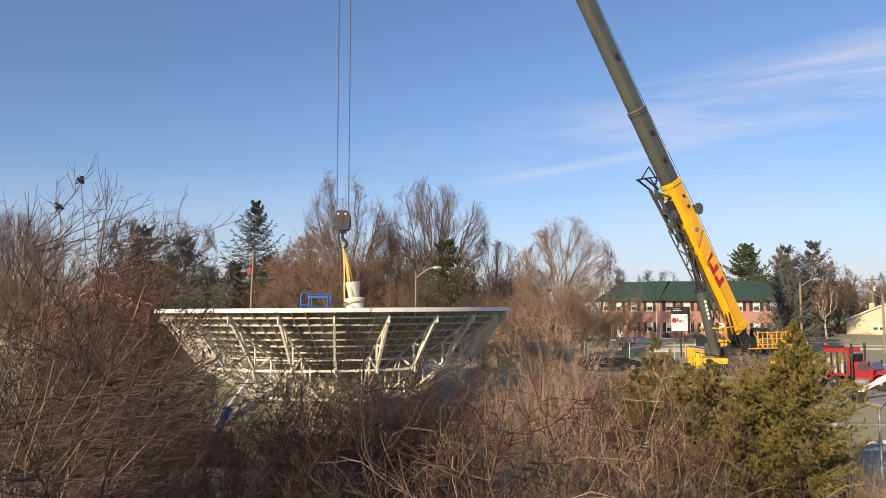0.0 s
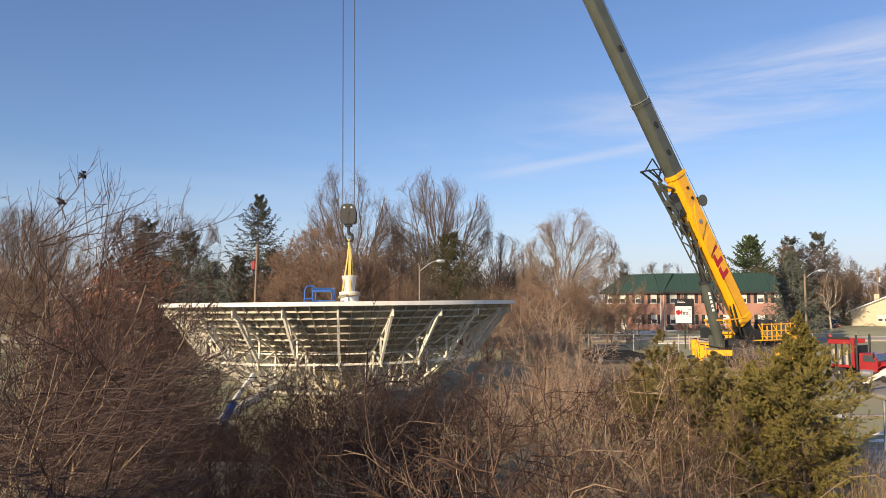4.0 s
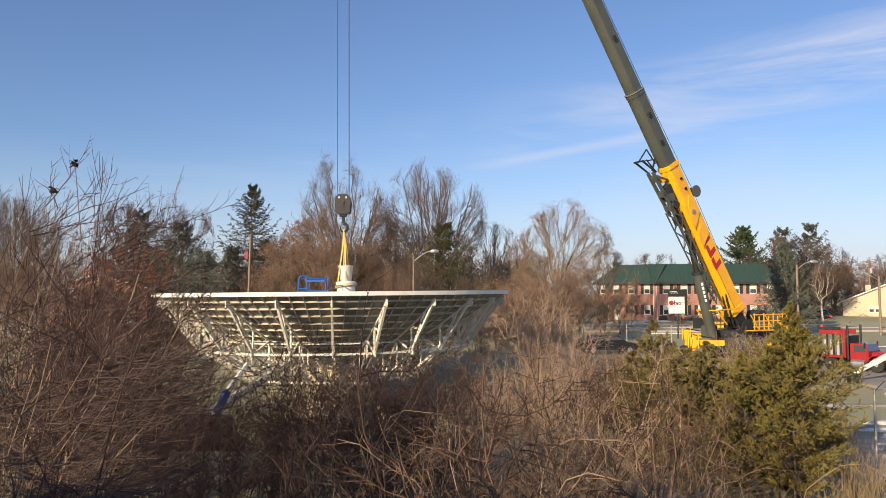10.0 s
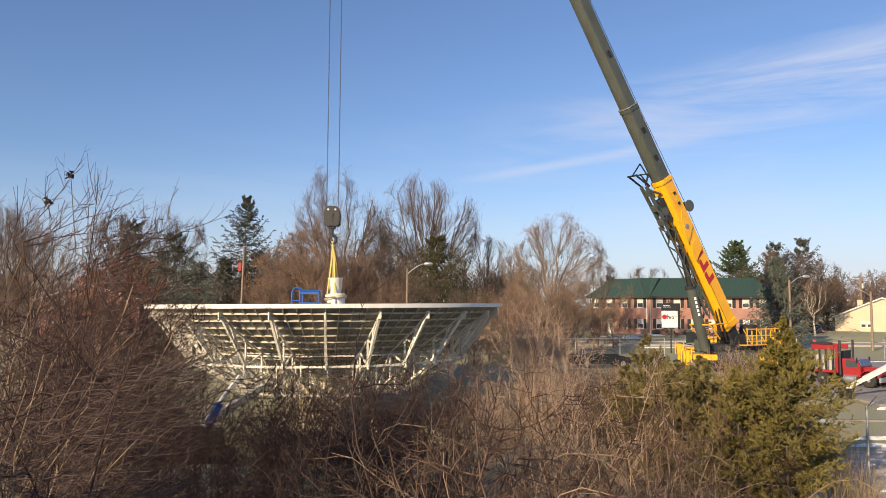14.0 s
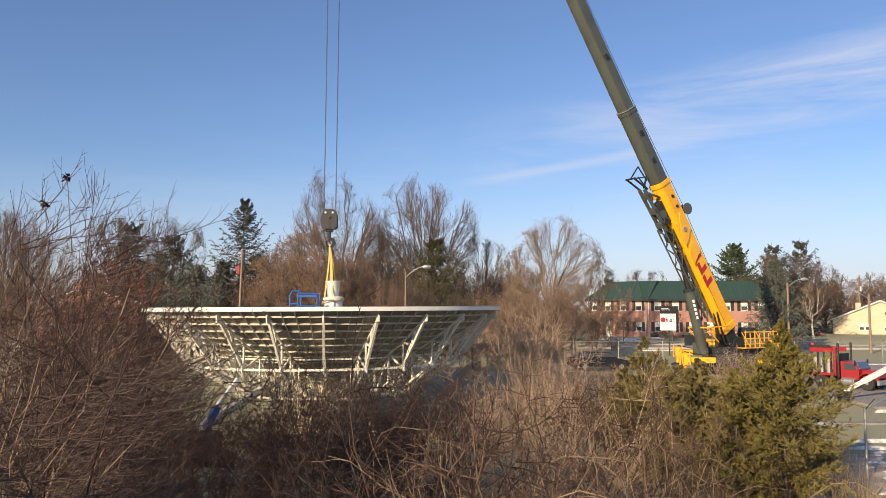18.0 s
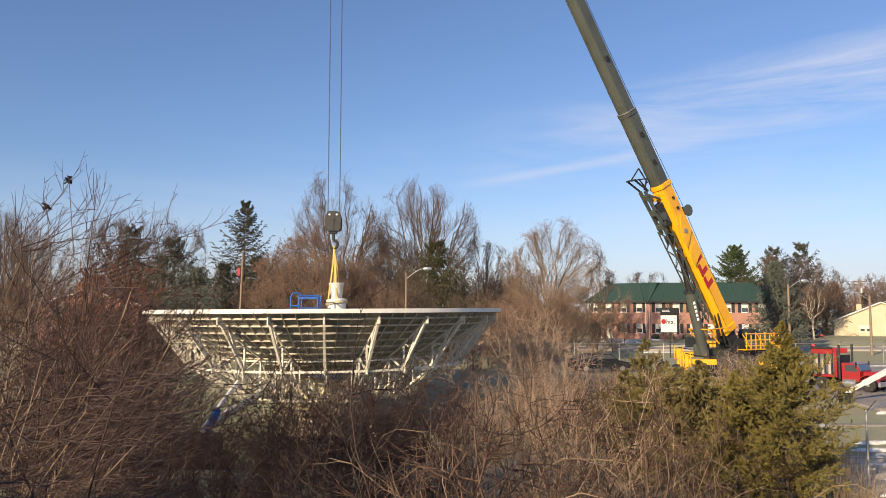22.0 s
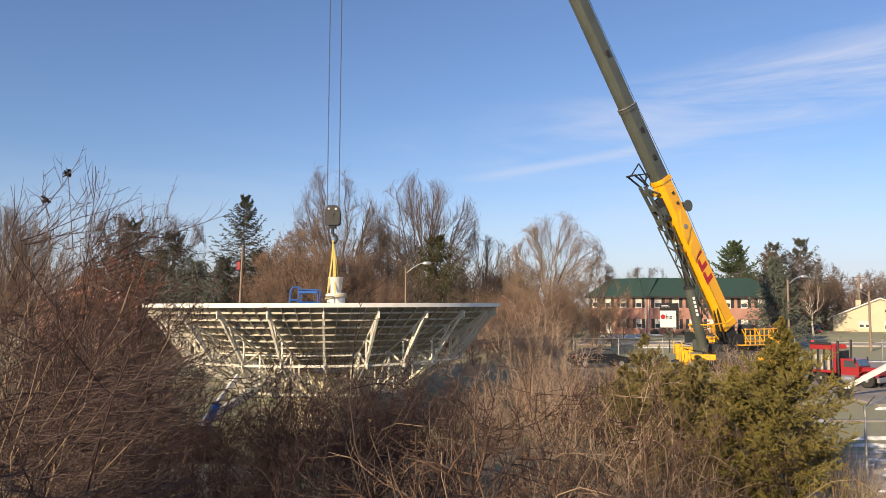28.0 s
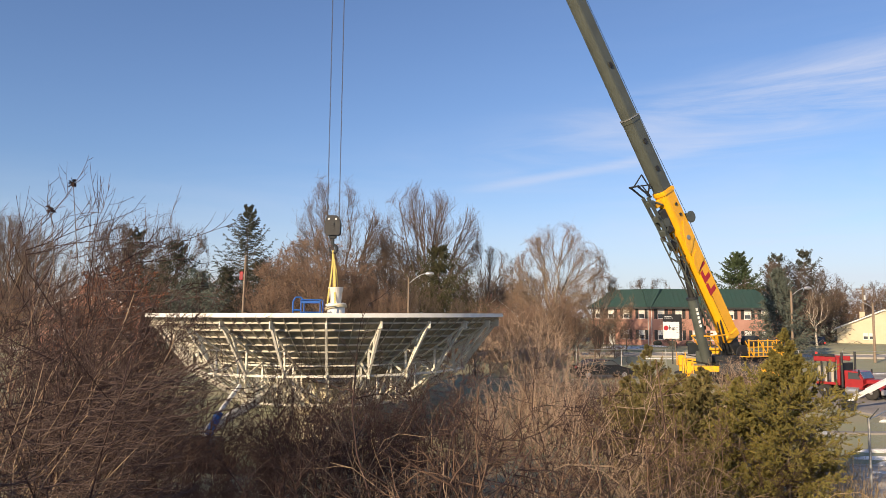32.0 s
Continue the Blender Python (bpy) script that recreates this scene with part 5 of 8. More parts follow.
street_lamp(37.8, 80, 7.6, 1.5, "brown wooden street lamp pole with a curved arm")
street_lamp(46.6, 80, 6.4, -2.1, "brown wooden street lamp pole with a curved arm")
street_lamp(-2.95, 64, 7.9, 1.5, "brown street lamp with a curved arm among trees", True)
slim = thing("pole", pose(-17.9, 66, 0, 0, 1.2), "slim weathered wooden pole before dark spruces", "pole")
part("shaft", Geo().tube((0, 0, -0.2), (0, 0, 9.9), 0.13, 0.09, 10), "wood_pole", slim, "", True)
part("pole_cap", Geo().tube((0, 0, 9.9), (0, 0, 9.95), 0.11, n=10), "galv", slim)


def make_utility_pole(x, y, h):
    root = thing("utility_pole", pose(x, y, 0), "wooden utility pole with a crossarm", "utility pole", "utility poles")
    part("pole", Geo().tube((0, 0, -0.2), (0, 0, h), 0.17, 0.12, 10), "wood_pole", root, "", True)
    part("crossarm", Geo().box(-1.2, -0.06, h - 0.5, 1.2, 0.06, h - 0.36), "wood_pole", root)
    for x in (-1.1, -0.4, 0.4, 1.1):
        part("insulator", Geo().tube((x, 0, h - 0.36), (x, 0, h - 0.2), 0.05, n=6), "galv", root)
    part("transformer", Geo().tube((0.3, -0.1, h - 2.4), (0.3, -0.1, h - 1.5), 0.25, n=12), "galv", root)


make_utility_pole(74.6, 131, 10.4)
make_utility_pole(-60, 105, 10)


def red_flag():
    root = thing("pennant_box", pose(-17.83, 65.97, 0), "small red box fixed to a slim pole", "sign box")
    part("box", Geo().box(-0.34, -0.12, 7.7, -0.02, 0.06, 8.45, 0.03), "red_paint", root)
    part("strap", Geo().box(-0.02, -0.03, 8.0, 0.12, 0.03, 8.1), "galv", root)


red_flag()


def cable(a, b, sag, label):
    """A thin overhead wire hung between two points."""
    a, b = Vector(a), Vector(b)
    run = np.array([[a.lerp(b, i / 16) - Vector((0, 0, sag * i / 4 * (1 - i / 16))) for i in range(17)]])
    tagged(new("overhead_cable", tube_mesh("overhead_cable", [(run, np.full((1, 17), 0.014))], "rope", 4)), label, "cable", "overhead cables")


cable((-60, 105, 9.55), (-17.7, 66, 9.75), 0.5, "thin dark overhead cable from pole to pole")
cable((-60, 105, 8.9), (-17.73, 66, 8.7), 0.5, "thin dark overhead cable from pole to pole")
cable((-17.7, 66, 9.75), (6.6, 115, 8.0), 0.6, "thin dark overhead cable from pole to house")
cable((74.6, 131, 10.1), (160, 150, 9.5), 0.8, "thin dark overhead cable from the utility pole")
cable((74.6, 131, 10.1), (-60, 105, 9.6), 2.0, "thin dark overhead cable behind the roofs")


# ---- vehicles ----
def make_truck():
    root = thing("red_truck", pose(24.0, 44.49, 0.09, 0, 0, -52) @ Matrix.Diagonal((0.8, 0.8, 0.8, 1)), "red flatbed truck with a black rack, parked on asphalt", "truck")
    part("frame", Geo().box(-1.8, -0.45, 0.55, 2.6, 0.45, 0.85, 0.03), "black", root)
    part("bed", Geo().box(-1.7, -1.2, 0.9, 0.2, 1.2, 1.1, 0.03), "red_paint", root, "red flat bed")
    part("bed_side", Geo().box(-1.6, -1.25, 2.60, 0.0, -1.15, 2.95, 0.02), "red_paint", root)
    part("bed_side", Geo().box(-1.6, 1.15, 2.60, 0.0, 1.25, 2.95, 0.02), "red_paint", root)
    part("rack_bar", Geo().box(-1.65, -1.3, 2.96, -0.1, -1.1, 3.14, 0.02), "black", root)
    for x in (-1.5, -1.05, -0.6, -0.1):
        part("stake", Geo().box(x - 0.06, -1.22, 1.1, x + 0.06, -1.12, 3.0, 0.01), "black", root)
    for x in (-1.28, -0.82, -0.35):
        part("canister", Geo().tube((x, -0.95, 1.1), (x, -0.95, 2.2), 0.13, n=12), "concrete", root, "pale grey cylinder", True)
    part("headboard", Geo().box(0.05, -1.2, 0.9, 0.25, -0.92, 2.95, 0.03), "red_paint", root)
    part("headboard_mesh", Geo().box(0.08, -0.91, 0.9, 0.2, 1.2, 2.5, 0.02), "dark_steel", root)
    cab = part("cab", Geo().prism([(0.5, 0.7), (1.75, 0.7), (1.75, 1.45), (1.5, 1.95), (0.5, 2.0)], -1.0, 1.0, pose(0, 0, 0, 90)), "red_paint", root)
    part("side_window", Geo().prism([(0.75, 1.4), (1.62, 1.4), (1.42, 1.86), (0.75, 1.88)], 1.001, 1.012, pose(0, 0, 0, 90)), "glass", cab)
    part("windscreen", Geo().beam((1.76, 0, 1.48), (1.53, 0, 1.93), 1.7, 0.02, (1, 0, 0.3)), "glass", cab)
    part("hood", Geo().box(1.76, -0.72, 0.8, 3.0, 0.72, 1.42, 0.12), "red_paint", root)
    for y in (-0.85, 0.85):
        g, prev = Geo(), None
        for i in range(9):
            a = radians(15 + 150 * i / 8)
            p = (2.3 + 0.68 * math.cos(a), y, 0.52 + 0.68 * math.sin(a))
            if prev:
                g.beam(prev, p, 0.5, 0.05, (0, 0, 1))
            prev = p
        part("fender", g, "red_paint", root)
    part("bumper", Geo().box(2.95, -1.1, 0.4, 3.15, 1.1, 0.75, 0.04), "alu", root)
    for y in (-1.08, 1.08):
        part("exhaust_pipe", Geo().tube((0.38, y, 0.8), (0.38, y, 3.3), 0.08, n=12), "dark_steel", root)
        part("mirror", Geo().box(1.5, y - 0.1, 1.7, 1.56, y + 0.1, 2.1, 0.02), "black", root)
        part("fuel_tank", Geo().tube((0.6, y * 0.85, 0.55), (1.5, y * 0.85, 0.55), 0.3, n=16), "alu", root, "", True)
    for x in (2.3, -0.9):
        for y in (-0.95, 0.95):
            w = part("wheel", Geo().lathe([(0.28, -0.14), (0.45, -0.15), (0.50, -0.09), (0.50, 0.09), (0.45, 0.15), (0.28, 0.14)], 24, pose(x, y, 0.5, 90)), "tyre", root, "", True)
            part("rim", Geo().lathe([(0.10, -0.16), (0.13, -0.12), (0.27, -0.14), (0.27, 0.14), (0.13, 0.12), (0.10, 0.16)], 18, pose(x, y, 0.5, 90)), "alu", w)
    part("beacon", Geo().tube((-1.4, -1.2, 3.14), (-1.4, -1.2, 3.26), 0.08, n=10), "tail_light", root)


make_truck()


def make_white_arm():
    root = thing("crane_arm", pose(0, 0, 0), "white steel arm of a lift lowered to the asphalt", "lift arm")
    a, b = Vector((21.9, 38.44, 1.0)), Vector((30.0, 40.0, 4.5))
    part("arm", Geo().beam(a, b, 0.19, 0.24), "white_paint", root, "white box-section arm")
    part("arm_tip", Geo().beam(a + (a - b).normalized() * 1.2, a, 0.16, 0.18), "white_paint", root)
    tip = a + (a - b).normalized() * 1.2
    part("tip_foot", Geo().box(tip.x - 0.25, tip.y - 0.25, 0.0, tip.x + 0.25, tip.y + 0.25, tip.z, 0.03), "dark_steel", root)
    part("turret", Geo().box(29.2, 39.0, 0.6, 31.2, 41.2, 4.2, 0.08), "white_paint", root)
    part("chassis", Geo().box(28.2, 38.8, 0.09, 32.2, 41.4, 0.7, 0.06), "dark_steel", root)


make_white_arm()


def make_lift():
    """The blue access lift: its basket stands over the dish, its mast behind the thicket."""
    root = thing("boom_lift", pose(0, 0, 0), "blue boom lift with its basket over the dish", "boom lift")
    x0, x1, y0, y1, z0, z1 = -7.46, -6.10, 36.9, 37.7, 4.35, 5.42
    basket = part("basket", Geo().box(x0 + 0.4, y0, z0 - 0.06, x1, y1, z0), "dark_steel", root, "blue tubular work basket")
    for z in (4.80, z1):
        for a, b in (((x0 + 0.4, y0), (x1, y0)), ((x1, y0), (x1, y1)), ((x1, y1), (x0 + 0.4, y1)), ((x0 + 0.4, y1), (x0 + 0.4, y0))):
            part("rail", Geo().tube((*a, z), (*b, z), 0.030, n=8), "lift_blue", basket)
    for x, y in ((x0 + 0.4, y0), (x1, y0), (x1, y1), (x0 + 0.4, y1)):
        part("post", Geo().tube((x, y, z0), (x, y, z1), 0.032, n=8), "lift_blue", basket)
    part("top_rail", Geo().box(x0 + 0.4, y0 - 0.06, 5.24, x1, y0 - 0.03, 5.36, 0.01), "lift_blue", basket)
    h = Geo()
    for a, b in (((x0, y0, z0), (x0, y0, z1 - 0.1)), ((x0, y0, z1 - 0.1), (x0 + 0.12, y0, z1 + 0.12)), ((x0 + 0.12, y0, z1 + 0.12), (x0 + 0.4, y0, z1 + 0.12)), ((x0 + 0.4, y0, z1 + 0.12), (x0 + 0.5, y0, z1)), ((x0, y0, 4.9), (x0 + 0.4, y0, 4.9))):
        h.tube(a, b, 0.04, n=8)
    part("gate_hoop", h, "lift_blue", basket)
    part("jib_arm", Geo().beam((-6.6, 37.4, 4.3), (-7.4, 37.2, 1.55), 0.22, 0.22), "lift_blue", root)
    part("boom", Geo().beam((-7.4, 37.2, 1.55), (-9.4, 29.6, 0.0), 0.26, 0.30), "white_paint", root, "white lift boom")
    part("boom_sleeve", Geo().beam((-8.70, 29.35, 0.85), (-9.02, 29.05, 0.02), 0.22, 0.24), "lift_blue", root, "blue boom sleeve")
    part("boom_inner", Geo().beam((-8.1, 30.0, 1.85), (-8.78, 29.3, 0.75), 0.13, 0.13), "white_paint", root)
    gz = ground_z(-9.6, 29.0)
    part("turret", Geo().box(-10.4, 28.2, gz + 0.6, -8.6, 29.9, gz + 1.7, 0.1), "dark_steel", root)
    part("chassis", Geo().box(-10.6, 27.6, gz + 0.3, -8.4, 30.4, gz + 0.62, 0.06), "dark_steel", root)
    for x in (-10.6, -8.4):
        for y in (28.0, 30.0):
            part("wheel", Geo().lathe([(0.2, -0.15), (0.40, -0.15), (0.43, 0.0), (0.40, 0.15), (0.2, 0.15)], 18, pose(x, y, gz + 0.40, 0, 90)), "tyre", root, "", True)


make_lift()


def make_car(x, y, turn, label, van=False, lit=False):
    root = thing("parked_car", pose(x, y, 0.0, 0, 0, turn), label, "car", "parked cars")
    if van:
        prof = [(-2.3, 0.45), (2.3, 0.45), (2.35, 0.95), (1.35, 1.15), (0.6, 1.85), (-2.1, 1.9), (-2.35, 1.0)]
    else:
        prof = [(-2.3, 0.35), (2.2, 0.35), (2.3, 0.75), (1.2, 0.95), (0.5, 1.42), (-1.0, 1.45), (-1.75, 1.0), (-2.3, 0.95)]
    body = part("body", Geo().prism(prof, -0.9, 0.9, pose(0, 0, 0, 90)), "car_dark", root)
    zt = 1.8 if van else 1.36
    for y0 in (-0.905, 0.9):
        part("side_window", Geo().prism([(-1.6, 1.05), (1.0, 1.1), (0.45, zt), (-1.3, zt)], -y0 - 0.006, -y0, pose(0, 0, 0, 90)), "glass", body)
    for wx in (-1.45, 1.4):
        for wy in (-0.8, 0.8):
            w = part("wheel", Geo().lathe([(0.2, -0.11), (0.30, -0.12), (0.33, 0.0), (0.30, 0.12), (0.2, 0.11)], 18, pose(wx, wy, 0.33, 90)), "tyre", root, "", True)
            part("rim", Geo().lathe([(0.05, -0.125), (0.2, -0.115), (0.2, 0.115), (0.05, 0.125)], 12, pose(wx, wy, 0.33, 90)), "alu", w)
    for wy in (-0.7, 0.7):
        part("tail_light", Geo().box(-2.37, wy - 0.15, 0.85, -2.33, wy + 0.15, 1.0), "tail_light" if lit else "red_paint", root)
    return root


make_car(12.3, 57.0, 8, "dark blue car parked beyond the thicket", False)
make_car(58.6, 118, 100, "dark parked van with a red tail light", True, True)
make_car(55.6, 114, 175, "dark parked car beside a house", False)


# ---- chain-link fence ----
def make_fence(pts, h, name_label, wire=True, step=0.14):
    root = thing("chain_link_fence", pose(0, 0, 0), name_label, "fence")
    for i, (x, y) in enumerate(pts):
        z = ground_z(x, y)
        po = part("post", Geo().tube((x, y, z - 0.2), (x, y, z + h + 0.05), 0.035, n=8), "galv", root, "", True)
        part("barb_arm", Geo().beam((x, y, z + h), (x + 0.22, y - 0.12, z + h + 0.32), 0.03, 0.03), "dark_steel", po)
    for a, b in zip(pts[:-1], pts[1:]):
        za, zb = ground_z(*a), ground_z(*b)
        part("top_rail", Geo().tube((*a, za + h), (*b, zb + h), 0.02, n=6), "galv", root)
        if wire:
            g = Geo()
            ln = math.hypot(b[0] - a[0], b[1] - a[1])
            n = int((ln + h) / step)
            for k in range(n):
                s = k * step
                for d in (1, -1):
                    u0, v0 = (s, 0) if d == 1 else (s - h, h)
                    u0, u1 = s - h, s
                    v0, v1 = (0, h) if d == 1 else (h, 0)
                    if u0 < 0:
                        v0 += (v1 - v0) * (0 - u0) / (u1 - u0)
                        u0 = 0
                    if u1 > ln:
                        v1 = v0 + (v1 - v0) * (ln - u0) / (u1 - u0)
                        u1 = ln
                    if u1 - u0 < 0.02:
                        continue
                    P = [(a[0] + (b[0] - a[0]) * u / ln, a[1] + (b[1] - a[1]) * u / ln, za + (zb - za) * u / ln + v) for u, v in ((u0, v0), (u1, v1))]
                    g.tube(P[0], P[1], 0.0011, n=3, caps=False)
            part("wire_mesh", g, "galv", root)
    return root


make_fence([(11.7, 20.5), (14.15, 23.4), (16.6, 26.3), (19.1, 29.2)], 1.95, "galvanised chain-link fence beside the thicket", True, 0.16)
make_fence([(8, 66), (12, 66.2), (16, 66.3), (20, 66.4), (24, 66.5), (28, 66.6), (32, 66.7), (36, 66.8), (40, 66.9), (44, 67), (48, 67), (52, 67), (56, 67)], 1.8, "galvanised chain-link fence along the lawn", True, 0.4)


# ---- plants ----
def in_dome(rng, g, dome, edge=(0.84, 1.04)):
    """Shortens limbs that would reach out of the crown's rounded outline."""
    cz, rx, rz = dome
    c, r = np.array([0, 0, cz]), np.array([rx, rx, rz])
    pts = g[0]
    lim = rng.uniform(*edge, len(pts))
    lo, hi = np.full(len(pts), 0.12), np.ones(len(pts))
    arm = pts[:, -1] - pts[:, 0]
    for _ in range(7):
        m = np.where(np.linalg.norm((pts[:, 0] + arm * hi[:, None] - c) / r, axis=1) <= lim, hi, (lo + hi) / 2)
        ok = np.linalg.norm((pts[:, 0] + arm * m[:, None] - c) / r, axis=1) <= lim
        lo, hi = np.where(ok, m, lo), np.where(ok, hi, m)
    pts[:] = pts[:, :1] + (pts - pts[:, :1]) * hi[:, None, None]
    return g


def tree_meshes(seed, h, dome, spread=(4, 44), limbs_n=8, twig="twig_grey", bark="bark", fork=0.30, fine=5, twig_r=0.014, rise=0.03, side=25, b_n=11, c_n=7, leaf=None):
    """A bare broadleaf tree with a rounded crown: trunk, limbs and branches in one mesh, the twigs of the crown in another."""
    rng = np.random.default_rng(seed)
    dome = (dome[0] * h, dome[1] * h, dome[2] * h)
    t = limbs(rng, np.zeros((1, 3)), np.array([[0.03, 0.02, 1.0]]), np.array([h * 0.42]), np.array([h * 0.0145]), 5, 0.1, 0.05, 0.7)
    n = limbs_n
    az = np.linspace(0, 2 * np.pi, n, endpoint=False) * 1.618 + rng.normal(0, 0.3, n)
    lo, hi = spread
    tilt = np.radians(np.linspace(hi, lo, n) + rng.normal(0, 4, n))
    z = np.sort(rng.uniform(fork, 0.42, n)) * h
    base = np.stack([np.interp(z, t[0][0, :, 2], t[0][0, :, 0]), np.interp(z, t[0][0, :, 2], t[0][0, :, 1]), z], 1)
    way = np.stack([np.cos(az) * np.sin(tilt), np.sin(az) * np.sin(tilt), np.cos(tilt)], 1)
    a = in_dome(rng, limbs(rng, base, way, (h - z) * rng.uniform(0.85, 1.0, n), rng.uniform(0.0042, 0.0080, n) * h, 8, rise * 1.6, 0.10, 0.16), dome)
    b = in_dome(rng, sprout(rng, a, b_n, 0.15, 0.97, side + 10, 9, 0.50, 0.3, 6, rise, 0.13, 0.5, 0.012, 0.45), dome)
    c = in_dome(rng, sprout(rng, b, c_n, 0.15, 1.0, side + 8, 10, 0.44, 0.35, 5, rise * 0.8, 0.12, 0.6, 0.009, 0.4), dome)
    d = in_dome(rng, sprout(rng, c, fine, 0.1, 1.0, side + 8, 12, 0.55, 0.4, 2, rise * 0.5, 0.10, 0.7, 0.007, 0.3), dome)
    for g in (c, d):
        g[1][:] = np.maximum(g[1], twig_r * np.linspace(1, 0.5, g[1].shape[1])[None])
    t[1][0, 0] *= 1.35
    out = [("trunk", tube_mesh("trunk", [t, a, b], bark, 5)), ("crown", tube_mesh("crown", [c, d], twig, 3))]
    if leaf:
        out.append(("dead_leaves", needle_mesh("dead_leaves", rng, d, leaf[1], leaf[2], leaf[2] * 0.4, leaf[0], 0.3, 0.2, 0.4)))
    return out


def sweep(rng, start, tangent, target, r0, r1, k, wob=0.02, stiff=0.45):
    """Limbs that leave start along tangent and bend round to target."""
    L = np.linalg.norm(target - start, axis=1)[:, None]
    ctrl = start + unit(tangent) * L * stiff
    u = np.linspace(0, 1, k)[None, :, None]
    pts = start[:, None] * (1 - u) ** 2 + ctrl[:, None] * 2 * u * (1 - u) + target[:, None] * u ** 2
    pts[:, 1:-1] += rng.normal(0, wob, (len(start), k - 2, 3)) * L[:, None]
    return pts, r0[:, None] + (r1 - r0)[:, None] * np.linspace(0, 1, k)[None]


def crown_tree(seed, h, half, n0=12, fork=0.13, cap=100, twig="twig_grey", bark="bark", twig_r=0.0105, lean=0.0, lobes=0.12, wob=0.018, n1=6, n2=8, n3=5, leaf=None, mid_z=0.56):
    """A bare broadleaf tree: limbs sweep up from a low crotch and divide towards the rounded edge of the crown, which ends in fine twigs."""
    rng = np.random.default_rng(seed)
    c, rx, rz = np.array([lean * h, 0, mid_z * h]), half, (1 - mid_z) * h
    t = limbs(rng, np.zeros((1, 3)), np.array([[lean * 0.5, 0.02, 1.0]]), np.array([fork * h * 1.1]), np.array([h * 0.018]), 4, 0.1, 0.03, 0.8)

    def shell(d, rho):
        return c + d * rho[:, None] * np.array([rx, rx, rz])

    def near(d, spread):
        return unit(d + rng.normal(0, spread, d.shape))
    i = np.arange(n0) + 0.5
    cz = 1 - i / n0 * (1 - math.cos(radians(cap)))
    az = i * 2.39996 + rng.uniform(0, 6.28)
    d0 = unit(np.stack([np.sqrt(1 - cz ** 2) * np.cos(az), np.sqrt(1 - cz ** 2) * np.sin(az), cz], 1) + rng.normal(0, 0.10, (n0, 3)))
    lobe = 1 - rng.uniform(0, 2 * lobes, n0)
    f0 = rng.uniform(0.75, 1.0, n0)[:, None]
    base = t[0][0, 0] * (1 - f0) + t[0][0, -1] * f0
    up = np.stack([d0[:, 0] * 0.5, d0[:, 1] * 0.5, np.ones(n0)], 1)
    r = h * 0.0075 * rng.uniform(0.75, 1.2, n0)
    a = sweep(rng, base, up, shell(d0, lobe * 0.88), r, r * 0.22, 9, wob, 0.5)

    def divide(parent, dirs, lob, n, lo, hi, spread, rho, k, thin, rmin, stiff):
        pts, rad = parent
        m, kk = rad.shape
        idx = np.repeat(np.arange(m), n)
        s = rng.uniform(lo, hi, len(idx)) * (kk - 1)
        j = np.minimum(s.astype(int), kk - 2)
        f = (s - j)[:, None]
        p = pts[idx, j] * (1 - f) + pts[idx, j + 1] * f
        tan = unit(pts[idx, j + 1] - pts[idx, j])
        q = (p - c) / np.array([rx, rx, rz])
        rho_p = np.linalg.norm(q, axis=1)
        dn = near(unit(dirs[idx] * 0.6 + unit(q) * np.minimum(rho_p, 1)[:, None] + np.array([0, 0, 0.12])), spread)
        ln = np.maximum(lob[idx] * rng.uniform(0.92, 1.04, len(idx)), rho_p + 0.05)
        tan = unit(tan + 0.5 * unit(np.cross(tan, rng.normal(0, 1, tan.shape))))
        rr = np.maximum((rad[idx, j] * (1 - f[:, 0]) + rad[idx, j + 1] * f[:, 0]) * thin, rmin)
        tgt = p + (shell(dn, ln) - p) * rng.uniform(*rho, len(idx))[:, None]
        return sweep(rng, p, tan, tgt, rr, np.maximum(rr * 0.35, rmin * 0.6), k, wob, stiff), dn, ln
    b, d1, l1 = divide(a, d0, lobe, n1, 0.22, 0.95, 0.26, (0.80, 0.97), 6, 0.55, twig_r, 0.45)
    cc, d2, l2 = divide(b, d1, l1, n2, 0.15, 0.98, 0.14, (0.55, 1.0), 5, 0.6, twig_r * 0.9, 0.4)
    e, d3, l3 = divide(cc, d2, l2, n3, 0.10, 0.98, 0.09, (0.45, 1.0), 4, 0.7, twig_r * 0.8, 0.35)
    w = sprout(rng, e, 2, 0.2, 0.9, 24, 8, 0.55, 0.4, 2, 0.02, 0.08, 0.8, twig_r * 0.7, 0.3)
    t[1][0, 0] *= 1.35
    out = [("trunk", tube_mesh("trunk", [t, a, b], bark, 5)), ("crown", tube_mesh("crown", [cc, e, w], twig, 3))]
    if leaf:
        out.append(("dead_leaves", needle_mesh("dead_leaves", rng, e, leaf[1], leaf[2], leaf[2] * 0.4, leaf[0], 0.3, 0.2, 0.4)))
    return out


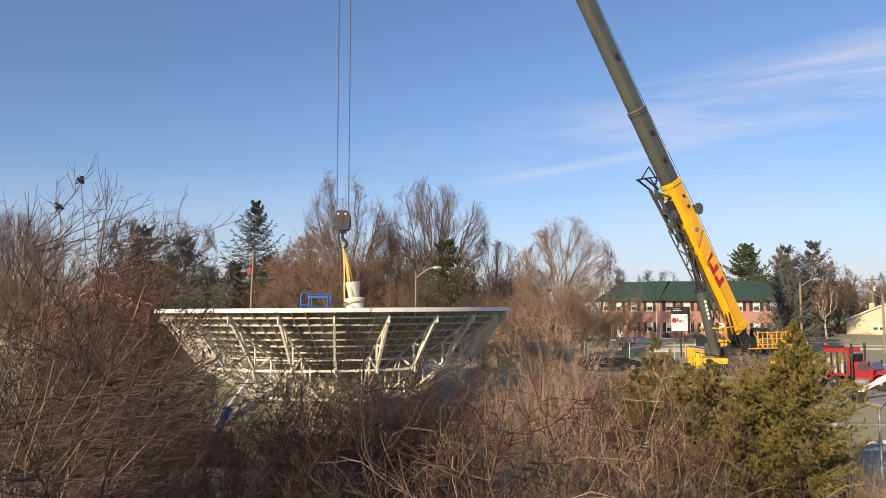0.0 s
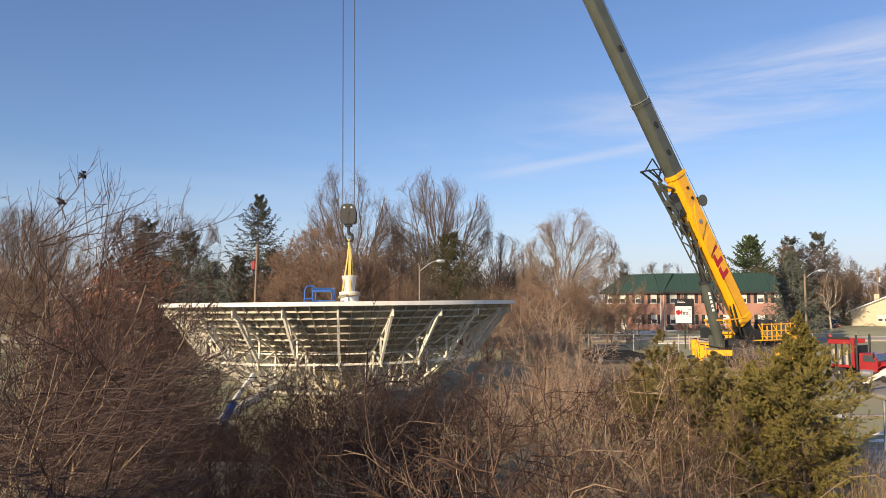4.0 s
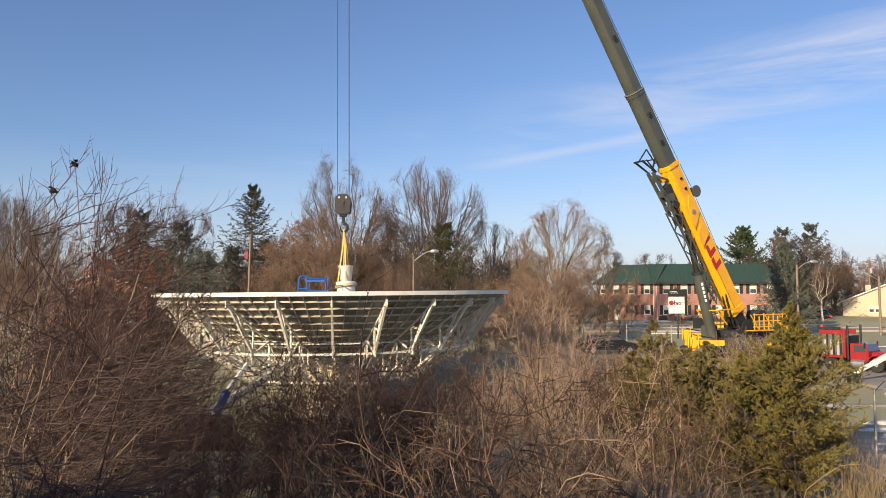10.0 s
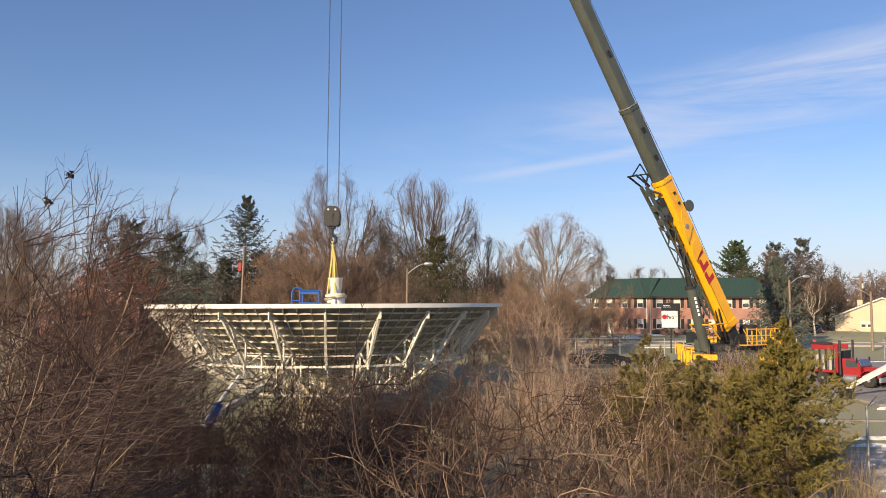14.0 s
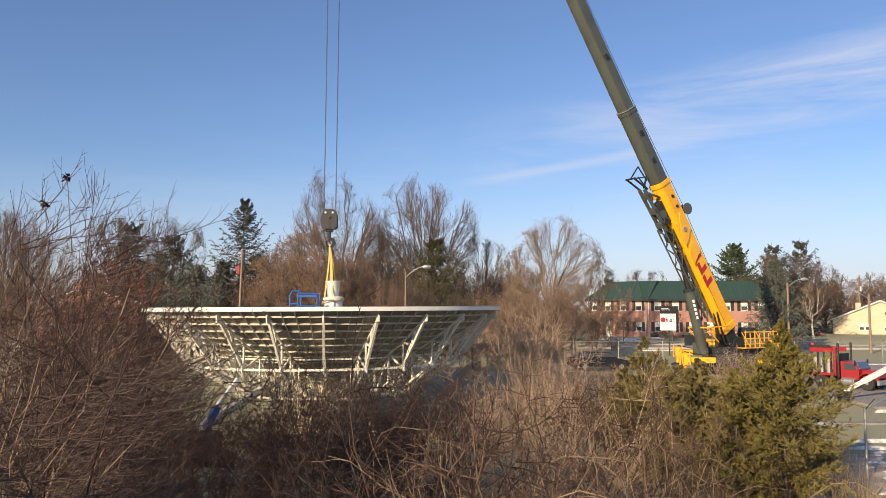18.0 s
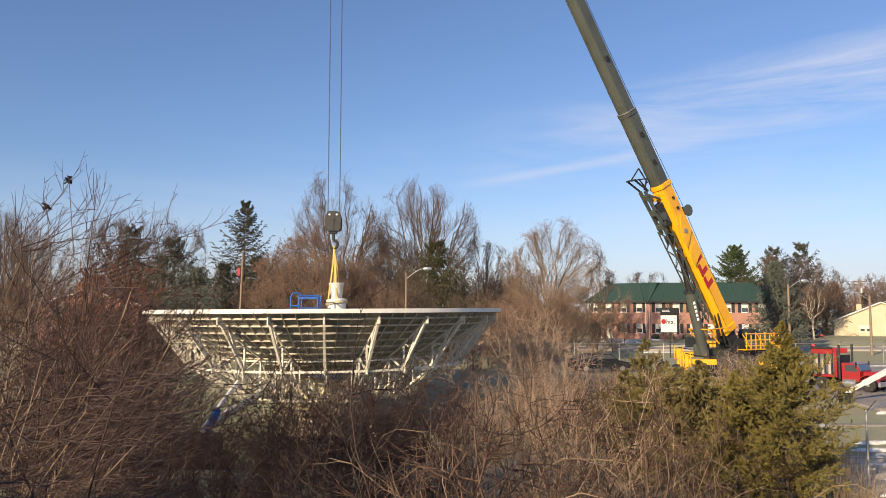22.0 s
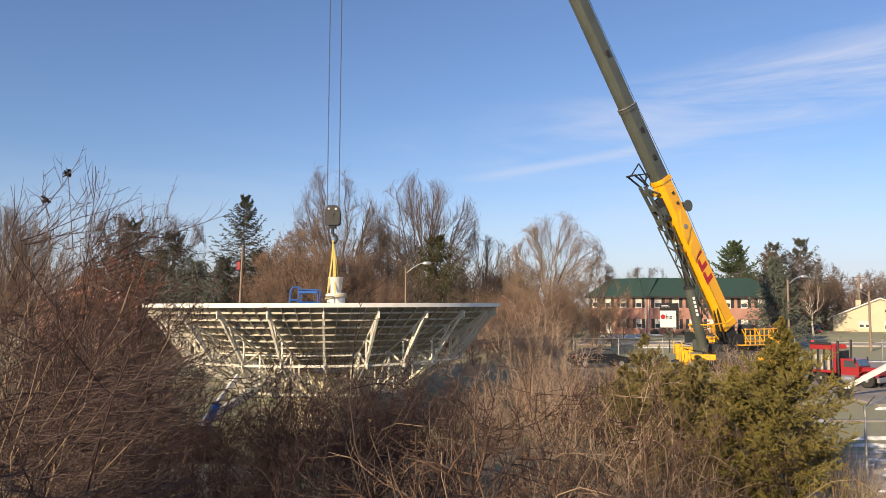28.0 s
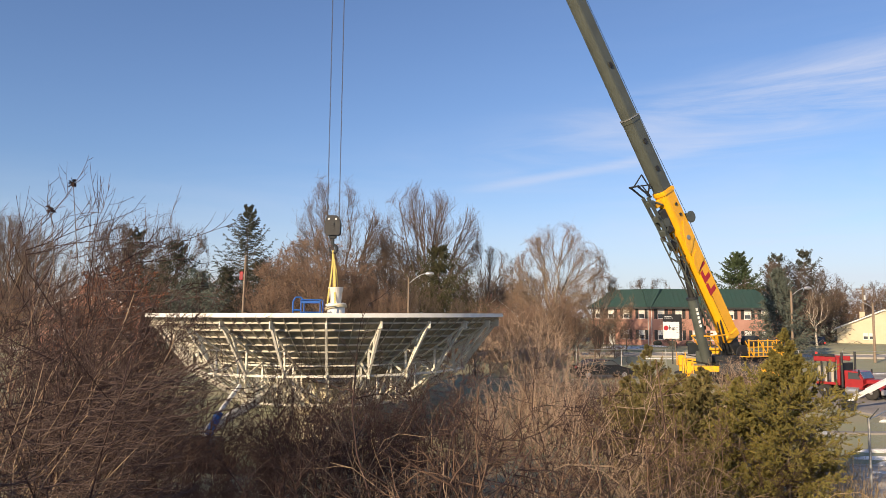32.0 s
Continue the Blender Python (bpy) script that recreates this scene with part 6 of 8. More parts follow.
def spruce_meshes(seed, h, width, needle, whorls=16, per=7, sparse=0.05, droop=0.16, size=0.20, taper=0.9, up=0.0, hang=0.25, tip=0.22, low=0.04, dense=13):
    """A conifer: straight trunk, tiers of separate boughs that sag and lift at the tip, flat side sprays, short needles."""
    rng = np.random.default_rng(seed)
    t = limbs(rng, np.zeros((1, 3)), np.array([[0, 0, 1.0]]), np.array([h]), np.array([h * 0.013]), 7, 0.2, 0.012, 0.06)
    S, W, L = [], [], []
    for i in range(whorls):
        f = (i + 0.4) / whorls
        z = h * (low + (0.985 - low) * f)
        reach = width * (1.03 - f) ** taper * rng.uniform(0.82, 1.12)
        for k in range(per):
            if rng.uniform() < sparse:
                continue
            a = 2 * np.pi * k / per + i * 2.4 + rng.normal(0, 0.25)
            S.append((0, 0, z + rng.uniform(-0.45, 0.45) * h / whorls))
            W.append((math.cos(a), math.sin(a), -0.12 + 0.62 * f + up + rng.normal(0, 0.08)))
            L.append(reach * rng.uniform(0.55, 1.12))
    S, W, L = np.array(S), np.array(W), np.array(L)
    n, k = len(S), 8
    d = unit(W)
    u = np.linspace(0, 1, k)
    pts = S[:, None] + d[:, None] * (L[:, None] * u)[..., None]
    pts[..., 2] += L[:, None] * (-droop * np.sin(np.pi * u * 0.8) + tip * u ** 3)[None]
    pts[:, 1:] += rng.normal(0, 0.012, (n, k - 1, 3)) * L[:, None, None]
    rad = np.maximum(0.010, L * 0.012)[:, None] * np.linspace(1, 0.3, k)[None]
    m = 13
    at = np.tile(np.linspace(0.16, 0.97, m), n) * (k - 1)
    idx = np.repeat(np.arange(n), m)
    j = np.minimum(at.astype(int), k - 2)
    fr = (at - j)[:, None]
    p = pts[idx, j] * (1 - fr) + pts[idx, j + 1] * fr
    dd = unit(pts[idx, j + 1] - pts[idx, j])
    side = unit(np.cross(dd, np.array([0, 0, 1.0]))) * np.where(np.arange(len(idx)) % 2, 1, -1)[:, None]
    way = dd * 0.75 + side * 0.8 + rng.normal(0, 0.16, dd.shape) + np.array([0, 0, -hang])
    ln = L[idx] * 0.34 * (1.15 - 0.8 * at / (k - 1)) * rng.uniform(0.7, 1.25, len(idx)) + 0.05
    b = limbs(rng, p, way, ln, np.full(len(idx), 0.006), 4, -hang * 0.35, 0.06, 0.4)
    n1 = needle_mesh("foliage", rng, b, dense, size, size * 0.15, needle, 1.6, 0.12)
    n2 = needle_mesh("bough_needles", rng, (pts, rad), 40, size, size * 0.10, needle, 1.4, 0.1, 0.3)
    return [("trunk", tube_mesh("trunk", [t, (pts, rad)], "bark", 5)), ("crown", n1), ("bough_needles", n2)]


def shrub_meshes(seed, stems, h, twig, lean=0.35, side=7, fine=6, twig_r=0.0045, arch=0.0, r0=0.016, wob=0.16, bend=50, sway=0.0):
    """A bare many-stemmed shrub: crooked stems, and a mass of twigs."""
    rng = np.random.default_rng(seed)
    s = np.zeros((stems, 3))
    s[:, :2] = rng.normal(0, 0.22 * h / 3, (stems, 2))
    w = np.stack([rng.normal(sway, lean, stems), rng.normal(0, lean, stems), np.ones(stems)], 1)
    t = limbs(rng, s, w, rng.uniform(0.68, 1.0, stems) * h, rng.uniform(0.6, 1.3, stems) * r0, 8, 0.03 - arch, wob, 0.3)
    t = in_dome(rng, t, (0.40 * h, 0.40 * h, 0.64 * h))
    b = sprout(rng, t, side, 0.12, 1.0, bend, 18, 0.42, 0.45, 5, 0.05 - arch, wob, 0.62, twig_r * 1.5, 0.5)
    dome = (0.40 * h, 0.60 * h, 0.60 * h)
    b = in_dome(rng, b, dome)
    c = in_dome(rng, sprout(rng, b, fine, 0.12, 1.0, bend, 18, 0.36, 0.5, 3, 0.03, 0.22, 0.65, twig_r, 0.4), dome)
    top = max(np.quantile(c[0][:, -1, 2], 0.985), t[0][:, -1, 2].max() * 0.97)
    for pts in (t[0], b[0], c[0]):
        pts *= h / top
    out = [("stem", tube_mesh("stem", [(t[0][i:i + 1], t[1][i:i + 1])], twig, 5)) for i in range(stems)]
    return out + [("twig_mass", tube_mesh("twig_mass", [b, c], twig, 3))]


def spray_shrub(seed, stems, h, twig, bark, sway=0.42, side=14, fine=6, twig_r=0.0046, r0=0.013, pull=0.35, reach=0.27):
    """A tall bare shrub whose stems lean, with long slender side shoots that sweep to one side and rise, and fine twigs on them."""
    rng = np.random.default_rng(seed)
    s = np.zeros((stems, 3))
    s[:, :2] = rng.normal(0, 0.35, (stems, 2))
    w = np.stack([rng.normal(sway, 0.15, stems), rng.normal(0, 0.15, stems), np.ones(stems)], 1)
    t = limbs(rng, s, w, rng.uniform(0.60, 1.0, stems) * h, rng.uniform(0.5, 1.3, stems) * r0, 10, 0.02, 0.13, 0.22)
    t = in_dome(rng, t, (0.42 * h, 0.46 * h, 0.56 * h))
    b = sprout(rng, t, side, 0.08, 1.0, 55, 18, reach, 0.45, 7, 0.02, 0.10, 0.55, twig_r * 1.5, 0.35, (pull, -0.1, 0.05))
    c = sprout(rng, b, fine, 0.08, 1.0, 42, 13, 0.40, 0.45, 5, 0.04, 0.11, 0.62, twig_r, 0.35, (pull * 0.3, 0, 0.15))
    d = sprout(rng, c, 1, 0.2, 0.9, 40, 12, 0.45, 0.4, 3, 0.05, 0.08, 0.8, twig_r * 0.7, 0.3)
    top = max(np.quantile(c[0][:, -1, 2], 0.99), t[0][:, -1, 2].max())
    for g in (t, b, c, d):
        g[0][:] *= h / top
    out = [("stem", tube_mesh("stem", [(t[0][i:i + 1], t[1][i:i + 1])], bark, 5)) for i in range(stems)]
    return out + [("twig_mass", tube_mesh("twig_mass", [b, c, d], twig, 4))]


def arching_shrub(seed, stems, h, twig, bark):
    """A bare shrub with a few leaning stems and long shoots that arch out to one side, each with short straight twigs."""
    rng = np.random.default_rng(seed)
    s = np.zeros((stems, 3))
    s[:, :2] = rng.normal(0, 0.28, (stems, 2))
    tip = s + np.stack([rng.uniform(0.5, 1.9, stems), rng.normal(0, 0.4, stems), rng.uniform(0.62, 1.0, stems) * h], 1)
    r = rng.uniform(0.010, 0.020, stems)
    t = sweep(rng, s, np.tile([0.15, 0, 1.0], (stems, 1)), tip, r, r * 0.25, 12, 0.012, 0.45)
    n = 15
    idx = np.repeat(np.arange(stems), n)
    f = rng.uniform(0.25, 1.0, len(idx)) * 11
    j = np.minimum(f.astype(int), 10)
    p = t[0][idx, j] + (t[0][idx, j + 1] - t[0][idx, j]) * (f - j)[:, None]
    way = np.where(rng.uniform(size=len(idx)) < 0.8, 1.0, -0.7)
    tgt = p + np.stack([way * rng.uniform(0.5, 1.5, len(idx)), rng.normal(-0.05, 0.35, len(idx)), rng.uniform(0.0, 0.75, len(idx))], 1)
    rr = rng.uniform(0.0050, 0.0085, len(idx))
    b = sweep(rng, p, np.stack([way, np.zeros(len(idx)), rng.normal(0.05, 0.25, len(idx))], 1), tgt, rr, rr * 0.45, 8, 0.006, 0.5)
    c = sprout(rng, b, 6, 0.10, 0.97, 38, 10, 0.30, 0.5, 4, 0.03, 0.06, 0.62, 0.0038, 0.35)
    d = sprout(rng, c, 1, 0.2, 0.8, 38, 10, 0.40, 0.4, 3, 0.03, 0.06, 0.8, 0.0030, 0.35)
    out = [("stem", tube_mesh("stem", [(t[0][k:k + 1], t[1][k:k + 1])], bark, 6)) for k in range(stems)]
    return out + [("twig_mass", tube_mesh("twig_mass", [b, c, d], twig, 4))]


def bearing_top(x, y):
    """How high the thicket stands, by bearing from the building: tall by the wall at the left, low before the dish, rising again by the lawn."""
    u = 784 + 1305 * x / max(y, 0.1)
    us = (-120, 0, 110, 190, 240, 290, 345, 390, 435, 560, 700, 840, 930, 1060, 1180, 1300, 1440, 1500, 1535)
    vs = (-0.185, -0.165, -0.135, -0.07, 0.0, 0.08, 0.135, 0.158, 0.125, 0.095, 0.11, 0.10, 0.06, 0.065, 0.085, 0.115, 0.14, 0.19, 0.25)
    return 4.7 - float(np.interp(u, us, vs)) * y


def thicket():
    tall = [spray_shrub(61 + i, 7, 5.6, m, bk, sw) for i, (m, bk, sw) in enumerate((("twig_shrub", "twig_shrub", 0.06), ("twig_shrub", "twig_shrub", 0.12), ("twig_tan", "twig_brown", 0.0)))]
    kinds = [shrub_meshes(41 + i, 10, 3.0, m, 0.50, 9, 7, 0.0056, 0.03, 0.018, 0.22, 52) for i, m in enumerate(("twig_shrub", "twig_rust", "twig_shrub", "twig_grey"))]
    fair = shrub_meshes(47, 9, 3.0, "twig_fair", 0.40, 8, 7, 0.0050, 0.01, 0.018, 0.22, 46)
    rng = random.Random(7)
    labels = ("bare brown shrub in the thicket", "bare rust-brown shrub in the thicket", "bare brown shrub in the thicket", "bare grey-brown shrub in the thicket")
    for row, (d, gap) in enumerate(((9.0, 1.5), (11.2, 1.6), (13.6, 1.8), (16.2, 2.0), (19.2, 2.2), (22.5, 2.4), (26.0, 2.7), (29.0, 3.0))):
        x = -0.66 * d - 1.5
        while x < 0.60 * d:
            px, py = x + rng.uniform(-0.5, 0.5), d + rng.uniform(-0.8, 0.8)
            x += gap * rng.uniform(0.8, 1.2)
            if px / py < -0.38 and py < 17:
                continue
            if px > 9.3 + (py - 19) * 0.62:
                continue
            z = ground_z(px, py)
            h = min(bearing_top(px, py), bearing_top(px + 0.6, py), bearing_top(px - 0.6, py)) - z
            if py > 12.5:
                h = min(h, 3.9 - z * 0.5)
            h *= rng.uniform(0.80, 1.06)
            if py < 10.4:
                h = min(h, 5.5)
            if h < 0.9:
                continue
            u = px / py
            k = rng.choice((0, 0, 2, 3)) if u < 0.02 else rng.choice((1, 4, 1, 4, 2))
            if k == 4 and py < 12.5 and u < 0.15:
                k = 1
            if h > 4.2:
                plant("shrub", tall[k % 3], px, py, z, rng.uniform(-0.7, 0.7), h / 5.6, labels[k % 3], "shrub", "shrubs of the thicket")
                continue
            size = h / 2.9
            plant("shrub", (kinds + [fair])[k], px, py, z, rng.uniform(0, 6.28), size, (labels + ("pale tan bare shrub in the thicket",))[k], "shrub", "shrubs of the thicket")
    # beyond and beside the dish
    for x, y, h in ((4.5, 33, 3.6), (7.8, 40, 4.6), (9.5, 36, 3.7), (8.5, 47, 4.9), (12.5, 47, 3.6), (6.5, 51, 5.6), (10.5, 52, 4.6), (14.0, 36, 3.0), (14.5, 42, 2.8), (13.0, 32, 2.9), (-18, 36, 1.6), (-19, 40, 2.4), (-17.5, 45, 3.2), (-21, 46, 3.6), (-22, 50, 4.4), (-18, 50, 4.4), (4.2, 30, 3.0), (3.4, 35, 3.2), (8.4, 32, 3.2), (10.5, 31, 3.0), (1.8, 52, 5.0), (4.6, 55, 5.2), (-0.5, 56, 4.8), (7.2, 57, 5.0), (2.8, 58, 5.2), (4.6, 42, 4.8), (6.4, 45, 5.2), (7.6, 34.5, 3.8), (9.4, 39.5, 4.2), (11.4, 38.5, 3.6), (15.2, 40, 2.1), (16.8, 42, 1.8), (18.2, 43.5, 1.7), (19.8, 44, 1.9), (21.2, 45, 2.1), (22.4, 47, 2.3), (17.6, 39, 1.8), (19.2, 40.5, 1.9), (13.0, 44.5, 2.3), (15.8, 46, 1.6), (14.2, 38.0, 2.7), (15.0, 38.6, 2.8), (15.8, 38.0, 2.75), (16.5, 38.8, 2.7), (14.6, 36.5, 2.6), (15.5, 36.8, 2.7), (16.2, 40.0, 2.7), (9.0, 43.5, 2.4), (10.4, 50.0, 2.0), (11.4, 51.0, 1.9), (12.6, 50.4, 1.9), (10.2, 44.5, 2.3), (11.2, 45.5, 2.4), (8.0, 44.0, 2.6), (-14.2, 33, 2.6), (-13.0, 32, 2.0), (-15.5, 34, 3.2), (-16.5, 36, 3.5), (-11.9, 31.5, 1.2), (-17.6, 38, 3.9), (3.0, 31, 2.5), (2.2, 33, 2.4), (5.4, 36, 3.4), (6.2, 39, 3.7), (5.6, 32, 2.9), (6.8, 35.5, 3.5), (7.0, 30, 2.8), (3.8, 37, 3.0), (8.8, 35, 3.5), (10.0, 33.5, 3.3), (5.2, 44, 4.4), (7.4, 48, 5.0), (9.6, 46, 4.2)):
        z = ground_z(x, y)
        if x / y > 0.165 and not (14 < x < 16.6 and y < 40.5):
            h = min(h, 4.7 - 0.075 * y)
        k = rng.choice((1, 4, 4))
        plant("shrub", (kinds + [fair])[k], x, y, z, rng.uniform(0, 6.28), (h - z) / 3.0, (labels + ("pale bare shrub beyond the dish",))[k], "shrub", "shrubs of the thicket")
    # the dense dark middle of the thicket
    fill = random.Random(23)
    for d in (15.0, 17.5, 20.0, 22.5, 25.0, 27.5):
        u = -0.50
        while u < 0.02:
            px, py = u * d + fill.uniform(-0.4, 0.4), d + fill.uniform(-1.0, 1.0)
            u += fill.uniform(0.8, 1.2) * 1.5 / d
            z = ground_z(px, py)
            h = min(bearing_top(px, py) - z, 4.3 - z, 4.6 - 0.155 * py - z if -0.335 < px / py < -0.285 else 9.0) * fill.uniform(0.72, 0.98)
            plant("shrub", kinds[fill.choice((0, 2, 0, 3))], px, py, z, fill.uniform(0, 6.28), h / 2.9, "bare brown shrub in the thicket", "shrub", "shrubs of the thicket")
    # the tall, fine-twigged stand by the wall
    for i, (x, y, h) in enumerate(((-6.1, 10.2, 6.3), (-5.2, 10.8, 5.9), (-7.2, 12.0, 6.7), (-6.0, 12.4, 6.1), (-4.9, 12.2, 5.3), (-8.2, 14.0, 7.0), (-6.8, 14.4, 6.1), (-5.6, 15.0, 5.0), (-9.4, 16.2, 7.2), (-8.0, 17.0, 6.1), (-4.4, 14.0, 4.4), (-6.6, 16.4, 5.0))):
        plant("shrub", tall[i % 3], x, y, 0, -0.5 + (i * 0.73) % 1.3, h / 5.6, labels[0] if i % 3 < 2 else "bare tan-twigged shrub in the thicket", "shrub", "shrubs of the thicket")
    # the nearest shrubs by the wall, their shoots arching out into the light
    arched = [arching_shrub(71 + i, 6, 4.9, "twig_tan", "cane") for i in range(3)]
    for i, (x, y, h) in enumerate(((-4.5, 6.8, 4.3), (-5.3, 8.2, 5.0), (-4.9, 8.8, 4.2), (-6.2, 9.6, 5.4), (-5.4, 10.6, 4.6))):
        plant("shrub", arched[i % 3], x, y, 0, -0.25 + (i * 0.37) % 0.5, h / 4.9, "pale tan shrub with long arching shoots", "shrub", "shrubs of the thicket")
    # darker, fine-twigged shrubs that stand up before the dish
    for i, (x, y, h) in enumerate(((-3.9, 14.0, 3.5), (-3.1, 14.8, 4.1), (-2.6, 13.6, 3.9), (-3.5, 16.2, 4.15), (-1.6, 15.5, 4.1), (-0.6, 16.5, 4.05), (0.5, 15.0, 3.75), (-2.2, 17.0, 4.15), (0.2, 17.5, 3.9), (-1.1, 14.2, 3.8), (-4.4, 13.0, 2.2), (-4.0, 12.2, 2.3), (-4.9, 13.6, 2.2), (-3.6, 12.6, 2.3), (-5.3, 14.6, 2.1), (-4.3, 14.8, 2.1))):
        plant("shrub", tall[1], x, y, 0, i * 2.1, h / 5.6, "dark bare fine-twigged shrub", "shrub", "shrubs of the thicket")


thicket()


def tall_twigs():
    """The taller saplings by the wall with withered leaf clumps."""
    ms = spray_shrub(91, 6, 3.4, "twig_shrub", "twig_shrub", 0.05, 9, 3, 0.0024, 0.008, 0.0, 0.30)
    for x, y, z, s in ((-3.85, 7.0, 0, 1.72), (-5.05, 8.3, 0, 1.80), (-4.6, 7.6, 0, 1.74), (-4.3, 9.0, 0, 1.52)):
        plant("sapling", ms, x, y, z, x * 7.3, s, "tall bare reddish sapling", "sapling", "saplings by the wall", 1.0)
    rng = np.random.default_rng(5)
    for x, y, z in ((-3.57, 7.0, 5.95), (-3.77, 7.0, 5.69)):
        root = thing("leaf_clump", pose(x, y, z), "withered clump of brown leaves on a twig", "dead leaves", "withered leaf clumps")
        tw = limbs(rng, rng.normal(0, 0.01, (10, 3)), rng.normal(0, 1, (10, 3)), np.full(10, 0.022), np.full(10, 0.002), 3)
        part("leaves", needle_mesh("leaves", rng, tw, 4, 0.036, 0.011, "twig_shrub", 0.5, 0.4), None, root)
        part("stalk", Geo().tube((0, 0, 0), (0.06, 0.04, -0.75), 0.003, 0.005, 5), "bark", root)


tall_twigs()


def canes():
    """Pale arching canes among the near shrubs."""
    for i in range(3):
        rng = np.random.default_rng(120 + i)
        n = 10
        s = np.zeros((n, 3))
        s[:, :2] = rng.normal(0, 0.4, (n, 2))
        w = np.stack([rng.normal(0.35, 0.5, n), rng.normal(0, 0.4, n), np.ones(n) * 1.2], 1)
        t = limbs(rng, s, w, rng.uniform(1.8, 3.9, n), rng.uniform(0.006, 0.015, n), 14, -0.05, 0.36, 0.35)
        b = sprout(rng, t, 5, 0.3, 1.0, 38, 12, 0.38, 0.4, 5, 0.03, 0.22, 0.6, 0.0042, 0.4)
        kinds_c.append([("cane", tube_mesh("cane", [(t[0][k:k + 1], t[1][k:k + 1]), (b[0][5 * k:5 * k + 5], b[1][5 * k:5 * k + 5])], "cane", 5)) for k in range(n)])
    rng = random.Random(12)
    for k in range(44):
        d = rng.uniform(8.0, 17)
        u = rng.triangular(-0.16, 0.43, 0.25)
        x = u * d
        if x > 10.0 + (d - 19) * 0.62:
            continue
        plant("cane_clump", kinds_c[k % 3], x, d, ground_z(x, d), rng.uniform(0, 6.28), rng.uniform(0.75, 1.15), "pale arching dry canes in the thicket", "canes", "arching canes")
    for i, (x, y, s) in enumerate(((-5.0, 8.6, 1.2), (-5.6, 9.4, 1.3), (-4.5, 8.2, 1.05), (-6.3, 10.4, 1.35), (-5.4, 10.6, 1.15), (-4.8, 9.8, 1.0), (-6.9, 11.2, 1.35))):
        plant("cane_clump", kinds_c[i % 3], x, y, 0, -0.6 + i * 0.9 % 1.7, s, "tan crooked stems in the tall shrubs", "canes", "arching canes")


kinds_c = []
canes()


def grasses():
    rng = np.random.default_rng(33)
    for i, (x, y, n, h) in enumerate(((9.3, 17.0, 90, 1.5), (9.9, 18.2, 80, 1.3), (10.4, 19.8, 70, 1.2), (8.4, 15.5, 70, 1.3), (9.0, 14.0, 70, 1.2), (11.4, 21.6, 60, 1.0), (7.6, 13.4, 60, 1.1), (12.6, 24.4, 60, 0.9))):
        s = np.zeros((n, 3))
        s[:, :2] = rng.normal(0, 0.45, (n, 2))
        w = np.stack([rng.normal(0, 0.22, n), rng.normal(0, 0.22, n), np.ones(n)], 1)
        t = limbs(rng, s, w, rng.uniform(0.5, 1.1, n) * h, rng.uniform(0.005, 0.010, n), 5, -0.06, 0.06, 0.2)
        ob = new("dry_grass", tube_mesh("dry_grass", [t], "straw", 3))
        ob.location = (x, y, ground_z(x, y))
        tagged(ob, "tuft of tall straw-coloured dry grass", "dry grass", "dry grass tufts")


grasses()


def cedar_meshes(seed, h, width, needle, n=170, spire=0.72, form=(0.75, 1.0, 0.95, 0.68, 0.34, 0.2, 0.07)):
    """A feathery juniper: a slim spire over a broad skirt of upswept plumes."""
    rng = np.random.default_rng(seed)
    t = limbs(rng, np.zeros((1, 3)), np.array([[0, 0, 1.0]]), np.array([h]), np.array([0.055 * h / 4]), 7, 0.2, 0.02, 0.1)
    f = rng.uniform(0.02, 0.99, n) if spire > 0.8 else np.clip(rng.beta(1.6, 1.5, n), 0.05, 0.99)
    a = rng.uniform(0, 2 * np.pi, n)
    lump = 0.85 + 0.25 * np.sin(3 * a + 9 * f + seed) + rng.normal(0, 0.26, n)
    prof = np.interp(f, [0, 0.12, 0.35, 0.55, spire, 0.85, 1.0], form)
    reach = width * prof * np.clip(lump, 0.35, 1.15)
    S = np.stack([np.zeros(n), np.zeros(n), f * h * 0.97], 1)
    W = np.stack([np.cos(a), np.sin(a), 0.02 + 0.5 * f + rng.normal(0, 0.16, n)], 1)
    b = limbs(rng, S, W, reach, np.maximum(0.005, reach * 0.009), 6, 0.06, 0.08, 0.25)
    c = sprout(rng, b, 20, 0.25, 1.0, 44, 14, 0.17, 0.4, 4, 0.06, 0.10, 0.5, 0.003, 0.30)
    fol = needle_mesh("foliage", rng, c, 32, 0.062, 0.0065, needle, 1.7, -0.1)
    fo2 = needle_mesh("inner_foliage", rng, b, 26, 0.060, 0.0075, needle, 1.4, -0.1, 0.35)
    return [("trunk", tube_mesh("trunk", [t, b, c], "bark", 3)), ("crown", fol), ("inner_foliage", fo2)]


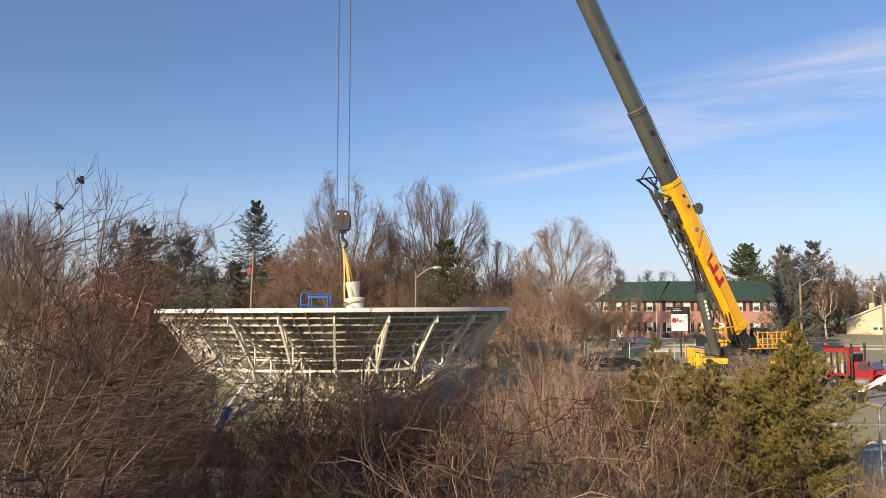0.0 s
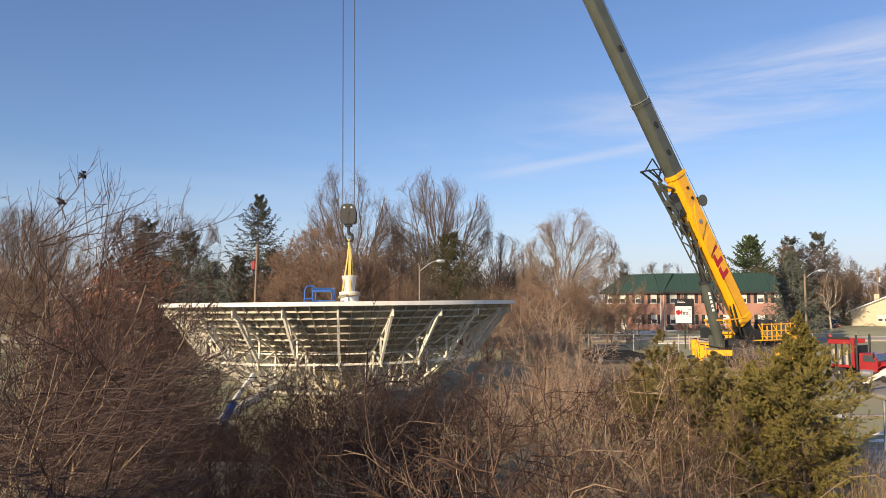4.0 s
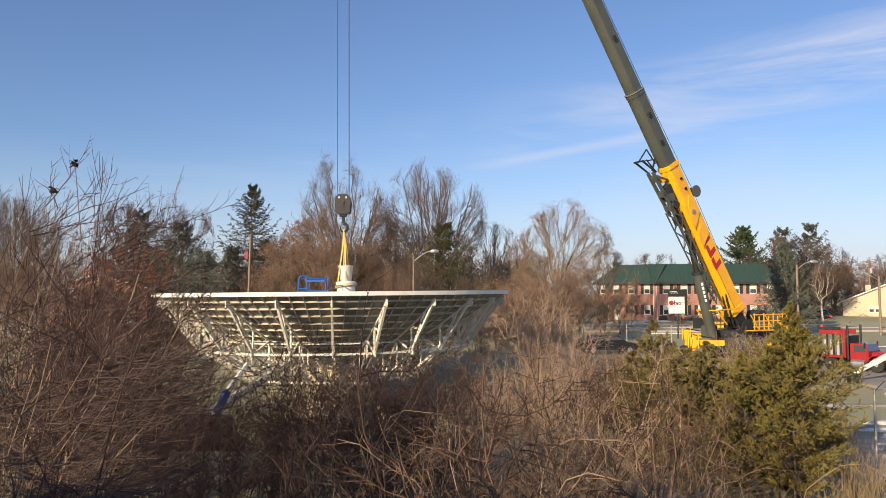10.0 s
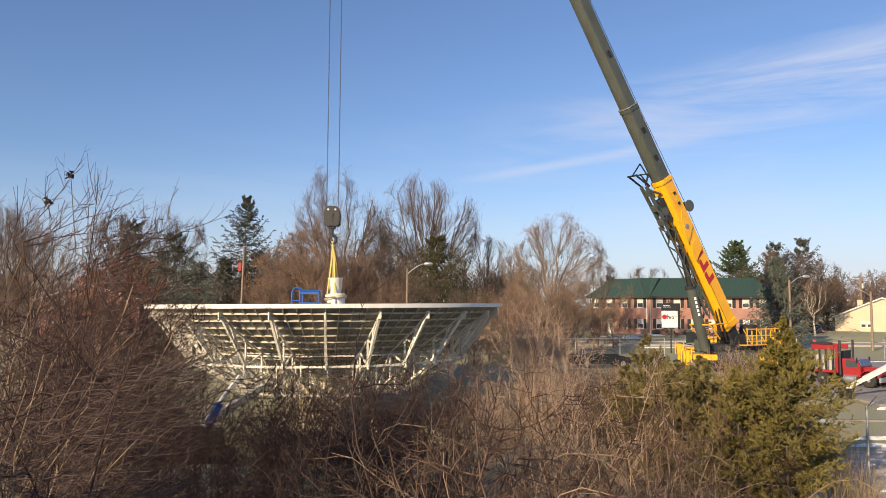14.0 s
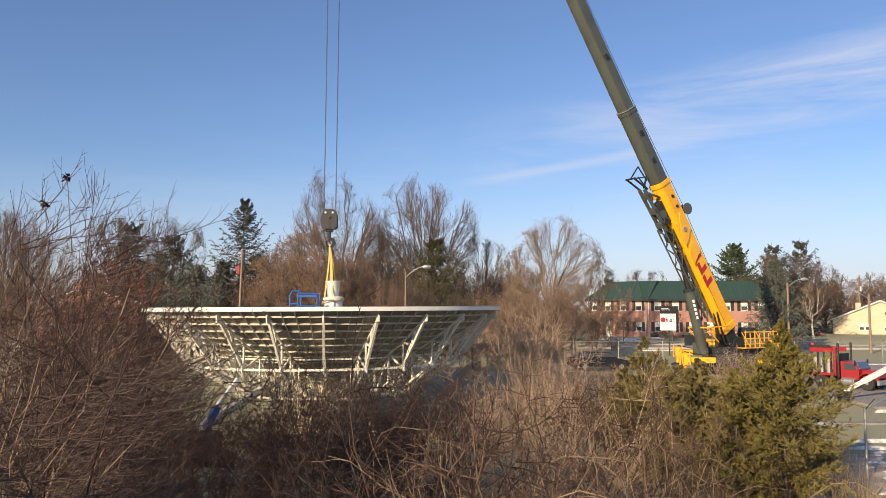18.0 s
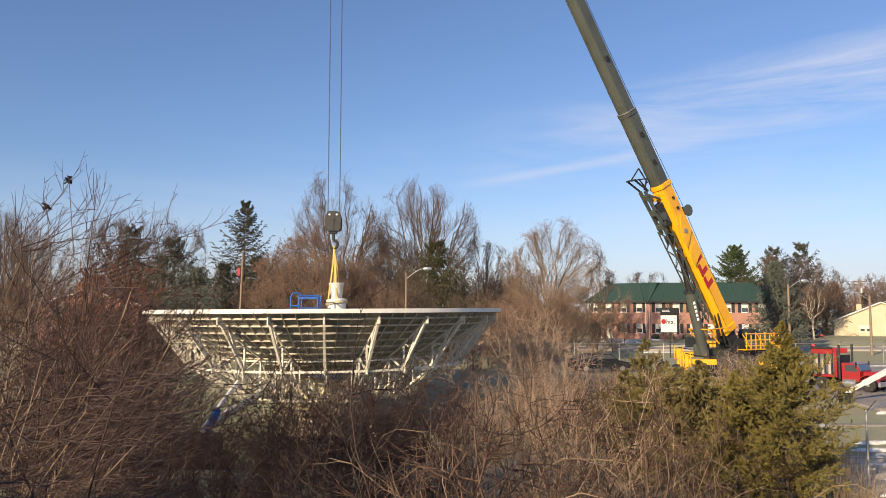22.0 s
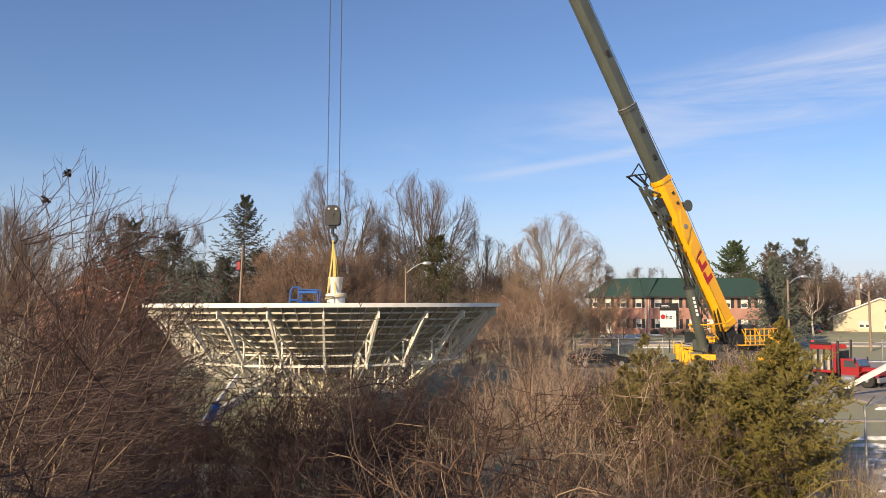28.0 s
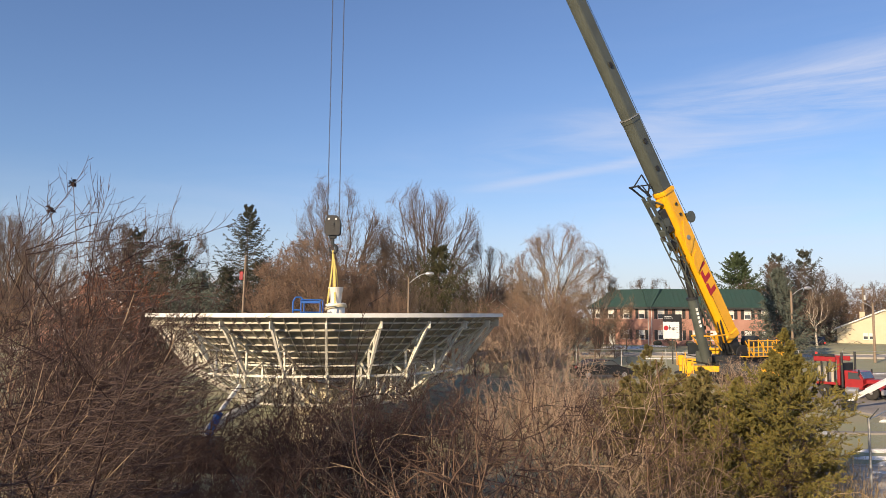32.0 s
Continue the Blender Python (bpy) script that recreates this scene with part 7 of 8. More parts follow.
def cedars():
    big = cedar_meshes(5, 4.6, 1.62, "cedar", 290, 0.74, (0.20, 0.60, 1.0, 0.86, 0.36, 0.17, 0.03))
    low = cedar_meshes(8, 2.6, 1.1, "cedar_bronze", 95, 0.85)
    mid = cedar_meshes(11, 2.8, 1.05, "cedar", 115, 0.85)
    plant("juniper", big, 7.85, 17.0, 0, 0.4, 1.0, "golden-green juniper tree at the thicket's edge", "conifer", "junipers")
    plant("juniper", mid, 6.9, 17.4, 0.2, 3.4, 1.12, "green juniper beside the taller one", "conifer", "junipers")
    plant("juniper", mid, 8.15, 17.7, 0.1, 1.4, 1.04, "green juniper beside the taller one", "conifer", "junipers")
    for x, y, s, m in ((6.1, 18.5, 1.1, low), (7.0, 21.0, 1.15, low), (5.6, 22.5, 1.15, low), (8.3, 23.5, 1.2, low), (7.1, 26.0, 1.2, low), (9.4, 27.0, 1.15, low), (10.6, 24.5, 1.0, low)):
        plant("juniper", m, x, y, ground_z(x, y), x * 3, s, "low bronze-green juniper bush", "conifer", "junipers")
    wide = cedar_meshes(9, 2.6, 1.45, "cedar_bronze", 150, 0.85)
    for x, y, s in ((5.5, 20.6, 0.98), (6.2, 20.2, 1.14), (6.9, 20.6, 1.18), (7.2, 22.4, 1.16)):
        plant("juniper", wide, x, y, ground_z(x, y), x * 5, s, "broad low bronze-green juniper bush", "conifer", "junipers")
    plant("juniper", low, 7.9, 28.5, ground_z(7.9, 28.5), 2, 1.25, "low bronze-green juniper bush", "conifer", "junipers", 1.15)


cedars()


def far_plants():
    fan = [crown_tree(201, 23.2, 7.4, 14, 0.13, 96, wob=0.010), crown_tree(202, 23.8, 7.6, 14, 0.13, 96, wob=0.010, lobes=0.16), crown_tree(203, 17.5, 7.2, 12, 0.15, 104, wob=0.018, lobes=0.16),
           crown_tree(204, 17.5, 4.6, 8, 0.26, 100, wob=0.032, lobes=0.18), crown_tree(205, 16.5, 3.8, 6, 0.30, 100, wob=0.035, lean=0.10, lobes=0.2)]
    pale = crown_tree(211, 16.6, 7.4, 13, 0.18, 106, "twig_pale", "pale_bark", 0.0105, wob=0.018, lobes=0.16, leaf=("leaf_dead", 1, 0.075), mid_z=0.52)
    mid = [tree_meshes(221, 13, (0.52, 0.40, 0.50), (6, 70), 11, "twig_grey", "bark", 0.10, 6, 0.013, 0.03, 32, 10, 7), tree_meshes(222, 12, (0.46, 0.46, 0.54), (4, 82), 17, "twig_brown", "bark", 0.03, 6, 0.015, 0.03, 36, 10, 6),
           tree_meshes(223, 9, (0.5, 0.5, 0.52), (4, 80), 12, "twig_red", "bark", 0.05, 3, 0.012, 0.03, 36, 8, 5, leaf=("twig_red", 3, 0.16))]
    T = "bare grey-brown deciduous tree in winter"
    for x, y, k, s, a in ((-13.5, 100, 0, 1.04, 0.3), (-1.7, 100, 1, 1.04, 2.0), (-19.5, 108, 2, 1.02, 1.0), (-36.4, 82, 3, 1.02, 0.7), (-31.6, 84, 4, 1.02, 0.2), (-33.5, 92, 2, 0.78, 2.2), (-44, 80, 2, 0.82, 1.2), (-50, 85, 1, 0.74, 3.0), (5.8, 104, 2, 0.98, 4.0), (-8.0, 112, 1, 0.80, 2.9), (-24, 122, 1, 0.66, 5.0), (-5.5, 116, 0, 0.72, 1.6),
                          (-46, 110, 2, 0.95, 5.5), (-60, 100, 1, 0.85, 0.2), (-29, 104, 2, 0.75, 3.1), (52.5, 118, 2, 0.90, 0.9), (64.5, 128, 2, 0.78, 1.9), (38.5, 140, 2, 0.80, 2.6), (12, 125, 0, 0.62, 4.4)):
        plant("bare_tree", fan[k], x, y, 0, a, s, T, "tree", "bare trees")
    plant("bare_tree", pale, 12.8, 86, 0, 0.5, 1.0, "pale spreading bare tree with a few dead leaves", "tree", "bare trees")
    plant("bare_tree", pale, 18.2, 88, 0, 2.5, 0.68, "pale spreading bare tree with a few dead leaves", "tree", "bare trees")
    for x, y, k, s, a in ((-15.5, 73, 1, 0.85, 0.7), (-12.2, 70, 1, 0.84, 3.7), (-9.5, 72, 1, 0.78, 4.9), (-6.5, 74, 1, 0.66, 5.9), (-3.2, 73, 0, 0.62, 0.9), (2.2, 75, 0, 0.62, 1.9), (5.8, 74, 1, 0.58, 2.8), (15.0, 71, 0, 0.45, 5.0), (-17, 78, 1, 0.85, 0), (-13, 76, 1, 1.05, 1), (-9, 78, 1, 0.85, 2), (-5.5, 82, 0, 0.8, 3), (1.5, 84, 0, 0.85, 4), (4.5, 80, 1, 0.7, 5), (8, 78, 1, 0.72, 6), (13.5, 76, 1, 0.6, 2.5), (16.5, 80, 0, 0.55, 3.5), (19.5, 84, 1, 0.5, 0.4), (-22, 95, 0, 0.9, 0.4), (-36, 66, 1, 0.62, 1.4), (-40, 64, 1, 0.68, 2.4), (-31.5, 66, 1, 0.5, 3.4), (-45, 62, 1, 0.75, 4.4), (-15, 66, 1, 0.6, 2.2), (-10, 66, 1, 0.62, 3.2), (-5, 66, 1, 0.55, 4.2), (0, 66, 1, 0.5, 5.2), (4, 62, 1, 0.5, 0.2), (5.6, 60, 1, 0.52, 1.2), (7.4, 63, 1, 0.60, 2.2), (9.0, 66, 1, 0.68, 3.2), (10.6, 70, 1, 0.76, 4.2), (12.4, 68, 1, 0.58, 5.2), (2.6, 58, 1, 0.46, 0.7)):
        plant("bare_tree", mid[k], x, y, 0, a, s * (1.1 if x < -3 else 0.82), "bare bushy tree with reddish brown twigs" if k else "bare bushy grey-brown tree", "tree", "bushy trees")
    for x, y, s, a in ((-28.2, 66, 1.02, 0.4), (-31.0, 66, 0.95, 1.9), (-29.6, 63, 0.80, 2.3)):
        plant("bare_tree", mid[2], x, y, 0, a, s, "small tree holding its rust-red dead leaves", "tree", "bushy trees")
    dark = [spruce_meshes(301, 17.5, 9.4, "needle_dark", 19, 9, 0.06, 0.14, 0.20, 0.98, 0.0, 0.22, 0.30, dense=17), spruce_meshes(302, 12, 7.0, "needle_dark", 13, 8, 0.05, 0.22, 0.20, 0.85, -0.05, 0.5, 0.16)]
    blue = [spruce_meshes(303, 10.5, 5.0, "needle_blue", 19, 11, 0.04, 0.16, 0.20, 0.86, 0.0, 0.35, 0.22, dense=20), spruce_meshes(306, 9, 6.2, "needle_blue", 12, 9, 0.04, 0.22, 0.20, 0.70, -0.08, 0.6, 0.14, dense=18)]
    pine = spruce_meshes(304, 15, 7.2, "needle_green", 13, 12, 0.04, 0.02, 0.34, 0.70, 0.05, 0.0, 0.16, 0.22)
    olive = spruce_meshes(305, 12.5, 9.0, "needle_olive", 17, 10, 0.03, 0.20, 0.20, 0.80, -0.05, 0.7, 0.10, dense=18)
    plant("spruce", dark[0], -22.6, 85, 0, 0.3, 1.0, "tall ragged dark spruce", "conifer", "spruces")
    plant("spruce", dark[1], -27.1, 75, 0, 1.3, 1.04, "grey-green spruce with hanging boughs", "conifer", "spruces")
    plant("spruce", blue[1], -22.4, 68, 0, 2.3, 0.98, "broad blue-grey spruce with drooping boughs", "conifer", "spruces")
    plant("spruce", blue[1], -24.2, 71, 0, 4.0, 0.90, "broad blue-grey spruce with drooping boughs", "conifer", "spruces")
    plant("spruce", dark[1], -20.9, 84, 0, 4.0, 0.92, "dark spruce beside a taller one", "conifer", "spruces")
    plant("spruce", dark[1], -24.0, 82, 0, 5.0, 0.86, "dark spruce beside a taller one", "conifer", "spruces")
    plant("spruce", olive, -0.35, 80, 0, 3.3, 1.0, "bushy olive-green spruce with hanging sprays", "conifer", "spruces")
    plant("spruce", dark[1], -36.8, 88, 0, 5.3, 1.27, "dark spruce among bare trees", "conifer", "spruces")
    plant("spruce", blue[0], 37.3, 82, 0, 0.8, 0.98, "blue-grey spruce before the building", "conifer", "spruces")
    plant("spruce", dark[1], 51, 68, 0, 0.8, 0.45, "small dark green spruce near the car park", "conifer", "spruces")
    plant("pine", pine, 48.5, 121, 0, 0.8, 1.0, "broad dark green pine behind the building", "conifer", "pines")
    plant("spruce", dark[1], 62.0, 126, 0, 1.8, 1.42, "dark ragged conifer behind bare trees", "conifer", "spruces")
    plant("spruce", dark[1], 57.6, 127, 0, 3.9, 1.36, "dark ragged conifer behind bare trees", "conifer", "spruces")
    plant("bare_tree", fan[2], 55.4, 117, 0, 2.1, 0.86, "dense grey bare tree behind the houses", "tree", "bare trees")
    plant("bare_tree", fan[2], 60.0, 119, 0, 0.6, 0.80, "dense grey bare tree behind the houses", "tree", "bare trees")
    for x, y, k, s, a in ((50.5, 122, 0, 0.85, 0.3), (62, 132, 1, 0.85, 1.3), (66, 136, 0, 0.85, 2.3), (70, 134, 1, 0.9, 3.3), (74, 138, 0, 0.9, 4.3), (78.5, 137, 1, 0.95, 5.3), (83, 140, 0, 0.95, 0.8), (60, 140, 1, 0.9, 1.8), (68, 144, 1, 0.95, 2.8), (76, 146, 1, 1.0, 3.8), (88, 146, 1, 1.0, 4.8), (42, 128, 1, 0.7, 5.8)):
        plant("bare_tree", mid[k], x, y, 0, a, s, "bare bushy tree with reddish brown twigs" if k else "bare bushy grey-brown tree", "tree", "bushy trees")
    plant("spruce", dark[1], 28.5, 125, 0, 2.8, 0.85, "dark conifer behind the building", "conifer", "spruces")
    plant("bare_tree", crown_tree(231, 8.2, 2.4, 4, 0.24, 70, "twig_pale", "white_bark", 0.008, wob=0.03, n1=5, n2=6, n3=2), 53.1, 105, 0.5, 1, 1.0, "small pale birch-like bare tree on the lawn", "tree", "bare trees")
    plant("bare_tree", mid[0], 30.5, 97.0, 0, 1, 0.45, "small bare tree by the brick building", "tree", "bare trees")
    plant("bare_tree", mid[1], 24.5, 98.5, 0, 2, 0.40, "small bare tree by the brick building", "tree", "bare trees")


far_plants()


def far_woods():
    """Distant bare woods along the horizon, one object."""
    rng = np.random.default_rng(77)
    groups = []
    n = 280
    x = np.concatenate([rng.uniform(-190, 60, n - 110), rng.uniform(40, 240, 110)])
    y = rng.uniform(150, 230, n)
    h = rng.uniform(9, 15, n) * np.where(x > 40, 0.8, 1.0)
    s = np.stack([x, y, np.zeros(n)], 1)
    t = limbs(rng, s, np.tile([0, 0, 1.0], (n, 1)), h * 0.8, h * 0.016, 4, 0.1, 0.06, 0.3)
    a = sprout(rng, t, 9, 0.2, 1.0, 38, 10, 0.5, 0.3, 4, 0.15, 0.1, 0.5, 0.03, 0.4)
    b = sprout(rng, a, 7, 0.2, 1.0, 38, 12, 0.5, 0.3, 3, 0.1, 0.1, 0.6, 0.03, 0.4)
    ob = new("far_woods", tube_mesh("far_woods", [t, a, b], "twig_grey", 3))
    tagged(ob, "distant bare grey-brown woods", "woods", kind="stuff")


far_woods()


def far_scrub():
    """The belt of brown scrub behind the gardens, one object."""
    rng = np.random.default_rng(78)
    n = 330
    x = np.concatenate([rng.uniform(-95, 22, n - 60), rng.uniform(55, 130, 60)])
    y = np.concatenate([rng.uniform(104, 145, n - 60), rng.uniform(140, 170, 60)])
    h = rng.uniform(7.5, 13.5, n)
    s = np.stack([x, y, np.zeros(n)], 1)
    t = limbs(rng, s, rng.normal(0, 0.15, (n, 3)) + np.array([0, 0, 1.0]), h * 0.75, h * 0.012, 4, 0.05, 0.1, 0.3)
    a = sprout(rng, t, 10, 0.05, 1.0, 42, 14, 0.55, 0.3, 4, 0.08, 0.12, 0.5, 0.03, 0.35)
    b = sprout(rng, a, 11, 0.1, 1.0, 42, 14, 0.45, 0.3, 3, 0.05, 0.12, 0.6, 0.026, 0.4)
    ob = new("far_scrub", tube_mesh("far_scrub", [t, a, b], "twig_brown", 3))
    tagged(ob, "belt of bare brown scrub behind the gardens", "scrub", kind="stuff")


far_scrub()


# ---- what moves: the hook, its sling and the hanging horn ----
def motions():
    walk(hook_block, [
        (0, pose(-5.726, 39, 9.38, 0, -0.074, 0)),
        (0.5, pose(-5.673, 39, 9.38, 0, -0.146, 0)),
        (1, pose(-5.599, 39, 9.38, 0, -0.246, 0)),
        (1.5, pose(-5.495, 39, 9.38, 0, -0.389, 0)),
        (2, pose(-5.390, 39, 9.38, 0, -0.532, 0)),
        (2.5, pose(-5.361, 39, 9.38, 0, -0.572, 0)),
        (3, pose(-5.406, 39, 9.38, 0, -0.510, 0)),
        (3.5, pose(-5.470, 39, 9.38, 0, -0.422, 0)),
        (5.5, pose(-6.038, 39, 9.38, 0, 0.352, 0)),
        (6, pose(-6.090, 39, 9.38, 0, 0.422, 0)),
        (6.5, pose(-6.050, 39, 9.38, 0, 0.369, 0)),
        (7, pose(-5.945, 39, 9.38, 0, 0.225, 0)),
        (7.5, pose(-5.783, 39, 9.38, 0, 0.004, 0)),
        (8, pose(-5.562, 39, 9.38, 0, -0.297, 0)),
        (8.5, pose(-5.473, 39, 9.38, 0, -0.419, 0)),
        (9, pose(-5.446, 39, 9.38, 0, -0.456, 0)),
        (9.5, pose(-5.459, 39, 9.38, 0, -0.438, 0)),
        (10, pose(-5.535, 39, 9.38, 0, -0.335, 0)),
        (10.5, pose(-5.645, 39, 9.38, 0, -0.184, 0)),
        (11, pose(-5.753, 39, 9.38, 0, -0.037, 0)),
        (11.5, pose(-5.858, 39, 9.38, 0, 0.107, 0)),
        (12, pose(-5.931, 39, 9.38, 0, 0.206, 0)),
        (12.5, pose(-5.950, 39, 9.38, 0, 0.231, 0)),
        (13, pose(-5.935, 39, 9.38, 0, 0.211, 0)),
        (13.5, pose(-5.892, 39, 9.38, 0, 0.152, 0)),
        (14, pose(-5.807, 39, 9.38, 0, 0.037, 0)),
        (14.5, pose(-5.689, 39, 9.38, 0, -0.124, 0)),
        (16.5, pose(-5.642, 39, 9.38, 0, -0.188, 0)),
        (17, pose(-5.695, 39, 9.38, 0, -0.116, 0)),
        (17.5, pose(-5.775, 39, 9.38, 0, -0.007, 0)),
        (18, pose(-5.856, 39, 9.38, 0, 0.103, 0)),
        (18.5, pose(-5.908, 39, 9.38, 0, 0.175, 0)),
        (19, pose(-5.910, 39, 9.38, 0, 0.177, 0)),
        (19.5, pose(-5.889, 39, 9.38, 0, 0.149, 0)),
        (20, pose(-5.845, 39, 9.38, 0, 0.089, 0)),
        (20.5, pose(-5.773, 39, 9.38, 0, -0.009, 0)),
        (21, pose(-5.714, 39, 9.38, 0, -0.091, 0)),
        (21.5, pose(-5.681, 39, 9.38, 0, -0.134, 0)),
        (22, pose(-5.678, 39, 9.38, 0, -0.140, 0)),
        (22.5, pose(-5.702, 39, 9.38, 0, -0.107, 0)),
        (23, pose(-5.701, 39, 9.38, 0, -0.107, 0)),
        (23.5, pose(-5.715, 39, 9.38, 0, -0.089, 0)),
        (24, pose(-5.749, 39, 9.38, 0, -0.042, 0)),
        (24.5, pose(-5.806, 39, 9.38, 0, 0.036, 0)),
        (25, pose(-5.851, 39, 9.38, 0, 0.096, 0)),
        (25.5, pose(-5.864, 39, 9.38, 0, 0.114, 0)),
        (27.5, pose(-5.724, 39, 9.38, 0, -0.076, 0)),
        (28, pose(-5.708, 39, 9.38, 0, -0.098, 0)),
        (28.5, pose(-5.705, 39, 9.38, 0, -0.103, 0)),
        (29, pose(-5.672, 39, 9.38, 0, -0.148, 0)),
        (29.5, pose(-5.656, 39, 9.38, 0, -0.169, 0)),
        (30, pose(-5.700, 39, 9.38, 0, -0.110, 0)),
        (30.5, pose(-5.758, 39, 9.38, 0, -0.029, 0)),
        (31, pose(-5.811, 39, 9.38, 0, 0.042, 0)),
        (31.5, pose(-5.843, 39, 9.38, 0, 0.085, 0)),
        (32, pose(-5.858, 39, 9.38, 0, 0.107, 0)),
    ])
    walk(lifting_sling, [
        (0, pose(-5.694, 39, 8.02, 0, -10.378, 0)),
        (0.5, pose(-5.640, 39, 8.02, 0, -8.080, 0)),
        (1, pose(-5.564, 39, 8.02, 0, -6.305, 0)),
        (1.5, pose(-5.456, 39, 8.02, 0, -3.342, 0)),
        (2, pose(-5.348, 39, 8.02, 0, -0.766, 0)),
        (2.5, pose(-5.318, 39, 8.02, 0, -0.519, 0)),
        (3, pose(-5.364, 39, 8.02, 0, -1.688, 0)),
        (3.5, pose(-5.430, 39, 8.02, 0, -0.856, 0)),
        (5.5, pose(-6.016, 39, 8.02, 0, -3.227, 0)),
        (6, pose(-6.070, 39, 8.02, 0, -4.575, 0)),
        (6.5, pose(-6.029, 39, 8.02, 0, -4.599, 0)),
        (7, pose(-5.920, 39, 8.02, 0, -3.579, 0)),
        (7.5, pose(-5.753, 39, 8.02, 0, -2.399, 0)),
        (8, pose(-5.525, 39, 8.02, 0, -0.185, 0)),
        (8.5, pose(-5.433, 39, 8.02, 0, 0.162, 0)),
        (9, pose(-5.405, 39, 8.02, 0, -0.115, 0)),
        (9.5, pose(-5.419, 39, 8.02, 0, -0.805, 0)),
        (10, pose(-5.497, 39, 8.02, 0, -1.835, 0)),
        (10.5, pose(-5.611, 39, 8.02, 0, -2.790, 0)),
        (11, pose(-5.722, 39, 8.02, 0, -3.101, 0)),
        (11.5, pose(-5.831, 39, 8.02, 0, -3.376, 0)),
        (12, pose(-5.906, 39, 8.02, 0, -3.981, 0)),
        (12.5, pose(-5.925, 39, 8.02, 0, -4.011, 0)),
        (13, pose(-5.910, 39, 8.02, 0, -3.483, 0)),
        (13.5, pose(-5.865, 39, 8.02, 0, -3.384, 0)),
        (14, pose(-5.778, 39, 8.02, 0, -3.118, 0)),
        (14.5, pose(-5.656, 39, 8.02, 0, -1.706, 0)),
        (16.5, pose(-5.608, 39, 8.02, 0, -2.427, 0)),
        (17, pose(-5.662, 39, 8.02, 0, -2.544, 0)),
        (17.5, pose(-5.745, 39, 8.02, 0, -2.787, 0)),
        (18, pose(-5.828, 39, 8.02, 0, -3.350, 0)),
        (18.5, pose(-5.882, 39, 8.02, 0, -3.490, 0)),
        (19, pose(-5.884, 39, 8.02, 0, -3.473, 0)),
        (19.5, pose(-5.862, 39, 8.02, 0, -3.509, 0)),
        (20, pose(-5.817, 39, 8.02, 0, -3.344, 0)),
        (20.5, pose(-5.743, 39, 8.02, 0, -2.778, 0)),
        (21, pose(-5.681, 39, 8.02, 0, -2.570, 0)),
        (21.5, pose(-5.648, 39, 8.02, 0, -2.514, 0)),
        (22, pose(-5.644, 39, 8.02, 0, -2.694, 0)),
        (22.5, pose(-5.669, 39, 8.02, 0, -3.299, 0)),
        (23, pose(-5.669, 39, 8.02, 0, -3.337, 0)),
        (23.5, pose(-5.683, 39, 8.02, 0, -2.737, 0)),
        (24, pose(-5.718, 39, 8.02, 0, -2.519, 0)),
        (24.5, pose(-5.777, 39, 8.02, 0, -2.716, 0)),
        (25, pose(-5.823, 39, 8.02, 0, -3.315, 0)),
        (25.5, pose(-5.837, 39, 8.02, 0, -3.520, 0)),
        (27.5, pose(-5.692, 39, 8.02, 0, -2.710, 0)),
        (28, pose(-5.676, 39, 8.02, 0, -2.872, 0)),
        (28.5, pose(-5.672, 39, 8.02, 0, -3.317, 0)),
        (29, pose(-5.638, 39, 8.02, 0, -2.835, 0)),
        (29.5, pose(-5.622, 39, 8.02, 0, -2.334, 0)),
        (30, pose(-5.667, 39, 8.02, 0, -2.716, 0)),
        (30.5, pose(-5.728, 39, 8.02, 0, -3.146, 0)),
        (31, pose(-5.782, 39, 8.02, 0, -3.791, 0)),
        (31.5, pose(-5.815, 39, 8.02, 0, -3.838, 0)),
        (32, pose(-5.831, 39, 8.02, 0, -3.120, 0)),
    ])
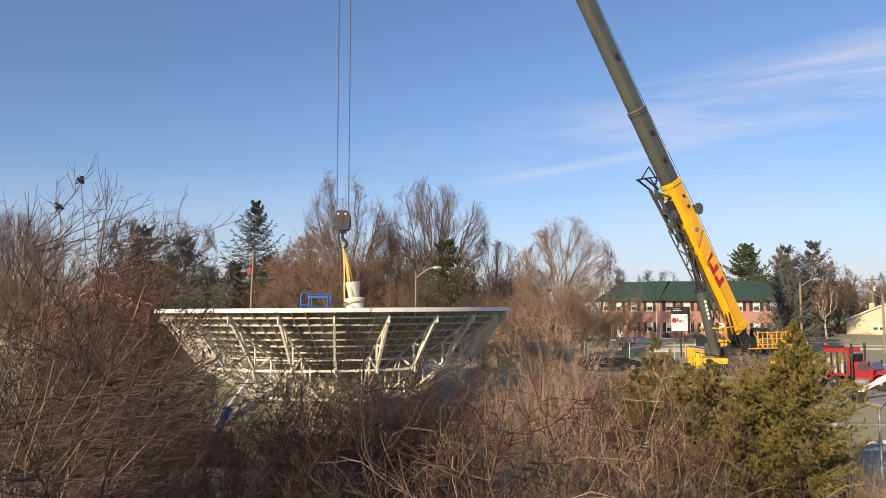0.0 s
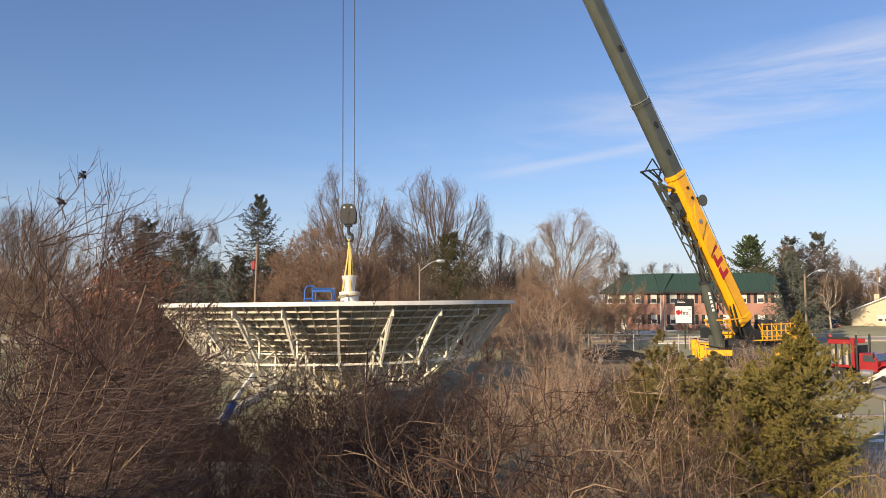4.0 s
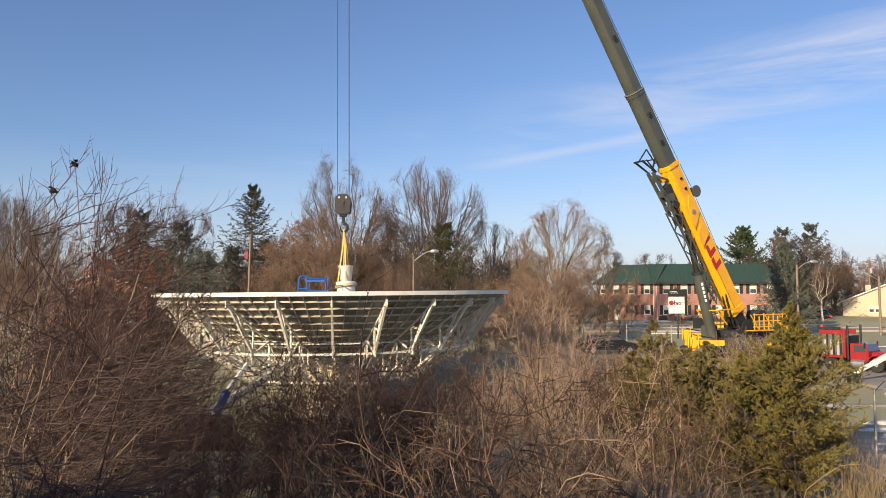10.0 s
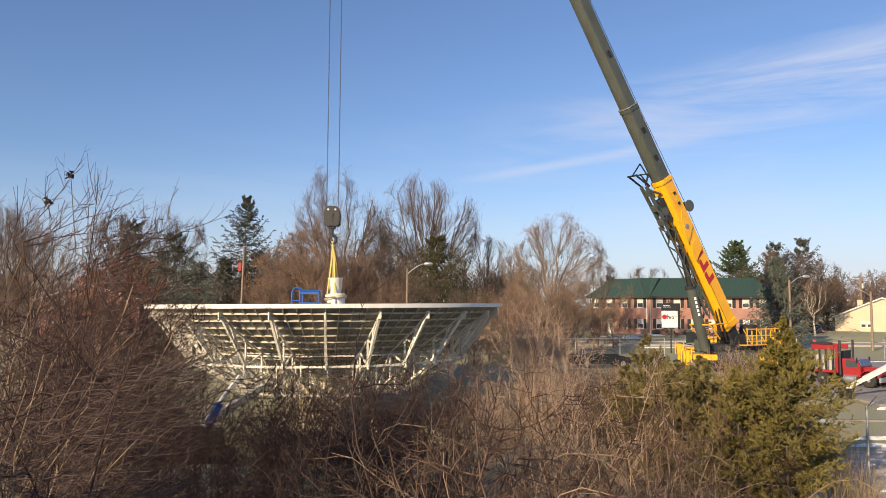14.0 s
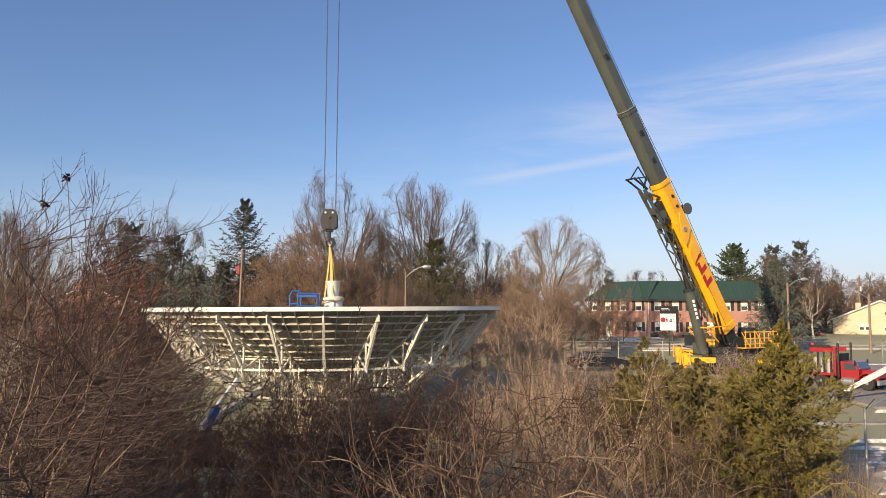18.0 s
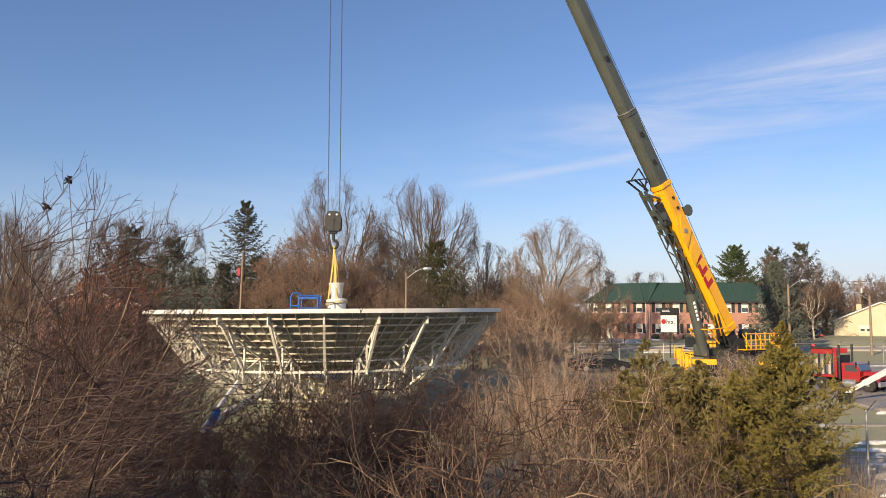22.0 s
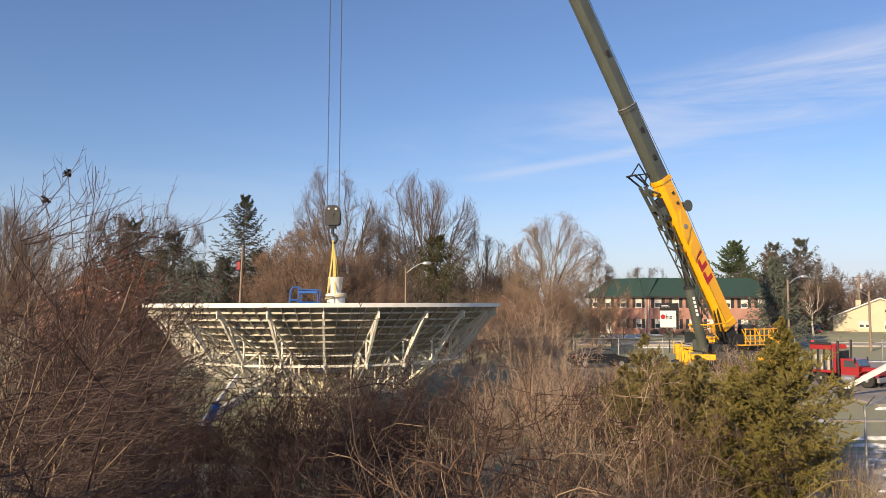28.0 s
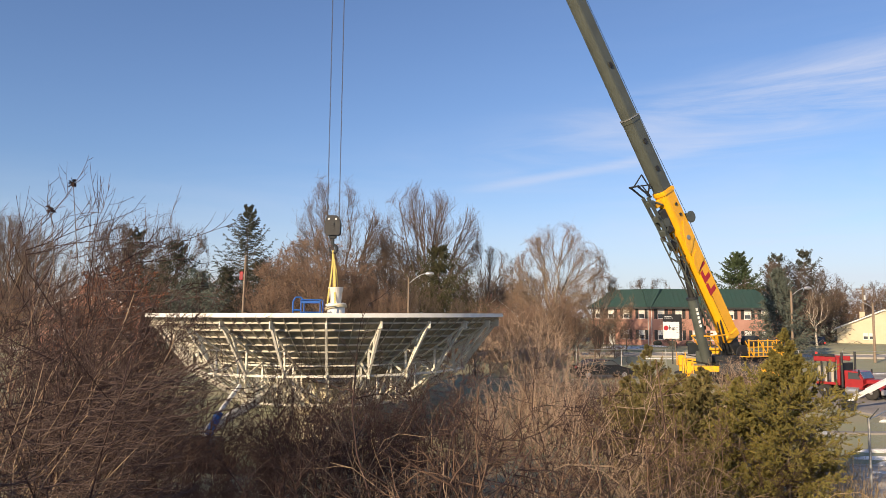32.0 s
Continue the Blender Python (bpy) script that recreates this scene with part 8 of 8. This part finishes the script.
    walk(feed_horn, [
        (0, pose(-5.129, 39, 5.72, 0, -6.227, 0)),
        (0.5, pose(-5.195, 39, 5.72, 0, -4.848, 0)),
        (1, pose(-5.211, 39, 5.72, 0, -3.783, 0)),
        (1.5, pose(-5.256, 39, 5.72, 0, -2.005, 0)),
        (2, pose(-5.279, 39, 5.72, 0, -0.460, 0)),
        (2.5, pose(-5.261, 39, 5.72, 0, -0.311, 0)),
        (3, pose(-5.248, 39, 5.72, 0, -1.013, 0)),
        (3.5, pose(-5.357, 39, 5.72, 0, -0.513, 0)),
        (5.5, pose(-5.821, 39, 5.72, 0, -1.936, 0)),
        (6, pose(-5.806, 39, 5.72, 0, -2.745, 0)),
        (6.5, pose(-5.764, 39, 5.72, 0, -2.759, 0)),
        (7, pose(-5.708, 39, 5.72, 0, -2.147, 0)),
        (7.5, pose(-5.601, 39, 5.72, 0, -1.439, 0)),
        (8, pose(-5.486, 39, 5.72, 0, -0.111, 0)),
        (8.5, pose(-5.411, 39, 5.72, 0, 0.097, 0)),
        (9, pose(-5.369, 39, 5.72, 0, -0.069, 0)),
        (9.5, pose(-5.348, 39, 5.72, 0, -0.483, 0)),
        (10, pose(-5.373, 39, 5.72, 0, -1.101, 0)),
        (10.5, pose(-5.439, 39, 5.72, 0, -1.674, 0)),
        (11, pose(-5.534, 39, 5.72, 0, -1.860, 0)),
        (11.5, pose(-5.629, 39, 5.72, 0, -2.026, 0)),
        (12, pose(-5.672, 39, 5.72, 0, -2.388, 0)),
        (12.5, pose(-5.690, 39, 5.72, 0, -2.406, 0)),
        (13, pose(-5.702, 39, 5.72, 0, -2.090, 0)),
        (13.5, pose(-5.663, 39, 5.72, 0, -2.030, 0)),
        (14, pose(-5.589, 39, 5.72, 0, -1.871, 0)),
        (14.5, pose(-5.539, 39, 5.72, 0, -1.024, 0)),
        (16.5, pose(-5.454, 39, 5.72, 0, -1.456, 0)),
        (17, pose(-5.503, 39, 5.72, 0, -1.526, 0)),
        (17.5, pose(-5.572, 39, 5.72, 0, -1.672, 0)),
        (18, pose(-5.627, 39, 5.72, 0, -2.010, 0)),
        (18.5, pose(-5.674, 39, 5.72, 0, -2.094, 0)),
        (19, pose(-5.677, 39, 5.72, 0, -2.084, 0)),
        (19.5, pose(-5.653, 39, 5.72, 0, -2.105, 0)),
        (20, pose(-5.617, 39, 5.72, 0, -2.006, 0)),
        (20.5, pose(-5.571, 39, 5.72, 0, -1.667, 0)),
        (21, pose(-5.520, 39, 5.72, 0, -1.542, 0)),
        (21.5, pose(-5.490, 39, 5.72, 0, -1.508, 0)),
        (22, pose(-5.477, 39, 5.72, 0, -1.616, 0)),
        (22.5, pose(-5.471, 39, 5.72, 0, -1.979, 0)),
        (23, pose(-5.468, 39, 5.72, 0, -2.002, 0)),
        (23.5, pose(-5.513, 39, 5.72, 0, -1.642, 0)),
        (24, pose(-5.560, 39, 5.72, 0, -1.512, 0)),
        (24.5, pose(-5.608, 39, 5.72, 0, -1.629, 0)),
        (25, pose(-5.624, 39, 5.72, 0, -1.989, 0)),
        (25.5, pose(-5.627, 39, 5.72, 0, -2.112, 0)),
        (27.5, pose(-5.524, 39, 5.72, 0, -1.626, 0)),
        (28, pose(-5.500, 39, 5.72, 0, -1.723, 0)),
        (28.5, pose(-5.473, 39, 5.72, 0, -1.990, 0)),
        (29, pose(-5.464, 39, 5.72, 0, -1.701, 0)),
        (29.5, pose(-5.473, 39, 5.72, 0, -1.401, 0)),
        (30, pose(-5.499, 39, 5.72, 0, -1.629, 0)),
        (30.5, pose(-5.537, 39, 5.72, 0, -1.888, 0)),
        (31, pose(-5.558, 39, 5.72, 0, -2.274, 0)),
        (31.5, pose(-5.589, 39, 5.72, 0, -2.303, 0)),
        (32, pose(-5.642, 39, 5.72, 0, -1.872, 0)),
    ])


motions()
